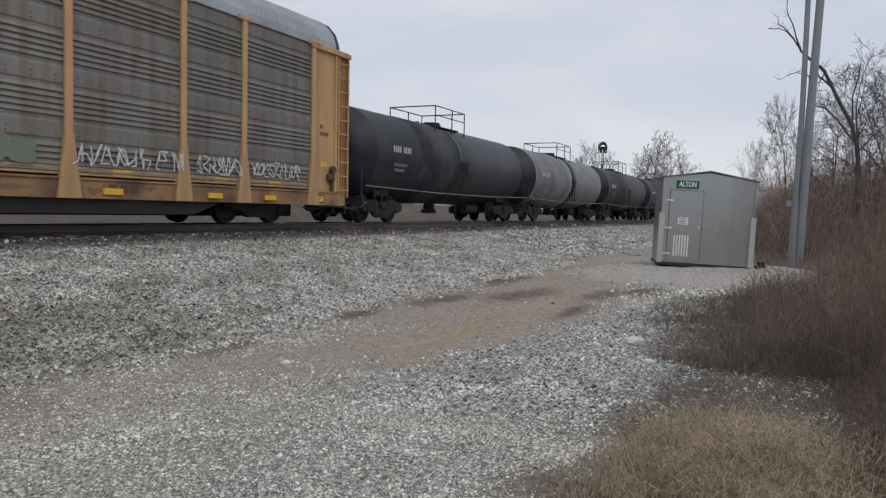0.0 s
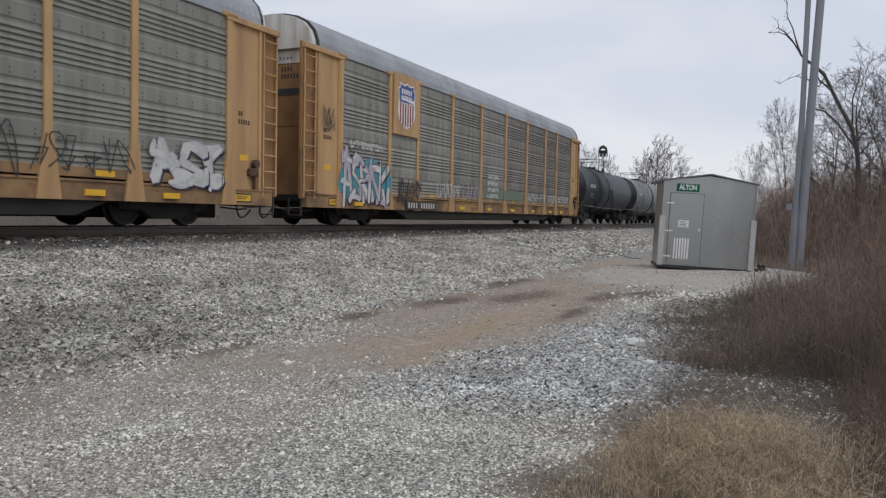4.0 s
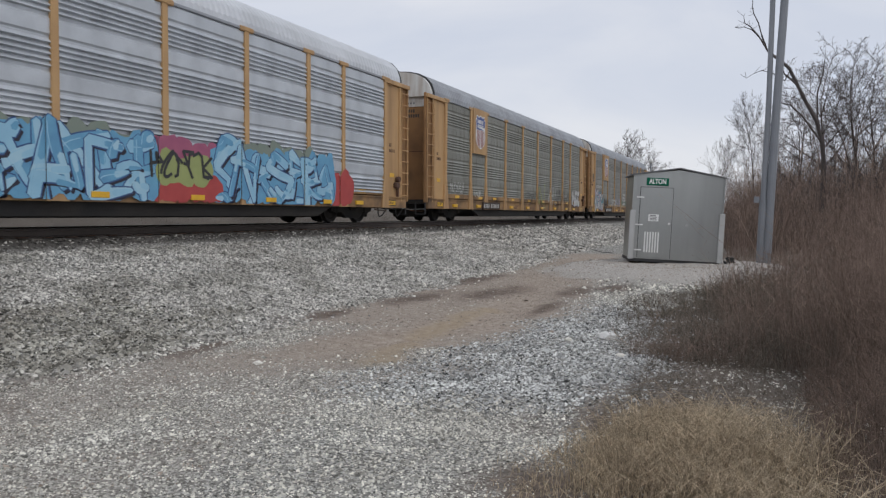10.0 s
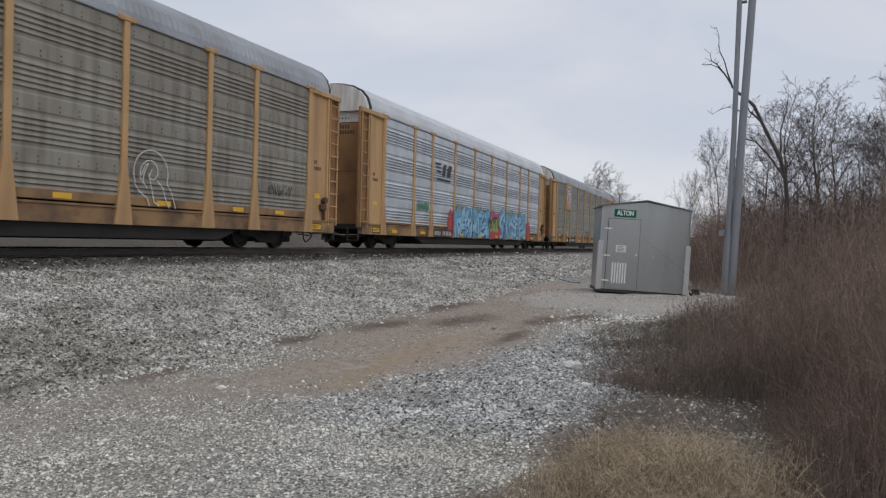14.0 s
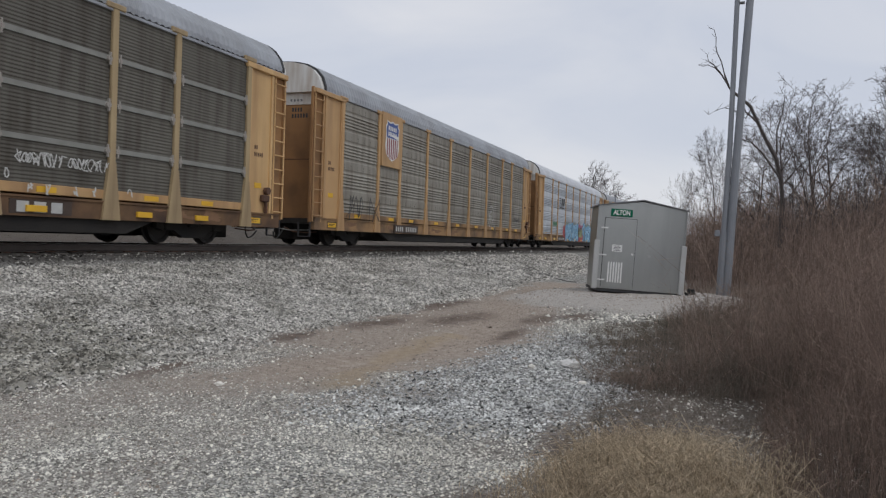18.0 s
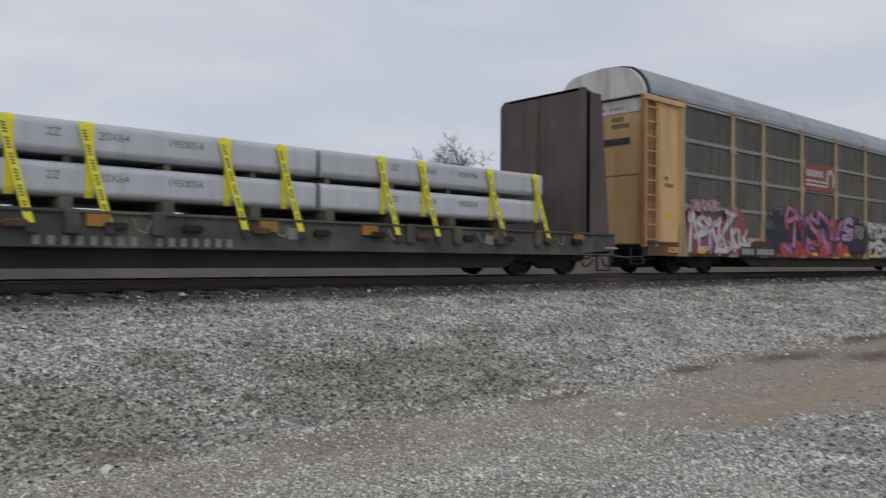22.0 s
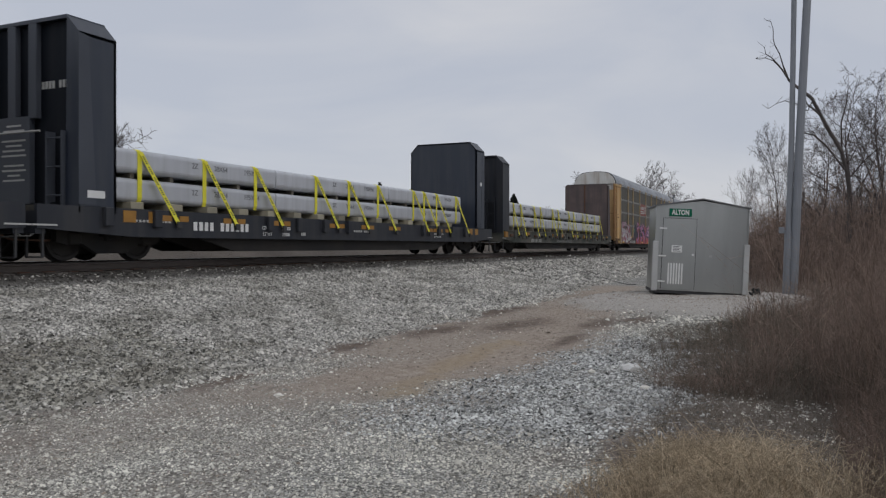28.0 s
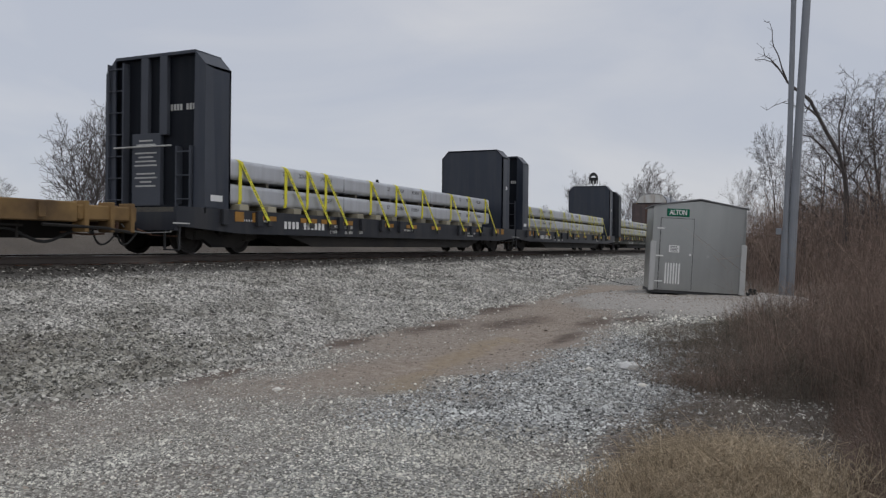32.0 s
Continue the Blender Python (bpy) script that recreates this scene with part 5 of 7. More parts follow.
        marks.put("scuff", blob(rnd, px, rnd.uniform(0.78, 0.95), w, h, 0, 12, 0.25), 0.0012 + 0.0001 * k, NEAR)
    tagged(part("sill_scuff", marks.mesh("sill_scuff"), None, car, "rusty scuff marks"), kind="stuff")
    return car


def spiral_tag(car, cx, cz):
    """A thin white curl on a wavy stalk."""
    arc = [(cx + 0.53 * math.cos(a), cz + 0.50 * math.sin(a)) for a in np.linspace(math.radians(205), math.radians(-12), 22)]
    curl = [(cx + (0.36 - 0.045 * a) * math.cos(3.6 - a), cz + (0.36 - 0.045 * a) * math.sin(3.6 - a)) for a in np.linspace(0, 6.6, 34)]
    lines = [arc + [(cx + 0.50, cz - 0.20), (cx + 0.66, cz - 0.38), (cx + 0.80, cz - 0.72)], curl,
             [(cx - 0.50, cz - 0.25), (cx - 0.35, cz - 0.42), (cx - 0.12, cz - 0.55), (cx - 0.04, cz - 0.70)],
             [(cx - 0.30, cz - 0.05), (cx - 0.18, cz + 0.16), (cx - 0.10, cz + 0.20), (cx - 0.22, cz - 0.02), (cx - 0.26, cz - 0.20), (cx - 0.12, cz - 0.33)],
             [(cx + 0.02, cz + 0.08), (cx - 0.06, cz - 0.08), (cx + 0.04, cz - 0.40), (cx + 0.10, cz - 0.62), (cx + 0.26, cz - 0.70)],
             [(cx + 0.20, cz - 0.16), (cx + 0.38, cz - 0.30), (cx + 0.46, cz - 0.52), (cx + 0.58, cz - 0.72)]]
    s = Shape()
    for pts in lines:
        for a, b in zip(pts, pts[1:]):
            y = skin(car, (a[0] + b[0]) / 2, a[1]) - 0.012
            d = Vector((b[0] - a[0], b[1] - a[1])).normalized() * 0.013
            s.prism([(a[0] - d.x - d.y, a[1] - d.y + d.x), (a[0] - d.x + d.y, a[1] - d.y - d.x), (b[0] + d.x + d.y, b[1] + d.y - d.x), (b[0] + d.x - d.y, b[1] + d.y + d.x)], "y", y - 0.002, y)
    tagged(part("graffiti_tag", s, COLOURS["chalk"], car, "thin white curling spray-paint tag"), kind="stuff")


def patch(car, x0, x1, z0, z1, colour, seed, lift=0.0):
    """Uneven sprayed background with soft lobes."""
    rnd = random.Random(seed)
    p = Paint(car)
    n = max(2, int((x1 - x0) / 0.5))
    for k in range(n):
        top = (z1 - z0) * rnd.uniform(0.8, 1.05)
        pts = blob(rnd, x0 + (k + 0.5) * (x1 - x0) / n, z0 + top / 2, 1.25 * (x1 - x0) / n, top, 0, 18, 0.1)
        p.put(colour, [(a, max(z0, b)) for a, b in pts], lift + 0.0003 * k)
    part("graffiti_cloud", p.mesh("graffiti_cloud"), None, car, "sprayed colour patch")


PITCH = 28.6
RACKS = [19.39 - HALF - k * PITCH for k in range(5)]
LONG, LONG_LAST = 13.76, 13.60  # the first and the last rack are a little longer


def build_racks():
    a1 = autorack(19.39 - LONG, GALV_GREEN, "rib", "yellow autorack car with grey-green ribbed panels and graffiti", half=LONG, end_plate=True, plate=-7.95, front_mat=GALV_STAINED)
    # shield boards sit in the narrow bay near the rear end
    bay = -HALF + 1.83 + 2.78 + 0.965
    shield(a1, bay - 0.18, 4.05)
    patch(a1, -12.0, -9.1, 0.95, 2.15, "teal", 14)
    graffiti(a1, -11.95, -9.2, 0.70, 2.35, 5, ["chalk", "mauve", "white"], "plum", 3)
    scrawl(a1, -11.5, -9.6, 2.42, 2.66, "chalk", 5, r=0.011)
    scrawl(a1, -8.7, -7.2, 0.85, 1.75, "black", 8, r=0.024)
    scrawl(a1, -8.5, -7.3, 0.95, 1.65, "umber", 13, r=0.018)
    scrawl(a1, -5.6, -3.8, 1.15, 1.75, "white", 6, r=0.02)
    scrawl(a1, -3.8, -1.75, 1.15, 1.85, "mauve", 16, r=0.017)
    for k in range(4):
        scrawl(a1, -0.72, 0.5, 1.28 + 0.26 * k, 1.49 + 0.26 * k, "chalk", 160 + k, r=0.013)
    for x0, x1, seed in ((4.35, 6.9, 7), (7.5, 8.9, 9), (9.4, 11.1, 11)):
        scrawl(a1, x0, x1, 1.28, 1.70, "chalk", seed, r=0.014)
    scrawl(a1, -12.9, -12.4, 2.75, 3.4, "black", 17, r=0.011)
    scrawl(a1, -12.9, -12.5, 2.9, 3.5, "black", 18, r=0.010)
    patch(a1, -1.2, 3.6, 1.25, 1.75, "wash", 19, -0.004)
    bars(a1, 5.2, 0.80, NEAR - 0.003, ["111"], RUST_RED, 0.2, 0.16, 0.26, label="faded brown sill lettering")
    a2 = autorack(RACKS[1], GALV_LIGHT, "rib", "yellow autorack car with stained grey-green ribbed panels", band=True)
    shield(a2, bay, 4.05)
    scrawl(a2, -1.0, 1.4, 1.1, 1.7, "black", 21, r=0.008)
    graffiti(a2, 9.4, 11.4, 0.95, 1.95, 3, ["chalk", "white"], "mauve", 22)
    scrawl(a2, 3.6, 5.0, 1.0, 2.2, "chalk", 23, r=0.016)
    scrawl(a2, 5.2, 6.4, 0.9, 2.1, "black", 24, r=0.014)
    scrawl(a2, 6.6, 8.6, 1.15, 1.9, "black", 25, r=0.012)
    scrawl(a2, 1.55, 2.35, 0.8, 2.2, "lime", 26, r=0.03)
    scrawl(a2, -11.3, -9.8, 1.3, 1.8, "chalk", 27, r=0.008)
    scrawl(a2, -8.5, -7.8, 1.2, 1.5, "chalk", 28, r=0.008)
    a3 = autorack(RACKS[2], GALV_CLEAN, "rib", "yellow autorack car with bright silver panels and blue graffiti", roof_mat=ROOF_PALE, plate=-6.75)
    patch(a3, -4.95, -3.9, 0.70, 1.95, "red", 34)
    patch(a3, -3.9, 0.9, 1.5, 2.2, "moss", 30)
    patch(a3, 3.1, 7.2, 1.6, 2.3, "moss", 29)
    graffiti(a3, -4.1, 1.0, 0.72, 2.05, 7, ["sky", "blue", "ice"], "deep", 31, "blue", "sky", halo=0.05)
    patch(a3, 0.7, 3.2, 1.55, 2.15, "pink", 37)
    patch(a3, 0.7, 3.2, 0.70, 1.35, "red", 33, 0.004)
    patch(a3, 1.15, 2.8, 1.05, 1.85, "lime", 38, 0.006)
    scrawl(a3, 0.95, 2.75, 1.2, 1.85, "black", 39, r=0.034)
    graffiti(a3, 3.0, 8.2, 0.72, 2.15, 7, ["sky", "blue", "ice"], "deep", 32, "blue", "sky", halo=0.05)
    patch(a3, 8.0, 9.4, 0.70, 1.75, "red", 35)
    scrawl(a3, -8.5, -7.4, 1.75, 2.05, "green", 36, r=0.03)
    # dark striped mark on the silver panels
    x, z, y = -5.5, 3.55, NEAR - 0.036
    s = Shape()
    for k in range(3):
        s.prism([(x - 1.2 + 0.1 * k, z + 0.28 - 0.16 * k), (x - 0.55, z + 0.28 - 0.16 * k), (x - 0.5, z + 0.2 - 0.16 * k), (x - 1.1 + 0.1 * k, z + 0.2 - 0.16 * k)], "y", y - 0.004, y)
    s.prism([(x - 0.35, z - 0.25), (x - 0.05, z - 0.25), (x + 0.18, z + 0.28), (x - 0.12, z + 0.28)], "y", y - 0.004, y)
    s.prism([(x + 0.22, z - 0.25), (x + 0.62, z - 0.25), (x + 0.85, z + 0.28), (x + 0.45, z + 0.28)], "y", y - 0.004, y)
    s.box(x - 0.95, x + 0.7, y - 0.004, y, z - 0.45, z - 0.36)
    part("logo", s, INK, a3, "black striped company mark")
    a4 = autorack(RACKS[3], GALV_BROWN, "rib", "yellow autorack car with brown-grey weathered panels", band=True, low=False)
    shield(a4, bay, 4.05)
    scrawl(a4, -11.3, -9.2, 1.0, 2.0, "black", 41, r=0.014)
    scrawl(a4, 9.5, 10.6, 1.65, 1.95, "black", 42, r=0.012)
    spiral_tag(a4, 4.98, 1.82)
    a5 = autorack(RACKS[4] + HALF - LONG_LAST, GALV_DARK, "louvre", "pale yellow autorack car with dark olive panels and red graffiti", YELLOW_PALE, end_plate=True, half=LONG_LAST, sill_mat=SILL_RUSTY, plate=-8.55)
    patch(a5, -11.55, -8.3, 0.74, 2.1, "rouge", 50)
    graffiti(a5, -11.45, -8.75, 0.70, 1.95, 5, ["chalk", "white", "mauve"], "pink", 51, None)
    scrawl(a5, -11.4, -9.9, 1.95, 2.35, "rose", 68, r=0.016)
    scrawl(a5, -11.3, -10.0, 1.97, 2.32, "chalk", 69, r=0.008)
    graffiti(a5, -8.6, -8.0, 0.95, 1.55, 1, ["chalk", "white"], "pink", 70, None)
    patch(a5, -8.3, -6.4, 0.72, 1.25, "maroon", 57)
    patch(a5, -6.9, 1.4, 0.80, 2.25, "night", 58)
    patch(a5, -5.8, -0.4, 0.70, 1.3, "red", 59, 0.004)
    graffiti(a5, -5.6, -0.7, 0.78, 2.3, 7, ["violet", "rose", "red", "maroon"], "night", 52, None, "rose")
    graffiti(a5, -0.8, 0.1, 1.35, 2.15, 1, ["violet", "rose"], "chalk", 60, None, "chalk")
    graffiti(a5, 1.6, 3.9, 1.45, 2.1, 5, ["chalk", "white"], "umber", 53, None)
    graffiti(a5, 1.8, 3.7, 0.75, 1.4, 3, ["chalk", "white"], "umber", 61, None)
    scrawl(a5, 4.7, 6.8, 1.60, 1.86, "chalk", 54, r=0.010)
    for x0, z0, seed in ((4.5, 1.32, 62), (5.0, 1.08, 63), (5.4, 1.08, 64), (6.05, 1.10, 65), (6.5, 1.12, 66), (7.5, 1.16, 67)):
        scrawl(a5, x0, x0 + 0.08, z0, z0 + 0.2, "chalk", seed, r=0.012)
    scrawl(a5, 0.4, 1.3, 1.4, 2.0, "chalk", 56, r=0.014)
    part("sill_mark", Shape().box(4.65, 6.05, NEAR - 0.007, NEAR, 0.72, 0.98), SILL_PLATE, a5, "dark patch behind pale sill marks")
    bars(a5, 4.8, 0.75, NEAR - 0.008, ["111"], OFFWHITE, 0.26, 0.2, 0.38)
    scrawl(a5, -7.0, -6.3, 1.6, 1.9, "green", 55, r=0.010)
    x0, x1 = -HALF + 1.83 + 2.78 + 1.93 + 2.78 + 0.12, -HALF + 1.83 + 2.78 + 1.93 + 2.78 + 2.72
    board = part("logo_board", Shape().box(x0, x1, NEAR - 0.04, NEAR, 3.05, 4.02), SIGN_RED, a5, "faded red board with pale stripes and a ring")
    for z in (3.22, 3.36):
        part("stripe", Shape().box(x0 + 0.12, x1 - 0.75, NEAR - 0.046, NEAR - 0.04, z, z + 0.07), OFFWHITE, board)
    for k in range(7):
        part("character", Shape().box(x0 + 0.15 + 0.2 * k, x0 + 0.28 + 0.2 * k, NEAR - 0.046, NEAR - 0.04, 3.55, 3.78), OFFWHITE, board)
    cx, cz = x1 - 0.45, 3.52
    for r0, r1 in ((0.2, 0.26), (0.30, 0.37)):
        turns = [math.radians(-50 + 14 * k) for k in range(21)]
        ring = [(cx + r1 * math.cos(a), cz + r1 * math.sin(a)) for a in turns] + [(cx + r0 * math.cos(a), cz + r0 * math.sin(a)) for a in reversed(turns)]
        part("ring", Shape().prism(ring, "y", NEAR - 0.046, NEAR - 0.04), OFFWHITE, board)


build_racks()


def tank_car(x, material, label, end_mat=None, band=None, smear=None):
    car = on_track("tank_car", x, label, "tank car", "train cars")
    R, L, zc, n = 1.50, 6.7, 2.38, 40
    prof = [(-L - 0.72, 0.0), (-L - 0.70, 0.35), (-L - 0.60, 0.84), (-L - 0.42, 1.12), (-L - 0.2, 1.34), (-L, R), (-2.3, R), (-2.28, R + 0.015), (2.28, R + 0.015), (2.3, R), (L, R), (L + 0.2, 1.34), (L + 0.42, 1.12), (L + 0.60, 0.84), (L + 0.70, 0.35), (L + 0.72, 0.0)]

    def turned(rows):
        v, f = [], []
        for px, r in rows:
            v += [(px, r * math.cos(2 * math.pi * i / n), zc + r * math.sin(2 * math.pi * i / n)) for i in range(n)]
        for k in range(len(rows) - 1):
            f += [(k * n + i, k * n + (i + 1) % n, (k + 1) * n + (i + 1) % n, (k + 1) * n + i) for i in range(n)]
        return Shape().add(v, f)

    part("tank", turned(prof[5:11]), material, car, smooth=True)
    part("tank_head", turned(prof[:6]), end_mat or material, car, "dished tank end", smooth=True)
    part("tank_head", turned(prof[10:]), end_mat or material, car, "dished tank end", smooth=True)
    for bx, w in smear or ():
        part("spill_mark", turned([(bx, R + 0.001), (bx, R + 0.017), (bx + w, R + 0.017), (bx + w, R + 0.001)]), TANK_SMEAR, car, "dull grey spill smear down the tank", smooth=True)
    for bx, w in band or ():
        part("tank_band", turned([(bx, R + 0.004), (bx, R + 0.022), (bx + w, R + 0.022), (bx + w, R + 0.004)]), TANK_BLACK, car, "black band round the tank", smooth=True)
    for end in (-1, 1):
        s = Shape().box(min(end * 4.6, end * 7.5), max(end * 4.6, end * 7.5), -0.32, 0.32, 0.70, 1.12, 0.03)
        s.box(min(end * 7.4, end * 7.55), max(end * 7.4, end * 7.55), -1.45, 1.45, 0.72, 0.98)
        s.box(min(end * 5.0, end * 5.9), max(end * 5.0, end * 5.9), -0.95, 0.95, 1.05, 1.5)
        part("stub_sill", s, BLACK, car)
        coupler(car, end * 7.3, end)
        rail = [(end * 7.5, -1.4, 0.98), (end * 7.5, -1.4, 1.9), (end * 7.5, 1.4, 1.9), (end * 7.5, 1.4, 0.98)]
        part("end_handrail", Shape().line(rail, 0.02), INK, car)
        part("ladder", ladder_shape(end * 6.7 - 0.22, end * 6.7 + 0.22, -1.52, 0.35, 1.5, 4), BLACK, car, "dark corner ladder")
    part("side_handrail", Shape().line([(-7.5, -1.55, 1.3), (-2.5, -1.62, 1.22), (2.5, -1.62, 1.22), (7.5, -1.55, 1.3)], 0.015), FADED, car, "thin worn side handrail")
    s = Shape().box(-1.1, 1.1, -0.75, 0.75, 3.76, 3.80)
    part("platform", s, BLACK, car)
    for y in (-0.95, 0.95):
        for px in (-1.5, 0.0, 1.2):
            part("railing_post", Shape().tube((px, y, 3.48), (px, y, 4.47), 0.022, 6), INK, car)
        part("mid_rail", Shape().line([(-1.5, y, 4.14), (1.2, y, 4.14)], 0.018), INK, car)
    part("top_rail", Shape().line([(-1.5, -0.95, 4.48), (1.2, -0.95, 4.48), (1.2, 0.95, 4.48), (-1.5, 0.95, 4.48), (-1.5, -0.95, 4.48)], 0.022), INK, car, "dark safety railing round the tank top platform")
    part("manway", Shape().tube((0.1, 0, 3.66), (0.1, 0, 4.04), 0.33, 16), BLACK, car, "domed manway")
    s = Shape().tube((-0.7, 0.2, 3.66), (-0.7, 0.2, 4.02), 0.08).tube((-0.7, -0.2, 3.66), (-0.7, -0.2, 3.97), 0.06).tube((0.75, 0, 3.66), (0.75, 0, 4.07), 0.1)
    part("valve", s, BLACK, car)
    part("side_ladder", ladder_shape(-0.25, 0.25, -1.54, 1.0, 2.5, 6), BLACK, car)
    part("outlet", Shape().tube((0, 0, 1.05), (0, 0, 0.62), 0.22, 12).box(-0.3, 0.3, -0.2, 0.2, 0.5, 0.66, 0.03), BLACK, car)
    part("brake_reservoir", Shape().tube((2.2, -0.5, 0.72), (3.4, -0.5, 0.72), 0.2, 12), BLACK, car)
    trucks(car, (-5.6, 5.6))
    for px, rows in ((-5.2, ["1111 1111"]),):
        bars(car, px - 0.5, 2.45, -1.502, rows, OFFWHITE, 0.09, 0.2, 0.14, label="white stencilled characters")
    bars(car, -5.6, 2.0, -1.475, ["111111111", "1111111"], GREYMARK, 0.07, 0.1, 0.10)
    return car


def build_tanks():
    x = 19.39 + 0.6 + 7.8
    tank_car(x, TANK_BLACK, "black tank car with a railed top platform", band=[(-0.6, 0.5)], smear=[(-3.6, 2.7)])
    tank_car(x + 15.6, TANK_GREY, "grey tank car with black ends", TANK_BLACK, [(-0.2, 0.9)])
    for k in range(2, 8):
        tank_car(x + 15.6 * k, TANK_DARK, "faded dark tank car", TANK_BLACK)


build_tanks()


# ---- flat cars with bulkheads, loaded with slabs ----
def bulkhead_outline(top, half=1.5, cut=0.34):
    return [(-half, 1.1), (half, 1.1), (half, top - cut), (half - cut * 0.95, top), (-half + cut * 0.95, top), (-half, top - cut)]


def bulkhead(car, b, end, top, material, stile, depth=0.87, open_side=True, cut=0.34, top_depth=None):
    """A bulkhead whose inner sheet stands at end * b; the outer side is framed with stiles, rails and a ladder."""
    x0, x1 = end * b, end * (b + depth)
    inner = part("bulkhead", Shape().prism(bulkhead_outline(top, 1.5, cut), "x", min(x0, x0 + end * 0.06), max(x0, x0 + end * 0.06)), material, car, "tall steel bulkhead with cut top corners")
    for side in (-1, 1):
        y = side * 1.5
        out = [(min(y, y - side * 0.06), 1.1), (max(y, y - side * 0.06), 1.1)]
        xt = x0 + end * (top_depth or depth)
        s = Shape().prism([(x0, 1.225), (x1, 1.225), (xt, top - cut), (x0, top - cut)], "y", out[0][0], out[1][0])
        if top_depth:
            part("bulkhead_side", s, material, inner, "tapered gusset plate")
            continue
        a, c = y, y - side * cut * 0.94
        s.add([(x0, a, top - cut), (x1, a, top - cut), (x1, c, top), (x0, c, top), (x0, a, top - cut - 0.06), (x1, a, top - cut - 0.06), (x1, c, top - 0.06), (x0, c, top - 0.06)],
              [(0, 1, 2, 3), (7, 6, 5, 4), (0, 4, 5, 1), (1, 5, 6, 2), (2, 6, 7, 3), (3, 7, 4, 0)])
        part("bulkhead_side", s, material, inner, "side plate")
        # the stile tapers: broad at the foot, narrow at the top
        s = Shape().add([(x1 - end * 0.04, y, 1.1), (x1 - end * 0.04, y - side * 0.34, 1.1), (x1 - end * 0.04, y - side * 0.30, top - 0.05), (x1 - end * 0.04, y, top - cut - 0.02), (x1, y, 1.1), (x1, y - side * 0.34, 1.1), (x1, y - side * 0.30, top - 0.05), (x1, y, top - cut - 0.02)],
              [(4, 5, 6, 7), (0, 3, 2, 1), (0, 4, 7, 3), (1, 2, 6, 5)])
        part("corner_stile", s, material, inner, "tapered corner stile")
    xt = x0 + end * (top_depth or depth)
    part("bulkhead_top", Shape().box(min(x0, xt), max(x0, xt), -1.2, 1.2, top - 0.07, top), material, inner)
    if open_side:
        # on NAVY bulkheads the outer face's shade is put into its colour
        dark = FACE_SHADED if material == NAVY else material
        for y in (-0.27, 0.30):
            part("stile", Shape().box(min(x1, x1 - end * 0.12), max(x1, x1 - end * 0.12), y - 0.11, y + 0.11, 2.9, top - 0.07, 0.01), stile, inner, "grey upright stiffener")
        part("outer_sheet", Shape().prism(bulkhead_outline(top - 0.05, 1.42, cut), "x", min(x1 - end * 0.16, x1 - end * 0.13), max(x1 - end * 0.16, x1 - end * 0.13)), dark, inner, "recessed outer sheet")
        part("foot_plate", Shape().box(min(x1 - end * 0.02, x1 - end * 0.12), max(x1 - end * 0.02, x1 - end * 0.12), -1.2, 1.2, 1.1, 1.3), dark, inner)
        part("placard", Shape().box(min(x1 + end * 0.003, x1 - end * 0.12), max(x1 + end * 0.003, x1 - end * 0.12), -0.20, 0.66, 1.28, 2.95, 0.01), stile, inner, "grey notice panel")
        for k in range(12):
            if k == 4 or k == 9:
                continue
            half_w = (0.30, 0.17, 0.33, 0.28, 0, 0.34, 0.31, 0.22, 0.33, 0, 0.29, 0.20)[k]
            s = Shape().box(min(x1 + end * 0.004, x1 + end * 0.010), max(x1 + end * 0.004, x1 + end * 0.010), 0.23 - half_w, 0.23 + half_w, 1.72 + 0.095 * k, 1.755 + 0.095 * k)
            part("notice_line", s, OFFWHITE, inner)
        for y0, y1, z1, n in ((0.90, 1.38, 4.62, 7), (-1.12, -0.72, 2.62, 3)):
            s = Shape()
            for k in range(n):
                z = 1.42 + k * (z1 - 1.55) / (n - 1)
                s.tube((x1 + end * 0.05, y0, z), (x1 + end * 0.05, y1, z), 0.016, 6)
            for y in (y0, y1):
                s.box(min(x1 - end * 0.13, x1 + end * 0.06), max(x1 - end * 0.13, x1 + end * 0.06), y - 0.02, y + 0.02, 1.15, z1)
            part("ladder", s, stile, inner, "thin steel ladder")
        for y0, y1, z in ((-0.63, 1.10, 2.63), (-0.46, 1.45, 1.20)):
            part("grab_bar", Shape().tube((x1 + end * 0.12, y0, z), (x1 + end * 0.12, y1, z), 0.02, 8), OFFWHITE, inner, "white end grab bar")
        for y in (-1.5, 1.5):
            side = 1 if y > 0 else -1
            xa, xb = x1 - end * 0.40, x1 - end * 0.22
            s = Shape().prism([(x1, 1.25), (xa, 1.25), (xb, top - cut - 0.05), (x1, top - cut - 0.02)], "y", min(y, y + side * 0.006), max(y, y + side * 0.006))
            part("corner_plate", s, stile, inner, "paler tapered corner plate")
    return inner


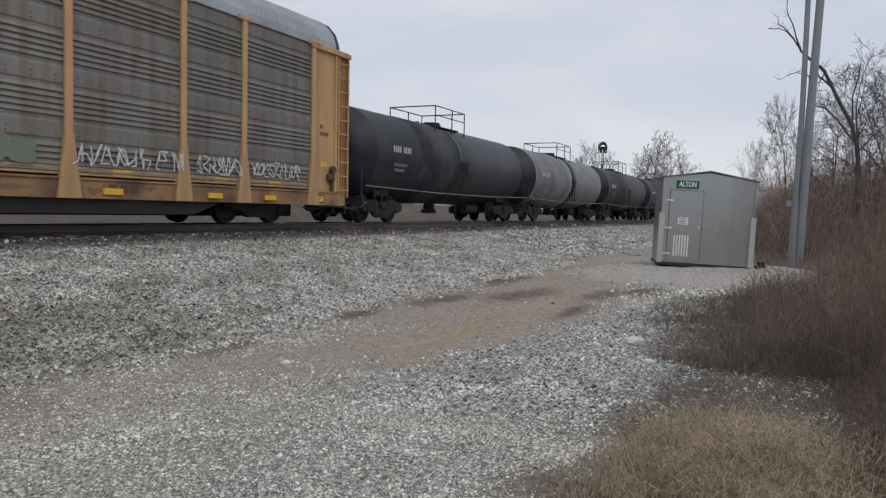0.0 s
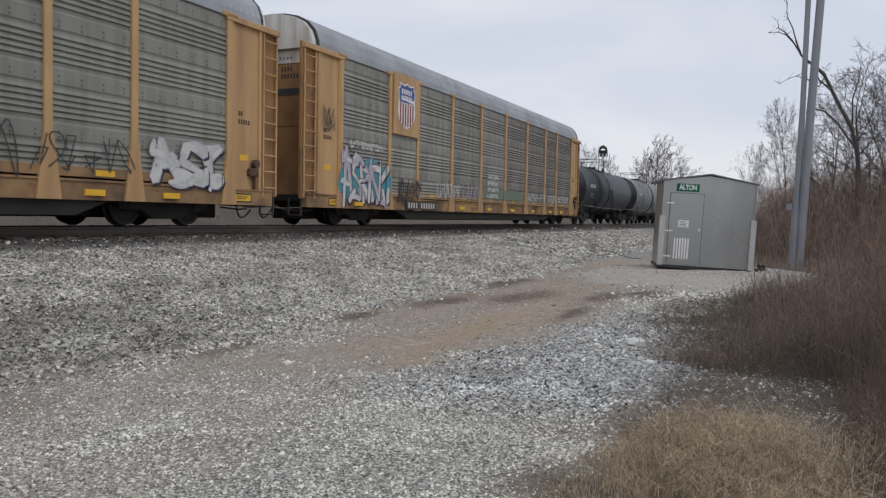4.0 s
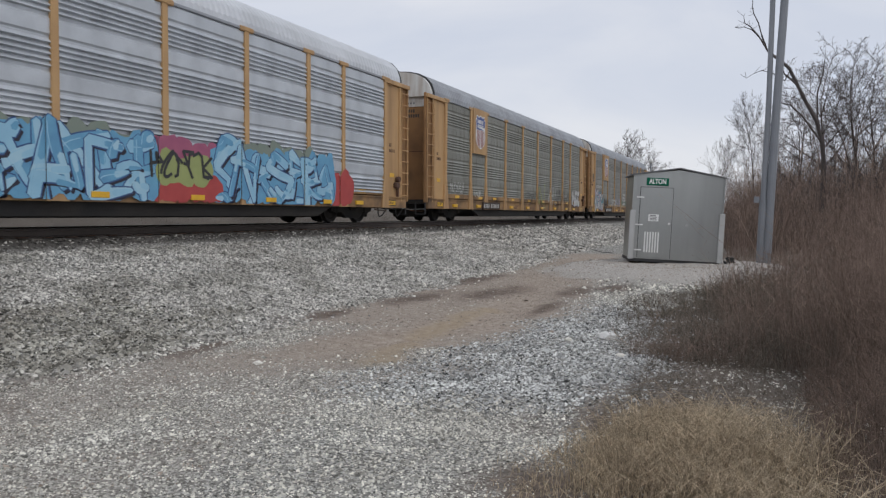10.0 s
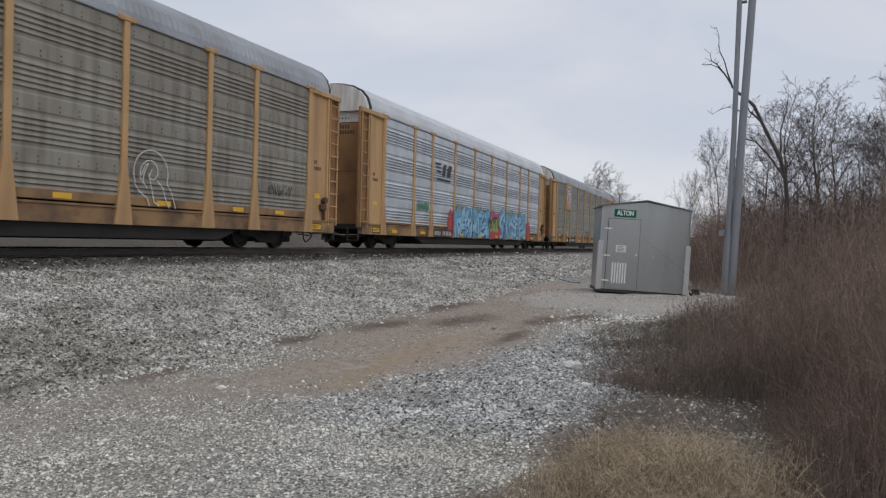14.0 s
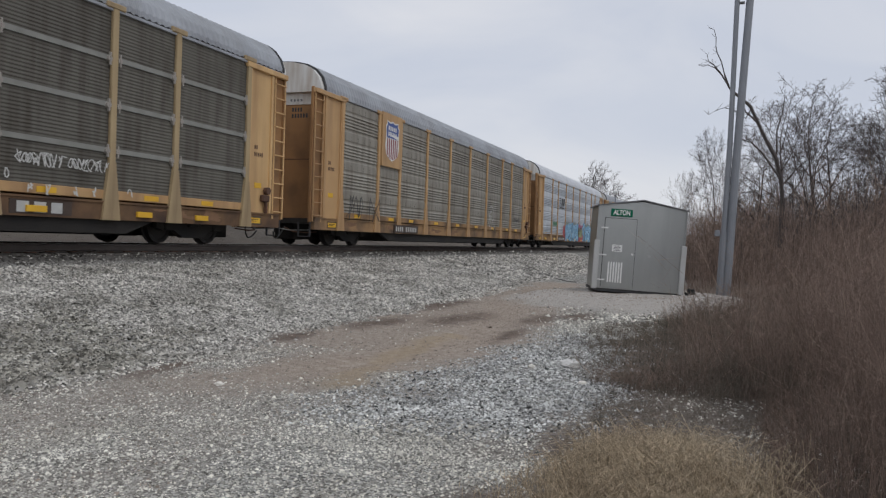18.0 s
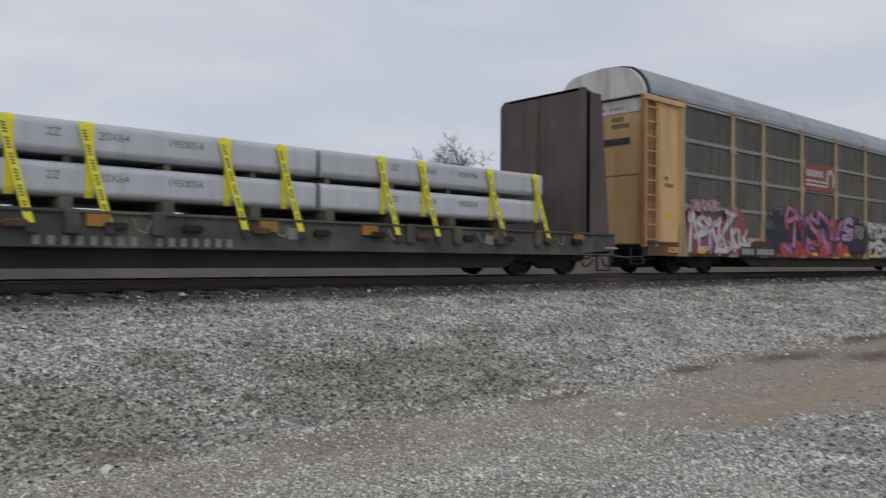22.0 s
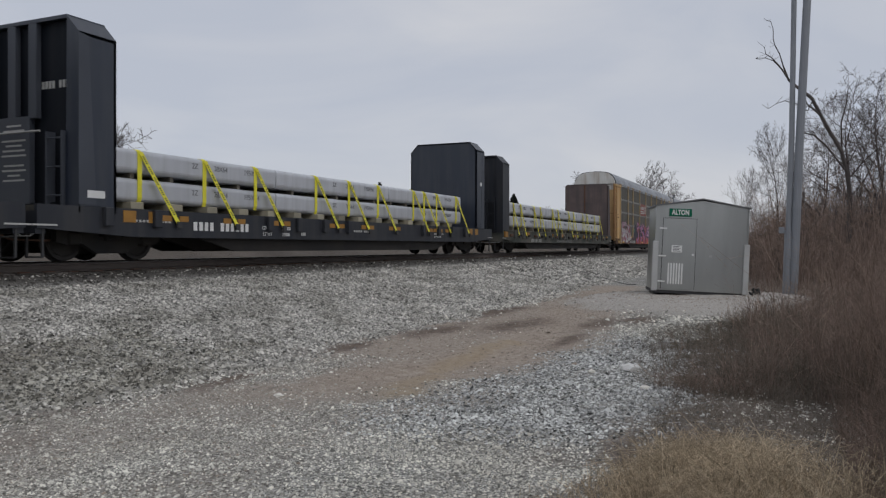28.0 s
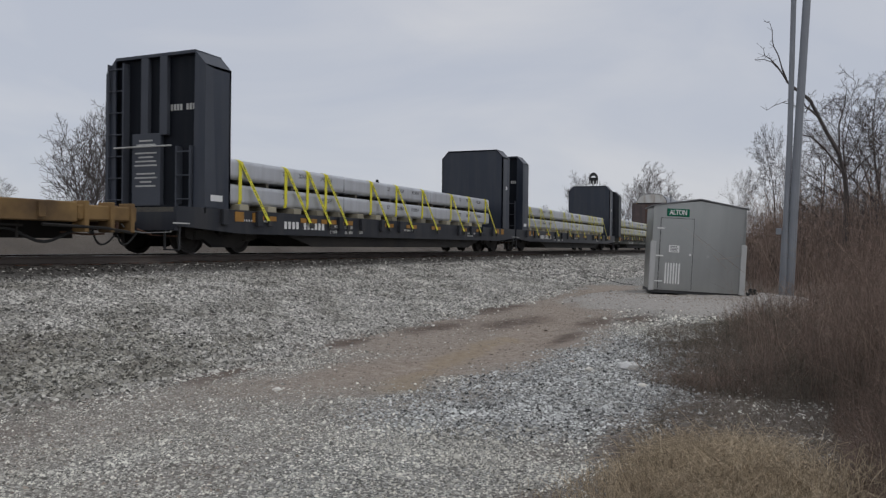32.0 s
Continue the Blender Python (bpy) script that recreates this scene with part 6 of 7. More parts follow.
def flat_car(x, label, sill_mat, half=11.0, deck=1.2, under=0.36, belly=(4.0, 5.4)):
    car = on_track("bulkhead_flat_car", x, label, "flat car", "train cars")
    part("deck", Shape().box(-half, half, -1.42, 1.42, deck - 0.10, deck), TIMBER, car, "worn timber deck")
    for side in (-1, 1):
        y = side * 1.5
        s = Shape().prism([(-half, 0.80), (-half + 2.2, 0.66), (half - 2.2, 0.66), (half, 0.80), (half, deck + 0.02), (-half, deck + 0.02)], "y", min(y, y - side * 0.08), max(y, y - side * 0.08))
        part("side_sill", s, sill_mat, car, "dark side sill with stencilled marks")
    s = Shape()
    for y in (-0.5, 0.5):
        s.prism([(-half + 0.3, 0.74), (-half + 3.6, 0.74), (-half + 5.0, under), (half - 5.0, under), (half - 3.6, 0.74), (half - 0.3, 0.74), (half - 0.3, deck - 0.1), (-half + 0.3, deck - 0.1)], "y", y - 0.06, y + 0.06)
    b0, b1 = belly
    s.prism([(-half + b0, 0.70), (-half + b1, 0.36), (half - b1, 0.36), (half - b0, 0.70)], "y", -1.36, -1.30)
    part("centre_sill", s, BLACK, car)
    for end in (-1, 1):
        coupler(car, end * (half - 0.1), end)
        part("end_beam", Shape().box(min(end * half, end * (half - 0.2)), max(end * half, end * (half - 0.2)), -1.45, 1.45, 0.7, deck), sill_mat, car)
        s = Shape()
        for y in (-1.44, -1.04):
            s.box(end * (half - 0.15) - 0.02, end * (half - 0.15) + 0.02, y - 0.02, y + 0.02, 0.28, 0.8)
        s.box(end * (half - 0.15) - 0.03, end * (half - 0.15) + 0.03, -1.44, -1.04, 0.27, 0.30)
        part("step", s, INK, car, "black sill step")
        part("step_edge", Shape().box(end * (half - 0.15) - 0.25, end * (half - 0.15) + 0.25, -1.512, -1.5, 0.84, 0.87), OFFWHITE, car, "white edge line")
    for k in range(int(2 * (half - 1.4) / 1.25)):
        px = -half + 1.5 + k * 1.25
        if -7.4 < px < -5.0 or 0.0 < px < 3.6:
            continue
        part("stake_pocket", Shape().box(px - 0.1, px + 0.1, -1.60, -1.5, deck - 0.34, deck + 0.02, 0.012), sill_mat, car)
    trucks(car, (-half + 2.0, half - 2.0))
    return car


CORNER = 0.10


def slab_mesh(length, width, h):
    """A cast slab with rounded long edges: x from 0 to length, near face at y = 0, z from -h to h."""
    ring = []
    for cy, cz, a0 in ((CORNER, -h + CORNER, 180), (width - CORNER, -h + CORNER, 270), (width - CORNER, h - CORNER, 0), (CORNER, h - CORNER, 90)):
        ring += [(cy + CORNER * math.cos(math.radians(a0 + 22.5 * k)), cz + CORNER * math.sin(math.radians(a0 + 22.5 * k))) for k in range(5)]
    n = len(ring)
    inset = [(width / 2 + (y - width / 2) * (1 - 0.03 / width), z * (1 - 0.015 / h)) for y, z in ring]
    v = [(0, y, z) for y, z in inset] + [(0.015, y, z) for y, z in ring] + [(length - 0.015, y, z) for y, z in ring] + [(length, y, z) for y, z in inset]
    f = [tuple(range(n - 1, -1, -1)), tuple(range(3 * n, 4 * n))]
    for a in range(3):
        f += [(a * n + k, a * n + (k + 1) % n, (a + 1) * n + (k + 1) % n, (a + 1) * n + k) for k in range(n)]
    return Shape().add(v, f).mesh("aluminium_slab", SLAB)


LOAD_MESHES = {}
FLANK = 1.336
SLAB_W = 1.326


def load(car_x, cuts, tiers, strap_xs, gap, deck=1.2, slant=0.36, h=0.24, wood=None, mark=0.60):
    """Two tiers of cast slabs, two abreast, with the timbers under them and the webbing straps over them. Each is a thing of its own."""
    for ti, zc in enumerate(tiers):
        for bay, (a, b) in enumerate(zip(cuts, cuts[1:])):
            length = round(b - a - gap, 2)
            me = LOAD_MESHES.setdefault((length, h), slab_mesh(length, SLAB_W, h))
            for k in range(2):
                ob = new("aluminium_slab", me)
                tagged(ob, "pale cast aluminium slab lying lengthwise on a flat car", "metal slab", "slab load")
                MOVING.append((ob, car_x + a, TRACK_Y - FLANK + k * (SLAB_W + 0.02), RAIL_Z + zc, 0.0))
                if k == 0:
                    lay = lambda px: Matrix.Translation((px, -0.0015, 0.05)) @ pose(0, 0, 0, 90, 0, 0)
                    words("20X64", 0.17, lay(length * mark), GREYMARK, ob, "stencil", "grey stencilled size mark")
                    words("1950054", 0.17, lay(length * mark + 1.12), GREYMARK, ob, "stencil")
                    words("2Z", 0.17, lay(length * mark - 0.85), GREYMARK, ob, "stencil")
    low = tiers[0] - h
    px = cuts[0] + 0.5
    timber = LOAD_MESHES.setdefault(("timber", round(low - deck, 3)), Shape().box(-0.17 if wood else -0.09, 0.17 if wood else 0.09, -1.46, 1.46, 0, low - deck, 0.01).mesh("timber", wood or TIMBER))
    spacer = LOAD_MESHES.setdefault(("spacer", h), Shape().box(-0.05, 0.05, -1.25, 1.25, 0, tiers[1] - tiers[0] - 2 * h, 0.004).mesh("spacer", TIMBER))
    while px < cuts[-1] - 0.3:
        ob = tagged(new("dunnage_timber", timber), "pale sawn timber under the slabs on the car deck" if wood else "dark weathered timber under the slabs on the car deck", "timber", "dunnage")
        MOVING.append((ob, car_x + px, TRACK_Y, RAIL_Z + deck, 0.0))
        ob = tagged(new("spacer_board", spacer), "thin board between two tiers of slabs", "timber", "dunnage")
        MOVING.append((ob, car_x + px + 0.06, TRACK_Y, RAIL_Z + tiers[0] + h, 0.0))
        px += 1.1 if wood else 1.5
    top, mid = tiers[1], tiers[0]
    s = Shape()
    # over the top, round the corner and down the flank, and a slanting leg to the sill
    out, c, lean = FLANK + 0.007, CORNER, 0.13 if slant < 0.5 else 0.0
    path = [(FLANK - c, top + h + 0.004), (-FLANK + c, top + h + 0.004)]
    path += [(-FLANK + c - (c + 0.007) * math.sin(a), top + h - c + (c + 0.007) * math.cos(a)) for a in (0.5, 1.0, 1.57)]
    path += [(-out, top - h), (-out, mid - h + c), (-out + 0.03, mid - h - 0.002)]
    for (y0, z0), (y1, z1) in zip(path, path[1:]):
        xa, xb = -0.15 + lean, -0.03 + lean
        s.add([(xa, y0, z0), (xb, y0, z0), (xb, y1, z1), (xa, y1, z1), (xa, y0 - 0.004, z0 + 0.004), (xb, y0 - 0.004, z0 + 0.004), (xb, y1 - 0.004, z1 + 0.004), (xa, y1 - 0.004, z1 + 0.004)], [(4, 5, 6, 7), (0, 3, 2, 1), (0, 1, 5, 4), (1, 2, 6, 5), (2, 3, 7, 6), (3, 0, 4, 7)])
    (y0, z0, x0), (y1, z1, x1) = (-out - 0.008, top + h - 0.04, -0.14), (-1.56, 0.93, -0.14 + slant)
    s.add([(x0, y0, z0), (x0 + 0.12, y0, z0), (x1 + 0.12, y1, z1), (x1, y1, z1), (x0, y0 - 0.006, z0), (x0 + 0.12, y0 - 0.006, z0), (x1 + 0.12, y1 - 0.006, z1), (x1, y1 - 0.006, z1)], [(4, 5, 6, 7), (0, 3, 2, 1), (0, 1, 5, 4), (1, 2, 6, 5), (2, 3, 7, 6), (3, 0, 4, 7)])
    strap = LOAD_MESHES.setdefault(("strap", top, slant), s.mesh("cargo_strap", STRAP))
    ratchet = LOAD_MESHES.setdefault(("ratchet", slant), Shape().box(slant - 0.16, slant - 0.02, -1.60, -1.55, 0.86, 1.0, 0.01).mesh("ratchet", INK))
    a, b = Vector((x0 + 0.06, y0 - 0.0075, z0)), Vector((x1 + 0.06, y1 - 0.0075, z1))
    ink = Shape()
    for k in range(30):
        if k % 5 != 4:
            p, q = a.lerp(b, 0.06 + 0.028 * k), a.lerp(b, 0.078 + 0.028 * k)
            ink.add([(p.x - 0.025, p.y, p.z), (p.x + 0.025, p.y, p.z), (q.x + 0.025, q.y, q.z), (q.x - 0.025, q.y, q.z)], [(0, 3, 2, 1)])
    ink = LOAD_MESHES.setdefault(("ink", top, slant), ink.mesh("print", INK))
    for px in strap_xs:
        ob = tagged(new("cargo_strap", strap), "yellow webbing strap tensioned over the slabs", "strap", "cargo straps")
        MOVING.append((ob, car_x + px, TRACK_Y, RAIL_Z, 0.0))
        tagged(part("print", ink, INK, ob, "black print along the webbing"), kind="stuff")
        part("ratchet", ratchet, INK, ob, "dark ratchet at the sill")


F1X, F2X, F3X = -134.5, -157.95, -180.17


def build_flats():
    f1 = flat_car(F1X, "worn dark green flat car with a brown bulkhead", OLD_DECK, belly=(3.3, 3.9))
    bulkhead(f1, 9.9, 1, 4.82, RUST, RUST, 0.85, False, 0.14, 0.5)
    bulkhead(f1, 10.2, -1, 4.55, SILL_BLACK, SILL_BLACK)
    part("bulkhead_seam", Shape().box(9.875, 9.90, 0.06, 0.16, 1.25, 4.75, 0.006), RUST_RED, f1, "rust-stained seam up the middle of the bulkhead")
    part("orange_panel", Shape().box(-10.9, -10.55, -1.57, -1.5, 0.9, 1.15), ORANGE, f1, "orange hazard panel")
    for px in (-7.8, -3.4, -1.8, 0.98, 3.1, 6.6, 9.3):
        part("orange_block", Shape().box(px, px + 0.34, -1.565, -1.5, 0.98, 1.16), ORANGE, f1, "faded orange reflector block")
    part("deck_edge", Shape().box(-10.9, 10.9, -1.545, -1.5, 1.165, 1.205, 0.008), OLD_DECK, f1, "worn deck edge strip")
    part("sill_flange", Shape().box(-10.9, 10.9, -1.53, -1.5, 0.665, 0.70, 0.006), OLD_DECK, f1)
    rnd = random.Random(12)
    for k in range(17):
        px = -10.0 + 1.22 * k + rnd.uniform(-0.12, 0.12)
        s = Shape().box(px - 0.15, px + 0.15, -1.60, -1.5, 0.93, 1.05, 0.02).tube((px - 0.17, -1.56, 0.99), (px + 0.17, -1.56, 0.99), 0.04, 10)
        part("winch", s, BLACK if k % 3 else RUST_RED, f1, "strap winch under the deck edge")
        if k % 2:
            part("chain", Shape().line([(px + 0.25, -1.53, 1.12), (px + 0.33, -1.56, 0.93), (px + 0.45, -1.56, 0.90), (px + 0.55, -1.53, 1.10)], 0.014, 5), PALE_STRIP, f1, "hanging lashing chain")
        if k % 4 == 1:
            part("worn_plate", Shape().box(px + 0.55, px + 0.75, -1.508, -1.5, 0.86, 1.06), PALE_STRIP, f1, "scuffed pale plate")
    bars(f1, -6.95, 0.70, NEAR - 0.001, ["111 11 111"], OFFWHITE, 0.095, 0.155, 0.168, label="faded white characters on the sill")
    bars(f1, -2.5, 0.70, NEAR - 0.001, ["11111111 1111111"], FADED, 0.095, 0.135, 0.194, label="faded white characters on the sill")
    load(F1X, [-10.05, -3.93, 2.32, 8.5], [1.655, 2.275], F1_STRAPS, 0.10, h=0.256, mark=0.42)
    for cx, straps, mark in ((F2X, F2_STRAPS, 1), (F3X, F3_STRAPS, 2)):
        f = flat_car(cx, "black bulkhead flat car loaded with aluminium slabs", SILL_BLACK)
        for end in (-1, 1):
            bulkhead(f, 9.27, end, 4.77, NAVY, NAVY_GREY)
        for k in range(8):
            if k != 4:
                cy = -0.42 - 0.092 * k
                part("character", Shape().box(-10.02, -9.99, cy - 0.03, cy + 0.03, 3.46, 3.60), OFFWHITE, f, "white characters on the bulkhead" if k == 0 else "")
        bars(f, -7.15, 0.82, NEAR - 0.001, ["1111 111111"], WHITE, 0.11, 0.19, 0.175, label="white characters on the black sill")
        mx = -4.75 if mark == 1 else -5.0
        for row, (head, weight) in enumerate((("LD LMT", "206000"), ("LT WT", "80000"))):
            z = 0.93 - 0.155 * row
            words(head, 0.125, pose(mx + 0.21, NEAR - 0.003, z, 90, 0, 0), WHITE, f, "lettering", "white stencilled lettering")
            if mark == 1:
                words(weight, 0.125, pose(mx + 0.98, NEAR - 0.003, z, 90, 0, 0), WHITE, f)
            else:
                bars(f, mx + 0.82, z - 0.04, NEAR - 0.001, ["11 111"], OFFWHITE, 0.05, 0.085, 0.075)
        bars(f, mx + 1.65, 0.76, NEAR - 0.001, ["111"], OFFWHITE, 0.05, 0.085, 0.07)
        bars(f, -9.0, 0.96, NEAR - 0.001, ["111111111111"], OFFWHITE, 0.06, 0.05, 0.10)
        bars(f, -0.4, 0.90, NEAR - 0.001, ["11111 111"], OFFWHITE, 0.06, 0.06, 0.10)
        bars(f, 5.2, 0.90, NEAR - 0.001, ["1111111", "11111"], OFFWHITE, 0.07, 0.06, 0.12)
        part("white_disc", Shape().tube((9.75, -1.513, 3.05), (9.75, -1.5, 3.05), 0.09, 14), WHITE, f, "round white mark on the bulkhead side")
        part("white_plate", Shape().box(-9.95, -9.55, -1.512, -1.5, 1.38, 1.52), WHITE, f, "small white plate")
        for foot in straps:
            for px in (foot + 0.36, foot + 0.86):
                part("orange_block", Shape().box(px, px + 0.27, -1.512, -1.5, 1.0, 1.12), ORANGE, f, "faded orange reflector block")
        for px in (-9.1, -8.45, 8.5, 9.1):
            part("orange_panel", Shape().box(px, px + 0.32, -1.512, -1.5, 0.95, 1.18), ORANGE, f, "orange hazard panel")
        load(cx, [-9.2, -3.95, 2.08, 8.05], [1.605, 2.195], straps, 0.04, 1.22, 0.88, wood=TIMBER_PALE)


F1_STRAPS = [-9.18, -8.12, -6.05, -4.97, -2.81, -1.74, 0.45, 1.52, 3.69, 4.72, 6.66, 8.13]
F2_STRAPS = [-8.44, -6.54, -4.73, -2.08, -0.34, 1.42, 3.92, 4.77, 5.82, 7.62]
F3_STRAPS = [-8.63, -6.79, -5.79, -4.88, -2.29, -0.58, 1.42, 3.96, 5.77, 7.62]
build_flats()


def build_yellow_flat():
    x = 11.75 - 204.0 - 13.4
    car = on_track("yellow_flat_car", x, "empty low yellow flat car with rust-streaked sides", "flat car", "train cars")
    for y in (-1.45, 1.45):
        part("side_sill", Shape().box(-13.3, 11.98, y - 0.05, y + 0.05, 0.80, 1.17, 0.02), OCHRE_GRIMY, car, "grimy yellow sill")
    part("deck", Shape().box(-13.3, 11.98, -1.4, 1.4, 1.10, 1.16), OCHRE_GRIMY, car)
    part("centre_sill", Shape().box(-12.8, 12.8, -0.4, 0.4, 0.5, 1.10), BLACK, car)
    part("end_box", Shape().box(12.0, 13.4, -1.5, 1.5, 0.84, 1.13, 0.03), OCHRE_GRIMY, car, "pale yellow end box")
    s = Shape()
    s.line([(9.2, -1.3, 0.72), (11.0, -1.3, 0.72)], 0.025)
    for px in (9.3, 9.8, 10.9):
        s.tube((px, -1.3, 0.86), (px, -1.3, 0.5), 0.02, 6)
    part("brake_rigging", s, BLACK, car)
    pts = [(10.3 + 2.3 * t, -1.2, 0.55 + 0.12 * math.sin(9 * t)) for t in np.linspace(0, 1, 16)]
    part("air_hose", Shape().line(pts, 0.03), RUBBER, car, "looped black air hose")
    for px in np.arange(-12.6, 12.0, 0.85):
        part("stake_pocket", Shape().box(px - 0.07, px + 0.07, -1.56, -1.5, 0.86, 1.15, 0.012), OCHRE_GRIMY, car)
    for px in (12.15, 12.75, 13.25):
        part("end_bracket", Shape().box(px - 0.05, px + 0.05, -1.55, -1.2, 0.62, 1.2, 0.015), OCHRE_GRIMY, car, "worn end bracket")
    part("end_rod", Shape().line([(11.2, -1.54, 0.74), (12.6, -1.54, 0.70), (13.3, -1.5, 0.62)], 0.03), BLACK, car)
    part("buffer_plate", Shape().box(13.4, 13.5, -0.9, 0.9, 0.72, 1.18, 0.02), RUST_RED, car, "rusty end plate")
    coupler(car, 13.2, 1)
    coupler(car, -13.2, -1)
    trucks(car, (-10.2, 8.0))


build_yellow_flat()


# ---- the equipment hut ----
def build_hut():
    a, b = Vector((22.12, 3.60)), Vector((22.80, 1.24))  # front corners on the ground
    mid = (a + b) / 2
    ang = math.degrees(math.atan2(b.y - a.y, b.x - a.x))  # local +x runs along the front
    mid -= (b - a).normalized() * 0.077
    hut = thing("equipment_hut", pose(mid.x, mid.y, 0.215, 0, 2.5, ang), "aluminium signal equipment hut with a green name sign", "hut")
    W, D, H, P = 1.2, 1.85, 2.40, 2.60
    s = Shape()
    s.prism([(-W, 0.08), (W, 0.08), (W, H), (0, P - 0.03), (-W, H)], "y", 0.0, D)
    part("body", s, ALU, hut, "dull brushed aluminium walls")
    for side in (-1, 1):
        x = side * (W + 0.07)
        z = H - 0.02
        s = Shape().add([(0, -0.06, P), (x, -0.06, z), (x, D + 0.06, z), (0, D + 0.06, P), (0, -0.06, P + 0.035), (x, -0.06, z + 0.035), (x, D + 0.06, z + 0.035), (0, D + 0.06, P + 0.035)],
                        [(0, 1, 2, 3), (7, 6, 5, 4), (0, 4, 5, 1), (1, 5, 6, 2), (2, 6, 7, 3), (3, 7, 4, 0)])
        part("roof", s, ALU_EDGE, hut, "thin low-pitched metal roof")
        a0, a1 = sorted((side * W, side * (W + 0.03)))
        part("corner_trim", Shape().box(a0, a1, -0.03, 0.08, 0.08, H - 0.03), ALU, hut)
        c0, c1 = sorted((side * (W + 0.075), side * (W - 0.07)))
        part("corner_guard", Shape().box(c0, c1, -0.05, 0.10, 0.06, 1.42, 0.01), ALU_LIGHT, hut, "bright lower corner guard")
    # black floor base: the shade under the hut put into its colour
    part("base_frame", Shape().box(-W - 0.02, W + 0.02, 0.02, D, 0.0, 0.08), INK, hut, "floor base painted black for the shade under the hut")
    # door with its frame gap, hinges, louvre, notice and lock
    x0, x1, z0, z1 = -1.02, -0.14, 0.12, 2.06
    gap = Shape()
    for p in ((x0 - 0.012, x0, z0, z1), (x1, x1 + 0.012, z0, z1), (x0 - 0.012, x1 + 0.012, z1, z1 + 0.012)):
        gap.box(p[0], p[1], -0.004, 0.0, p[2], p[3])
    door = part("door", Shape().box(x0, x1, -0.02, -0.001, z0, z1, 0.004), ALU, hut, "flush aluminium door")
    part("door_gap", gap, INK, door)
    for z in (0.32, 1.02, 1.78):
        part("hinge", Shape().box(x0 - 0.10, x0 + 0.10, -0.035, -0.018, z - 0.018, z + 0.018, 0.004), WHITE, door)
    for k in range(6):
        cx = x0 + 0.16 + k * 0.072
        part("louvre_slot", Shape().box(cx, cx + 0.04, -0.030, -0.019, 0.26, 0.83, 0.004), WHITE, door)
    part("notice", Shape().box(-0.78, -0.50, -0.026, -0.019, 1.13, 1.32, 0.003), WHITE, door, "white notice plate")
    for k in range(4):
        part("notice_line", Shape().box(-0.74, -0.54 - 0.03 * (k % 2), -0.029, -0.026, 1.16 + 0.04 * k, 1.175 + 0.04 * k), GREYMARK, door)
    part("lock", Shape().tube((-0.21, -0.05, 1.08), (-0.21, -0.018, 1.08), 0.03, 10), WHITE, door, "round lock")
    part("vent_cap", Shape().tube((0.27, -0.035, 1.06), (0.27, 0.0, 1.06), 0.035, 12), ALU_LIGHT, hut, "small round wall cap")
    sign = part("name_sign", Shape().box(-0.88, -0.28, -0.035, -0.002, 2.12, 2.33, 0.006), SIGN_GREEN, hut, "green station name sign")
    words("ALTON", 0.19, pose(-0.58, -0.037, 2.225, 90, 0, 0) @ Matrix.Diagonal((0.72, 1, 1, 1)), WHITE, sign, "sign_letters", "white capital letters", 0.006)
    rnd = random.Random(3)
    for k in range(9):
        p = Vector((W + 0.12 + rnd.uniform(0, 0.3), 0.0 + rnd.uniform(-0.1, 0.2), 0.02 + rnd.uniform(0, 0.12)))
        q = p + Vector((rnd.uniform(-0.14, 0.14), rnd.uniform(-0.1, 0.1), rnd.uniform(0.0, 0.12)))
        bow = (p + q) / 2 + Vector((rnd.uniform(-0.05, 0.05), 0, 0.05))
        part("cable_end", Shape().line([p, bow, q], rnd.uniform(0.02, 0.04), 7), RUBBER, hut, "" if k else "black cable ends at the hut corner")


build_hut()


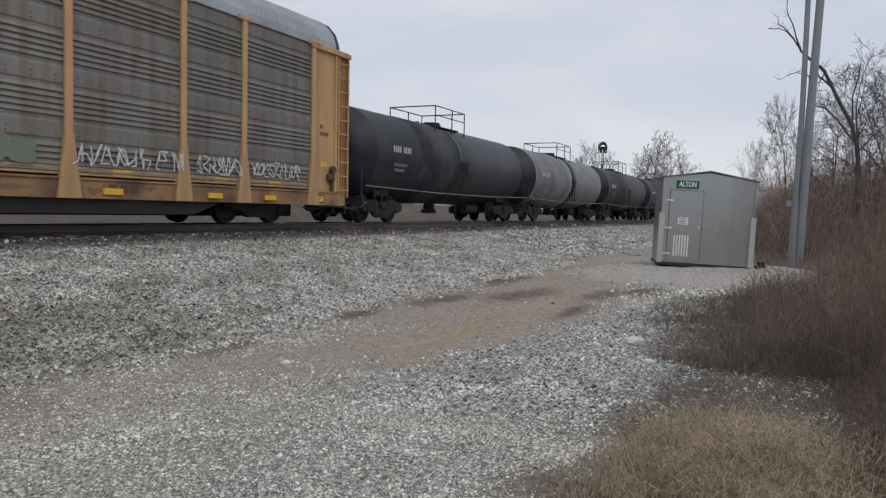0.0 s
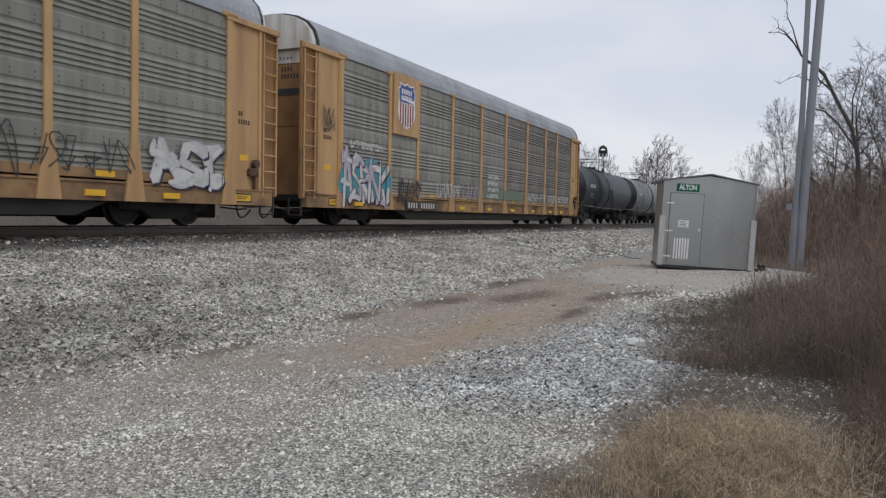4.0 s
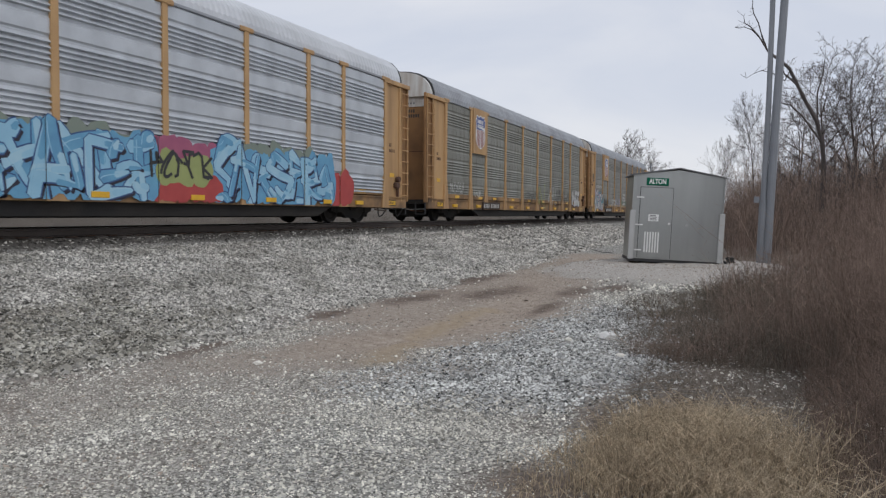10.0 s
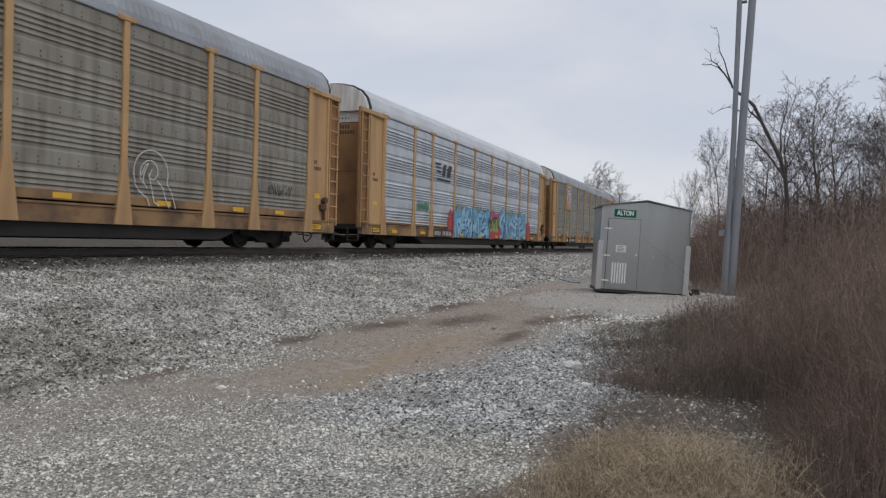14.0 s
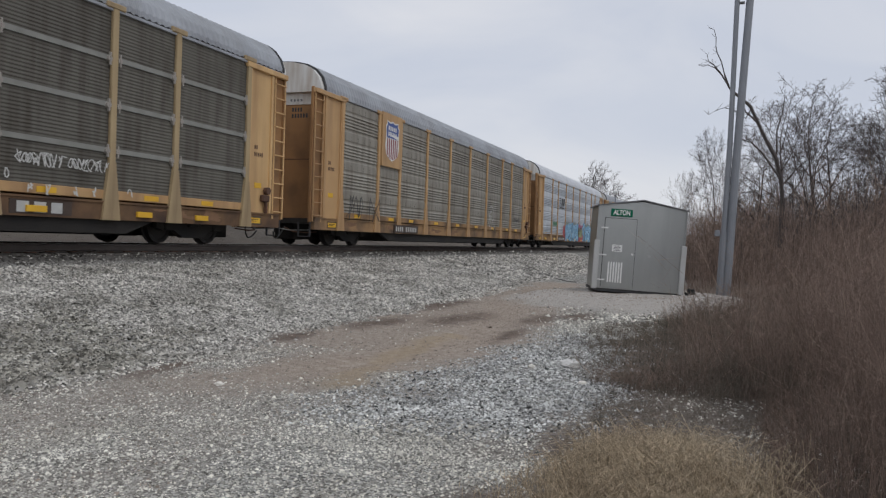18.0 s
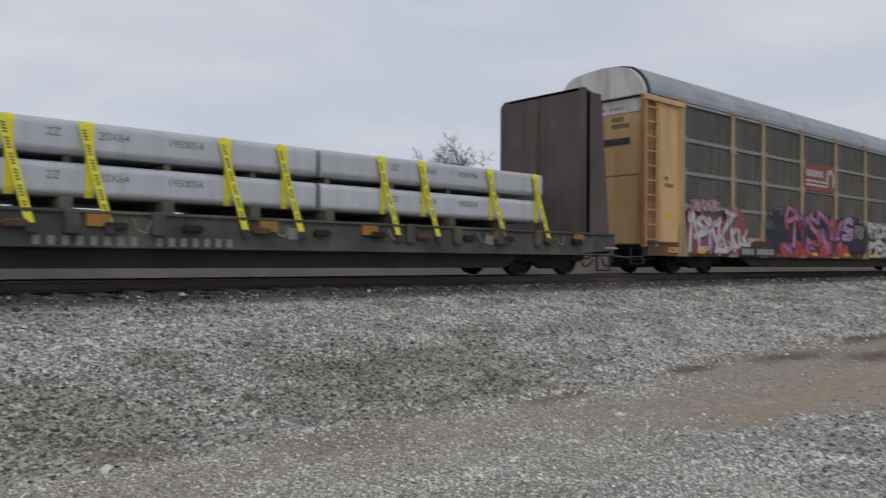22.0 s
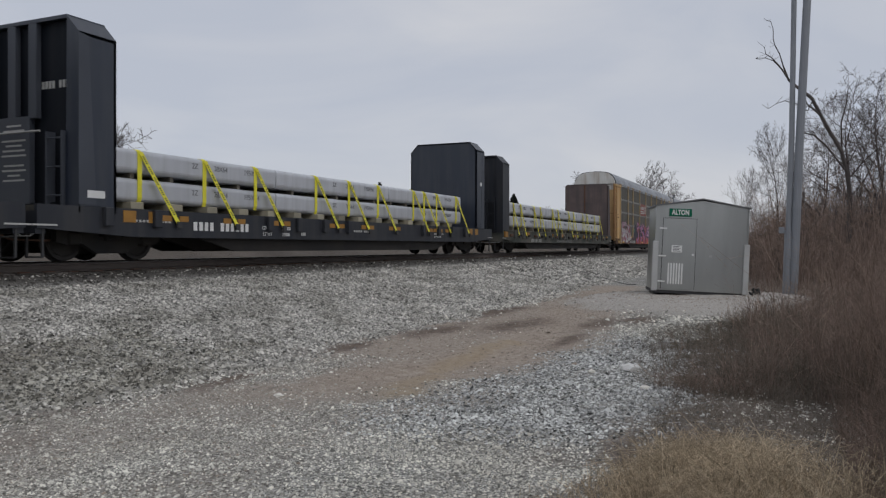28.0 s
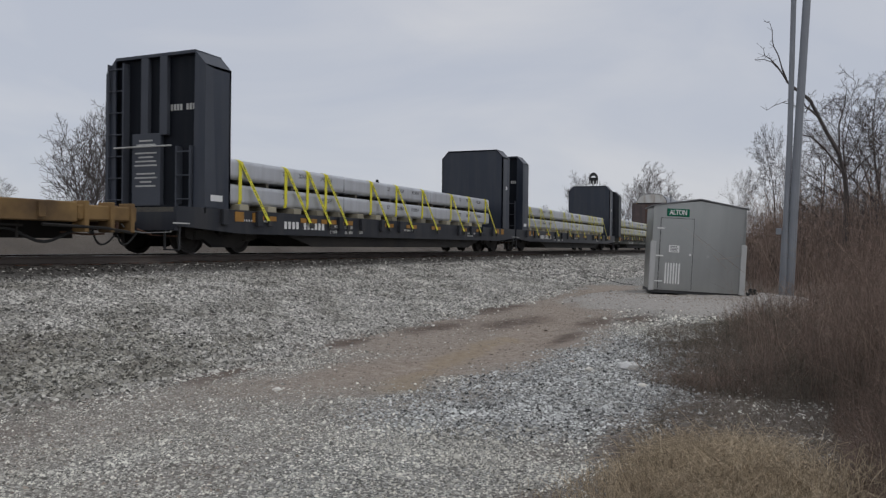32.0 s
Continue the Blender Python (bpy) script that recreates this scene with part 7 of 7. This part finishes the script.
def build_poles():
    # two slim steel masts that lean slightly, standing in the brush behind the hut
    p = thing("steel_mast", pose(27.0, 0.17, 0.15), "tall grey steel mast standing in brush", "mast", "twin masts")
    s = Shape().tube((0, 0, -0.3), (0.1, -0.20, 5.0), 0.135, 14, 0.125).tube((0.1, -0.20, 5.0), (0.18, -0.41, 9.55), 0.125, 14, 0.118)
    part("shaft", s, POLE, p, smooth=False)
    part("top_bracket", Shape().tube((0.18, -0.41, 9.55), (0.18, -0.41, 9.68), 0.06, 10).box(0.12, 0.24, -0.25, 0.05, 9.38, 9.44), ALU_EDGE, p, "small bracket at the mast top")
    part("clamp", Shape().tube((0.05, -0.10, 2.55), (0.05, -0.10, 2.66), 0.145, 14), POLE, p)
    p = thing("steel_mast", pose(27.0, 0.36, 0.15), "slimmer grey steel mast beside a taller one", "mast", "twin masts")
    part("shaft", Shape().tube((0, 0, -0.3), (0.1, -0.15, 5.0), 0.10, 12, 0.088).tube((0.1, -0.15, 5.0), (0.2, -0.24, 11.9), 0.086, 12, 0.08), POLE, p)
    part("sleeve", Shape().tube((0, 0.0, -0.2), (0.03, -0.06, 1.9), 0.125, 12, 0.118), POLE, p)
    part("bracket", Shape().box(-0.06, 0.06, 0.05, 0.22, 1.8, 2.0, 0.01), POLE, p)
    # signal mast on the far side of the line
    d, az = 78.0, math.radians(13.42)
    sx, sy = d * math.cos(az), d * math.sin(az)
    sg = thing("signal_mast", pose(sx, sy, -0.25, 0, 0, 180 + math.degrees(az)), "dark railway signal mast with a hooded head", "signal")
    part("mast", Shape().tube((0, 0, 0), (0, 0, 8.0), 0.10, 10), INK, sg)
    s = Shape()
    n = 12
    for k in range(n):
        a, b = math.pi * k / n, math.pi * (k + 1) / n
        s.prism([(0.44 * math.cos(a), 8.35 + 0.62 * math.sin(a)), (0.44 * math.cos(b), 8.35 + 0.62 * math.sin(b)), (0.28 * math.cos(b), 8.3 + 0.40 * math.sin(b)), (0.28 * math.cos(a), 8.3 + 0.40 * math.sin(a))], "x", -0.3, 0.3)
    for y in (-0.36, 0.36):
        s.box(-0.3, 0.3, y - 0.08, y + 0.08, 7.9, 8.36)
    part("hood", s, INK, sg, "dark arched hood")
    part("head", Shape().box(-0.2, 0.1, -0.28, 0.28, 7.9, 8.5, 0.05), INK, sg)
    s = Shape()
    for y in (-0.62, -0.31, 0.0, 0.31, 0.62):
        s.tube((0.35, y, 6.75), (0.35, y, 8.15), 0.05, 8)
    for z in (6.8, 7.5):
        s.tube((0.35, -0.62, z), (0.35, 0.62, z), 0.04, 6)
    part("cage", s, WHITE, sg, "pale cage bars")
    s = Shape().box(-0.5, 0.5, -0.75, 0.75, 5.15, 5.22)
    for y in (-0.7, 0.7):
        s.line([(0.4, y, 5.2), (0.4, y, 6.2)], 0.03)
    s.line([(0.4, -0.7, 6.2), (0.4, 0.7, 6.2)], 0.03)
    part("work_platform", s, INK, sg)
    # round white marker on a thin post
    d, az = 60.0, math.radians(8.05)
    g = thing("marker_post", pose(d * math.cos(az), d * math.sin(az), 0.3), "thin post with a round white marker", "marker post")
    part("post", Shape().tube((0, 0, 0), (0, 0, 5.1), 0.05, 8), POLE, g)
    v = Shape()
    n = 12
    rows = [(r, z) for r, z in ((0.02, -0.19), (0.12, -0.15), (0.19, 0), (0.12, 0.15), (0.02, 0.19))]
    vv = [(r * math.cos(2 * math.pi * i / n), r * math.sin(2 * math.pi * i / n), 5.2 + z) for r, z in rows for i in range(n)]
    v.add(vv, [(k * n + i, k * n + (i + 1) % n, (k + 1) * n + (i + 1) % n, (k + 1) * n + i) for k in range(len(rows) - 1) for i in range(n)])
    part("globe", v, WHITE, g, "white globe", smooth=True)


build_poles()


def build_small():
    # pale rocks on the gravel and a cable lying down the ballast towards the hut
    rnd = random.Random(9)
    for x, y, r in ((9.65, 1.85, 0.13), (6.75, 4.93, 0.05), (9.3, 2.25, 0.05), (8.6, 1.5, 0.05)):
        bm = bmesh.new()
        bmesh.ops.create_icosphere(bm, subdivisions=2, radius=r)
        for v in bm.verts:
            v.co *= 1 + rnd.uniform(-0.18, 0.18)
            v.co.z *= 0.55
        me = bpy.data.meshes.new("rock")
        bm.to_mesh(me)
        bm.free()
        me.materials.append(PALE_ROCK if r > 0.055 else STONE)
        ob = new("rock", me)
        ob.matrix_basis = pose(x, y, float(ground_z(x, y)) + r * 0.2, 0, 0, rnd.uniform(0, 180))
        tagged(ob, "pale limestone rock lying on the gravel", "rock", "loose rocks")
    pts = [(44 - 13 * t, 11.8 - 6.0 * t ** 1.5) for t in np.linspace(0, 1, 18)]
    pts = [(x, y, float(ground_z(x, y)) + 0.03) for x, y in pts]
    ob = new("ground_cable", Shape().line(pts, 0.011).mesh("ground_cable", WHEEL))
    tagged(ob, "black cable lying down the ballast slope", "cable")


build_small()


# ---- trees ----
def grow(rnd, height, trunk_r, wide=1.0, deep=4):
    """Limbs of a bare tree with a fan-shaped crown: rows of start, end, radii and level."""
    segs = []
    count = (9, 7, 6, 4, 2) if deep == 4 else (12, 7, 6, 2)
    share = (0.62, 0.58, 0.60, 0.62) if deep == 4 else (0.46, 0.60, 0.66, 0.80)

    def limb(p, d, length, r, level):
        n = count[level]
        turn = rnd.uniform(0, 6.28)
        for k in range(n):
            f = (k + 1) / n
            d = (d + Vector((rnd.gauss(0, 0.09), rnd.gauss(0, 0.09), (0.03 if deep == 4 else 0.07) + rnd.gauss(0, 0.05)))).normalized()
            q = p + d * (length / n)
            r2 = r * (1 - 0.8 * f)
            segs.append((tuple(p), tuple(q), r * (1 - 0.8 * k / n), max(r2, 0.004), level))
            p = q
            if level < deep and (level > 0 or k >= 2) and not (level == 1 and k == 0):
                for _ in range(2 if level == 0 else 1):
                    turn += 2.4 + rnd.uniform(-0.5, 0.5)
                    u = d.orthogonal().normalized()
                    side = u * math.cos(turn) + d.cross(u) * math.sin(turn)
                    a = math.radians(rnd.uniform(28, 52)) * wide
                    grown = length * share[level] * (1.05 - 0.52 * f) * rnd.uniform(0.7, 1.2)
                    limb(q, d * math.cos(a) + side * math.sin(a), grown, max(r2 * 0.62, r * 0.2), level + 1)
    limb(Vector((0, 0, -0.2)), Vector((rnd.gauss(0, 0.05), rnd.gauss(0, 0.05), 1)).normalized(), height, trunk_r, 0)
    return segs


def tree_meshes(segs, m):
    out = []
    for name, keep in (("trunk", lambda l: l <= 1), ("crown", lambda l: l > 1)):
        rows = [s for s in segs if keep(s[4])]
        v, f = sticks([s[0] for s in rows], [s[1] for s in rows], np.array([s[2] for s in rows]), np.array([s[3] for s in rows]))
        # trunks take a darker copy of BARK, with shade put into its colour
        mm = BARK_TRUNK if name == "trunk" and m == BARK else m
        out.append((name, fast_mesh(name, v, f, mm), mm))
    return out


def tree(x, y, meshes, label, z=None, scale=1.0, turn=0.0, girth=1.0):
    z = float(ground_z(x, y)) if z is None else z
    t = thing("bare_tree", pose(x, y, z, 0, 0, turn) @ Matrix.Diagonal((scale * girth, scale * girth, scale, 1)), label, "tree", "bare trees")
    for name, me, m in meshes:
        part(name, me, m, t, "fine bare twigs" if name == "crown" else "")
    return t


def thicken(segs, least, bold=1.9):
    return [(a, b, max(r, least * (bold if l < 3 else 1.0)), max(q, least * (0.8 * bold if l < 3 else 0.8)), l) for a, b, r, q, l in segs]


def build_trees():
    rnd = random.Random(21)
    # the wood behind the brush: azimuth from the eye, distance, height, kind (0 slim, 1 spreading)
    wood = [(4.4, 70, 4.8, 0), (3.3, 64, 7.8, 0), (2.6, 70, 6.4, 0), (1.3, 50, 8.9, 0), (3.9, 60, 5.6, 0), (-0.3, 58, 8.2, 0), (-3.1, 46, 11.1, 1), (-1.7, 62, 10.6, 1), (-5.0, 50, 11.6, 1), (-6.6, 46, 10.4, 1), (-4.2, 62, 9.6, 0), (-8.4, 48, 10.8, 1), (-10.2, 46, 10.2, 1), (-9.2, 64, 12.0, 1), (-12.0, 46, 10.0, 1), (-7.4, 66, 11.0, 0), (0.4, 66, 7.4, 0)]
    slim = [tree_meshes(thicken(grow(rnd, 10.0, 0.11, w), 0.0085, 1.6), BARK) for w in (0.85, 1.0)]
    broad = [tree_meshes(thicken(grow(rnd, 9.0, 0.16, w), 0.0085, 1.7), BARK) for w in (1.25, 1.4, 1.15)]
    for k, (az, d, h, kind) in enumerate(wood):
        a = math.radians(az)
        meshes = broad[k % 3] if kind else slim[k % 2]
        top = max(v.co.z for v in meshes[1][1].vertices)
        tree(d * math.cos(a), d * math.sin(a), meshes, "bare grey-brown deciduous tree with a spreading crown" if kind else "slim bare grey-brown tree in the wood edge", scale=h / top, turn=rnd.uniform(0, 360), girth=1.0 if kind else 0.6)
    # the leaning dead trunk whose bough reaches past the masts
    a = math.radians(-2.75)
    x, y = 36 * math.cos(a), 36 * math.sin(a)
    eye = Vector((0, 0, 1.55))

    def at(az, el, d=36):
        az, el = math.radians(az), math.radians(el)
        return eye + Vector((d * math.cos(az), d * math.sin(az), d * math.tan(el)))

    base = Vector((x, y, float(ground_z(x, y))))
    spine = [at(-2.95, 0.2), at(-3.05, 3.2), at(-2.9, 4.7), at(-2.55, 6.1), at(-1.9, 7.35), at(-1.35, 8.5), at(-0.83, 9.6), at(-0.25, 10.16), at(0.3, 10.6), at(0.62, 10.95), at(0.97, 11.89)]
    radii = [0.12, 0.115, 0.105, 0.098, 0.09, 0.085, 0.08, 0.07, 0.07, 0.058, 0.042]
    segs = [(tuple(p - base), tuple(q - base), r, r2, 0 if r > 0.1 else 2) for p, q, r, r2 in zip(spine, spine[1:], radii, radii[1:])]
    boughs = [(10, [at(1.2, 12.7), at(1.5, 13.3), at(1.6, 13.7), at(1.6, 14.3), at(1.75, 14.8), at(2.0, 14.9)], 0.034),
              (9, [at(1.2, 11.9), at(1.7, 12.5), at(2.05, 12.75), at(2.15, 13.2)], 0.042), (9, [at(1.15, 11.8), at(1.6, 12.3), at(2.1, 12.52), at(2.7, 12.54)], 0.036),
              (5, [at(-0.85, 9.0), at(-0.5, 9.3), at(-0.35, 9.75)], 0.06), (6, [at(-0.5, 8.9), at(0.2, 9.4), at(0.9, 9.65), at(1.4, 9.5), at(1.9, 9.2)], 0.028),
              (3, [at(-2.5, 8.0), at(-2.8, 9.2), at(-2.9, 10.2)], 0.05), (2, [at(-1.6, 6.6), at(-0.9, 7.3), at(-0.2, 7.5), at(0.3, 7.2)], 0.05)]
    for k, tip, r0 in boughs:
        pts = [spine[k]] + tip
        rr = [r0 * (1 - 0.7 * i / len(tip)) for i in range(len(pts))]
        segs += [(tuple(p - base), tuple(q - base), r, r2, 2) for p, q, r, r2 in zip(pts, pts[1:], rr, rr[1:])]
        for p in pts[2:]:
            for _ in range(2):
                q = p + Vector((rnd.uniform(-0.2, 0.2), rnd.uniform(-0.3, 0.3), rnd.uniform(-0.1, 0.3)))
                segs.append((tuple(p - base), tuple(q - base), 0.010, 0.006, 3))
    tree(x, y, tree_meshes(segs, BARK_DEAD), "dead leaning tree with one long bare bough", z=base.z)
    # trees beyond the line, seen over and between the cars
    beyond = [(14.4, 150, 13.5), (13.1, 165, 12.5), (11.4, 140, 9.6), (10.6, 135, 10.6), (9.7, 140, 13.5), (8.8, 135, 12.2), (8.0, 150, 10.5), (7.2, 140, 7.0), (17.0, 150, 8.5), (16.2, 170, 8.0), (48.7, 75, 12.6), (49.4, 80, 12.4), (48.0, 78, 12.2), (49.0, 72, 11.0), (53.5, 95, 7.5), (45.6, 90, 8.0), (5.6, 150, 6.5), (4.6, 160, 6.5)]
    kinds = [tree_meshes(thicken(grow(rnd, 10.0, 0.13, w, 3), 0.017, 1.1), BARK_FAR) for w in (0.95, 1.25, 1.3, 1.05)]
    for k, (az, d, h) in enumerate(beyond):
        a = math.radians(az)
        tree(d * math.cos(a), d * math.sin(a), kinds[k % 4], "distant bare tree beyond the railway line", scale=h / 11.6, turn=rnd.uniform(0, 360))
    # two dark conifer tops
    for az, d, h in ((29.1, 150, 13.6), (28.2, 155, 11.5), (19.3, 150, 11.4)):
        a = math.radians(az)
        t = thing("conifer", pose(d * math.cos(a), d * math.sin(a), 0), "distant dark green conifer tree top", "tree")
        part("trunk", Shape().tube((0, 0, -0.3), (0, 0, h), 0.18, 8, 0.03), BARK, t)
        p0, p1 = [], []
        for k in range(900):
            z = h * (0.12 + 0.88 * rnd.random() ** 0.8)
            r = 0.42 * (h - z) + 0.25
            w = rnd.uniform(0, 6.28)
            p0.append((0, 0, z)), p1.append((r * math.cos(w) * rnd.uniform(0.6, 1.1), r * math.sin(w), z + 0.12 * r + rnd.uniform(-0.25, 0.25)))
        v, f = sticks(p0, p1, 0.09, 0.05)
        part("crown", fast_mesh("crown", v, f, CONIFER), CONIFER, t)


build_trees()


# ---- brush and grass ----
def build_brush():
    rng = np.random.default_rng(5)
    edge = lambda x: np.interp(x, [0, 4.6, 7.4, 8.3, 9, 12.5, 15.0, 16.6, 18.5, 24, 28, 34, 60], [-0.7, -0.6, -0.45, 0.3, 0.85, 1.5, 1.55, 0.35, -0.6, -0.9, 1.2, 3.0, 5.2])
    kinds = {"brush": ([], [], [], []), "olive": ([], [], [], []), "cane": ([], [], [], []), "sapling": ([], [], [], [])}

    def stems(kind, n, x0, x1, depth, height, lean, keep, r, twigs, slope=2.6, out=0.5):
        P0, P1, R0, R1 = kinds[kind]
        x = rng.uniform(x0, x1, n)
        y = edge(x) + out - (depth + out) * rng.uniform(0, 1, n) ** 0.9 + rng.normal(0, 0.2, n)
        x += rng.normal(0, 0.1, n)
        ok = keep(x, y)
        x, y = x[ok], y[ok]
        n = len(x)
        inside = np.clip((edge(x) + 0.2 - y) / slope, 0.12, 1.0)
        h = height * rng.uniform(0.45, 1.1, n) * inside * (0.8 + 0.35 * wave(x, y, 0.8, 4.0))
        z = ground_z(x, y)
        base = np.stack([x, y, z - 0.02], 1)
        d = np.stack([rng.normal(0, lean, n), rng.normal(0, lean, n), np.ones(n)], 1)
        mid = base + d * (h * 0.5)[:, None]
        d2 = d + np.stack([rng.normal(0, lean, n), rng.normal(0, lean, n), np.zeros(n)], 1)
        top = mid + d2 * (h * 0.5)[:, None]
        P0.extend([base, mid]), P1.extend([mid, top])
        R0.extend([np.full(n, r), np.full(n, r * 0.75)]), R1.extend([np.full(n, r * 0.75), np.full(n, r * 0.4)])
        for k in range(twigs):
            t = rng.uniform(0.25, 0.95, n)[:, None]
            p = base + (top - base) * t
            q = p + np.stack([rng.normal(0, 0.16, n), rng.normal(0, 0.16, n), rng.uniform(0.02, 0.32, n)], 1) * (0.5 + 0.6 * h)[:, None]
            P0.append(p), P1.append(q), R0.append(np.full(n, r * 0.55)), R1.append(np.full(n, r * 0.3))

    clear = lambda x, y: ~((x > 17.3) & (x < 26) & (y > 0.0))
    bare = lambda x, y: ~((x < 8.3) & (y > -0.3))
    # low dark weeds along the gravel, thinning out over it
    stems("olive", 2100, 8.2, 17.0, 2.2, 0.82, 0.13, clear, 0.0026, 6, 1.3, 0.7)
    stems("olive", 3600, 5.2, 9.5, 2.4, 0.62, 0.15, lambda x, y: y < 1.15, 0.0017, 4, 0.5, 2.0)
    stems("olive", 260, 9.0, 16.5, 0.6, 0.5, 0.10, clear, 0.0022, 2, 0.7, 0.9)
    stems("olive", 700, 16.0, 24.0, 1.2, 0.7, 0.12, clear, 0.0035, 4, 0.8, 0.5)
    # dark saplings and undergrowth at the foot of the wood
    stems("sapling", 2200, 36.0, 70.0, 22.0, 6.0, 0.07, clear, 0.016, 8, 6.0)
    # pale arching canes that stand out of the brush
    stems("cane", 90, 5.2, 9.0, 2.4, 1.5, 0.42, bare, 0.0032, 4, 0.6)
    stems("cane", 160, 9.0, 24.0, 5.0, 2.2, 0.40, clear, 0.0045, 5, 2.0)
    # taller brown brush behind
    stems("brush", 4000, 4.6, 8.8, 2.6, 1.8, 0.15, bare, 0.0020, 6, 0.7, 0.7)
    stems("brush", 2400, 7.8, 14.0, 4.6, 1.9, 0.15, lambda x, y: y < edge(x) - 0.7, 0.0028, 6, 3.7)
    stems("brush", 2600, 12.5, 24.0, 7.5, 3.2, 0.13, lambda x, y: clear(x, y) & (y < edge(x) - 0.5), 0.0040, 7, 5.0)
    stems("brush", 2300, 22.0, 48.0, 13.0, 2.8, 0.15, clear, 0.0070, 6)
    stems("brush", 3000, 30.0, 66.0, 22.0, 4.6, 0.13, clear, 0.0125, 7)
    stems("brush", 2200, 38.0, 62.0, 16.0, 4.8, 0.10, clear, 0.013, 9)
    for kind, name, m, label in (("brush", "brush", BRUSH, "dense leafless brown brush and weed stalks"), ("olive", "weed_stalks", BRUSH_OLIVE, "low dark olive weed stalks at the gravel edge"), ("cane", "bramble_canes", CANE, "pale arching bramble canes in the brush"), ("sapling", "saplings", BARK, "dark bare saplings at the foot of the wood")):
        v, f = sticks(*(np.concatenate(c) for c in kinds[kind]))
        tagged(new(name, fast_mesh(name, v, f, m)), label, "brush", kind="stuff")


build_brush()


def build_grass():
    rng = np.random.default_rng(6)
    P0, P1, R0, R1 = [], [], [], []

    def tuft(n, xs, ys, h, lean, r):
        """Blades that rise, bend over and hang at the tip."""
        x, y = rng.normal(xs[0], xs[1], n), rng.normal(ys[0], ys[1], n)
        base = np.stack([x, y, ground_z(x, y) - 0.01], 1)
        hh = h * rng.uniform(0.35, 1.15, n)
        a = rng.uniform(0, 6.283, n)
        l = lean * rng.uniform(0.1, 1.4, n)
        side = np.stack([np.cos(a) * l, np.sin(a) * l, np.zeros(n)], 1)
        mid = base + (side * 0.3 + np.array([0, 0, 0.6])) * hh[:, None]
        top = mid + (side * 0.6 + np.array([0, 0, 0.3])) * hh[:, None]
        tip = top + (side * 0.7 - np.array([0, 0, 0.12])) * hh[:, None]
        P0.extend([base, mid, top]), P1.extend([mid, top, tip])
        R0.extend([np.full(n, r), np.full(n, r * 0.85), np.full(n, r * 0.6)]), R1.extend([np.full(n, r * 0.85), np.full(n, r * 0.6), np.full(n, r * 0.25)])

    clumps = ((4.35, 0.75, 0.16, 0.20, 600, 0.17), (4.5, 0.45, 0.16, 0.16, 900, 0.26), (4.85, 0.80, 0.2, 0.14, 700, 0.20), (5.0, 0.45, 0.2, 0.18, 1300, 0.30), (5.4, 0.62, 0.2, 0.16, 900, 0.27), (5.5, 0.25, 0.18, 0.16, 900, 0.30), (4.9, 0.10, 0.2, 0.16, 900, 0.30), (4.3, 0.15, 0.16, 0.16, 600, 0.26), (5.7, 0.85, 0.2, 0.10, 250, 0.13), (5.0, 1.10, 0.3, 0.08, 250, 0.10), (4.3, 1.20, 0.3, 0.12, 200, 0.09), (4.5, -0.2, 0.25, 0.14, 350, 0.28), (5.2, -0.25, 0.25, 0.14, 250, 0.3), (4.0, -0.6, 0.4, 0.3, 250, 0.3))
    for cx, cy, sx, sy, n, h in clumps:
        tuft(n, (cx, sx), (cy, sy), h, 0.6, 0.0019)
    # long stray stalks that stick out of the clump
    for cx, cy in ((5.2, 0.4), (5.6, 0.2), (5.0, 0.0), (5.3, -0.2), (4.7, 0.6)):
        tuft(12, (cx, 0.25), (cy, 0.2), 0.42, 0.4, 0.0022)
    v, f = sticks(*(np.concatenate(c) for c in (P0, P1, R0, R1)))
    tagged(new("dry_grass", fast_mesh("dry_grass", v, f, GRASS)), "tangled dry tan grass beside the gravel", "grass", kind="stuff")


build_grass()


def build_weeds():
    rng = np.random.default_rng(15)
    n = 15000
    x, y = rng.uniform(-12, 75, n), rng.uniform(17.0, 29.0, n)
    h = rng.uniform(0.10, 0.32, n) * (0.7 + 0.5 * wave(x, y, 4.0, 3.0))
    p0 = np.stack([x, y, ground_z(x, y) - 0.03], 1)
    p1 = p0 + np.stack([rng.normal(0, 0.12, n), rng.normal(0, 0.12, n), h], 1)
    v, f = sticks(p0, p1, 0.0045, 0.002)
    tagged(new("bank_weeds", fast_mesh("bank_weeds", v, f, WEED)), "short dead weeds on the bank beyond the line", "weeds", kind="stuff")


build_weeds()


def build_hedge():
    rng = np.random.default_rng(8)
    n = 16000
    a = np.radians(rng.uniform(2, 100, n))
    d = rng.uniform(210, 260, n)
    x, y = d * np.cos(a), d * np.sin(a) + 20
    h = rng.uniform(1.0, 3.2, n) * (0.8 + 0.3 * wave(x, y, 14, 1))
    p0 = np.stack([x, y, np.full(n, -0.2)], 1)
    p1 = np.stack([x + rng.normal(0, 1.0, n), y + rng.normal(0, 1.0, n), h], 1)
    v, f = sticks(p0, p1, 0.16, 0.05)
    tagged(new("far_hedge", fast_mesh("far_hedge", v, f, BARK_FAR)), "low bare hedge along the far side of the field", "hedge", kind="stuff")


build_hedge()


# ---- what moves ----
def motions():
    for ob, x, y, z, turn in MOVING:
        walk(ob, [(t, pose(x + s, y, z, 0, 0, turn)) for t, s in RUN])
    ts, ss = zip(*RUN)
    for ob, x, z in SPIN:
        rows = []
        for k in range(321):
            s = float(np.interp(k / 10, ts, ss))
            rows.append((k / 10, pose(x, 0, z, 0, math.degrees(s / 0.455) % 360, 0)))
        walk(ob, rows)


motions()
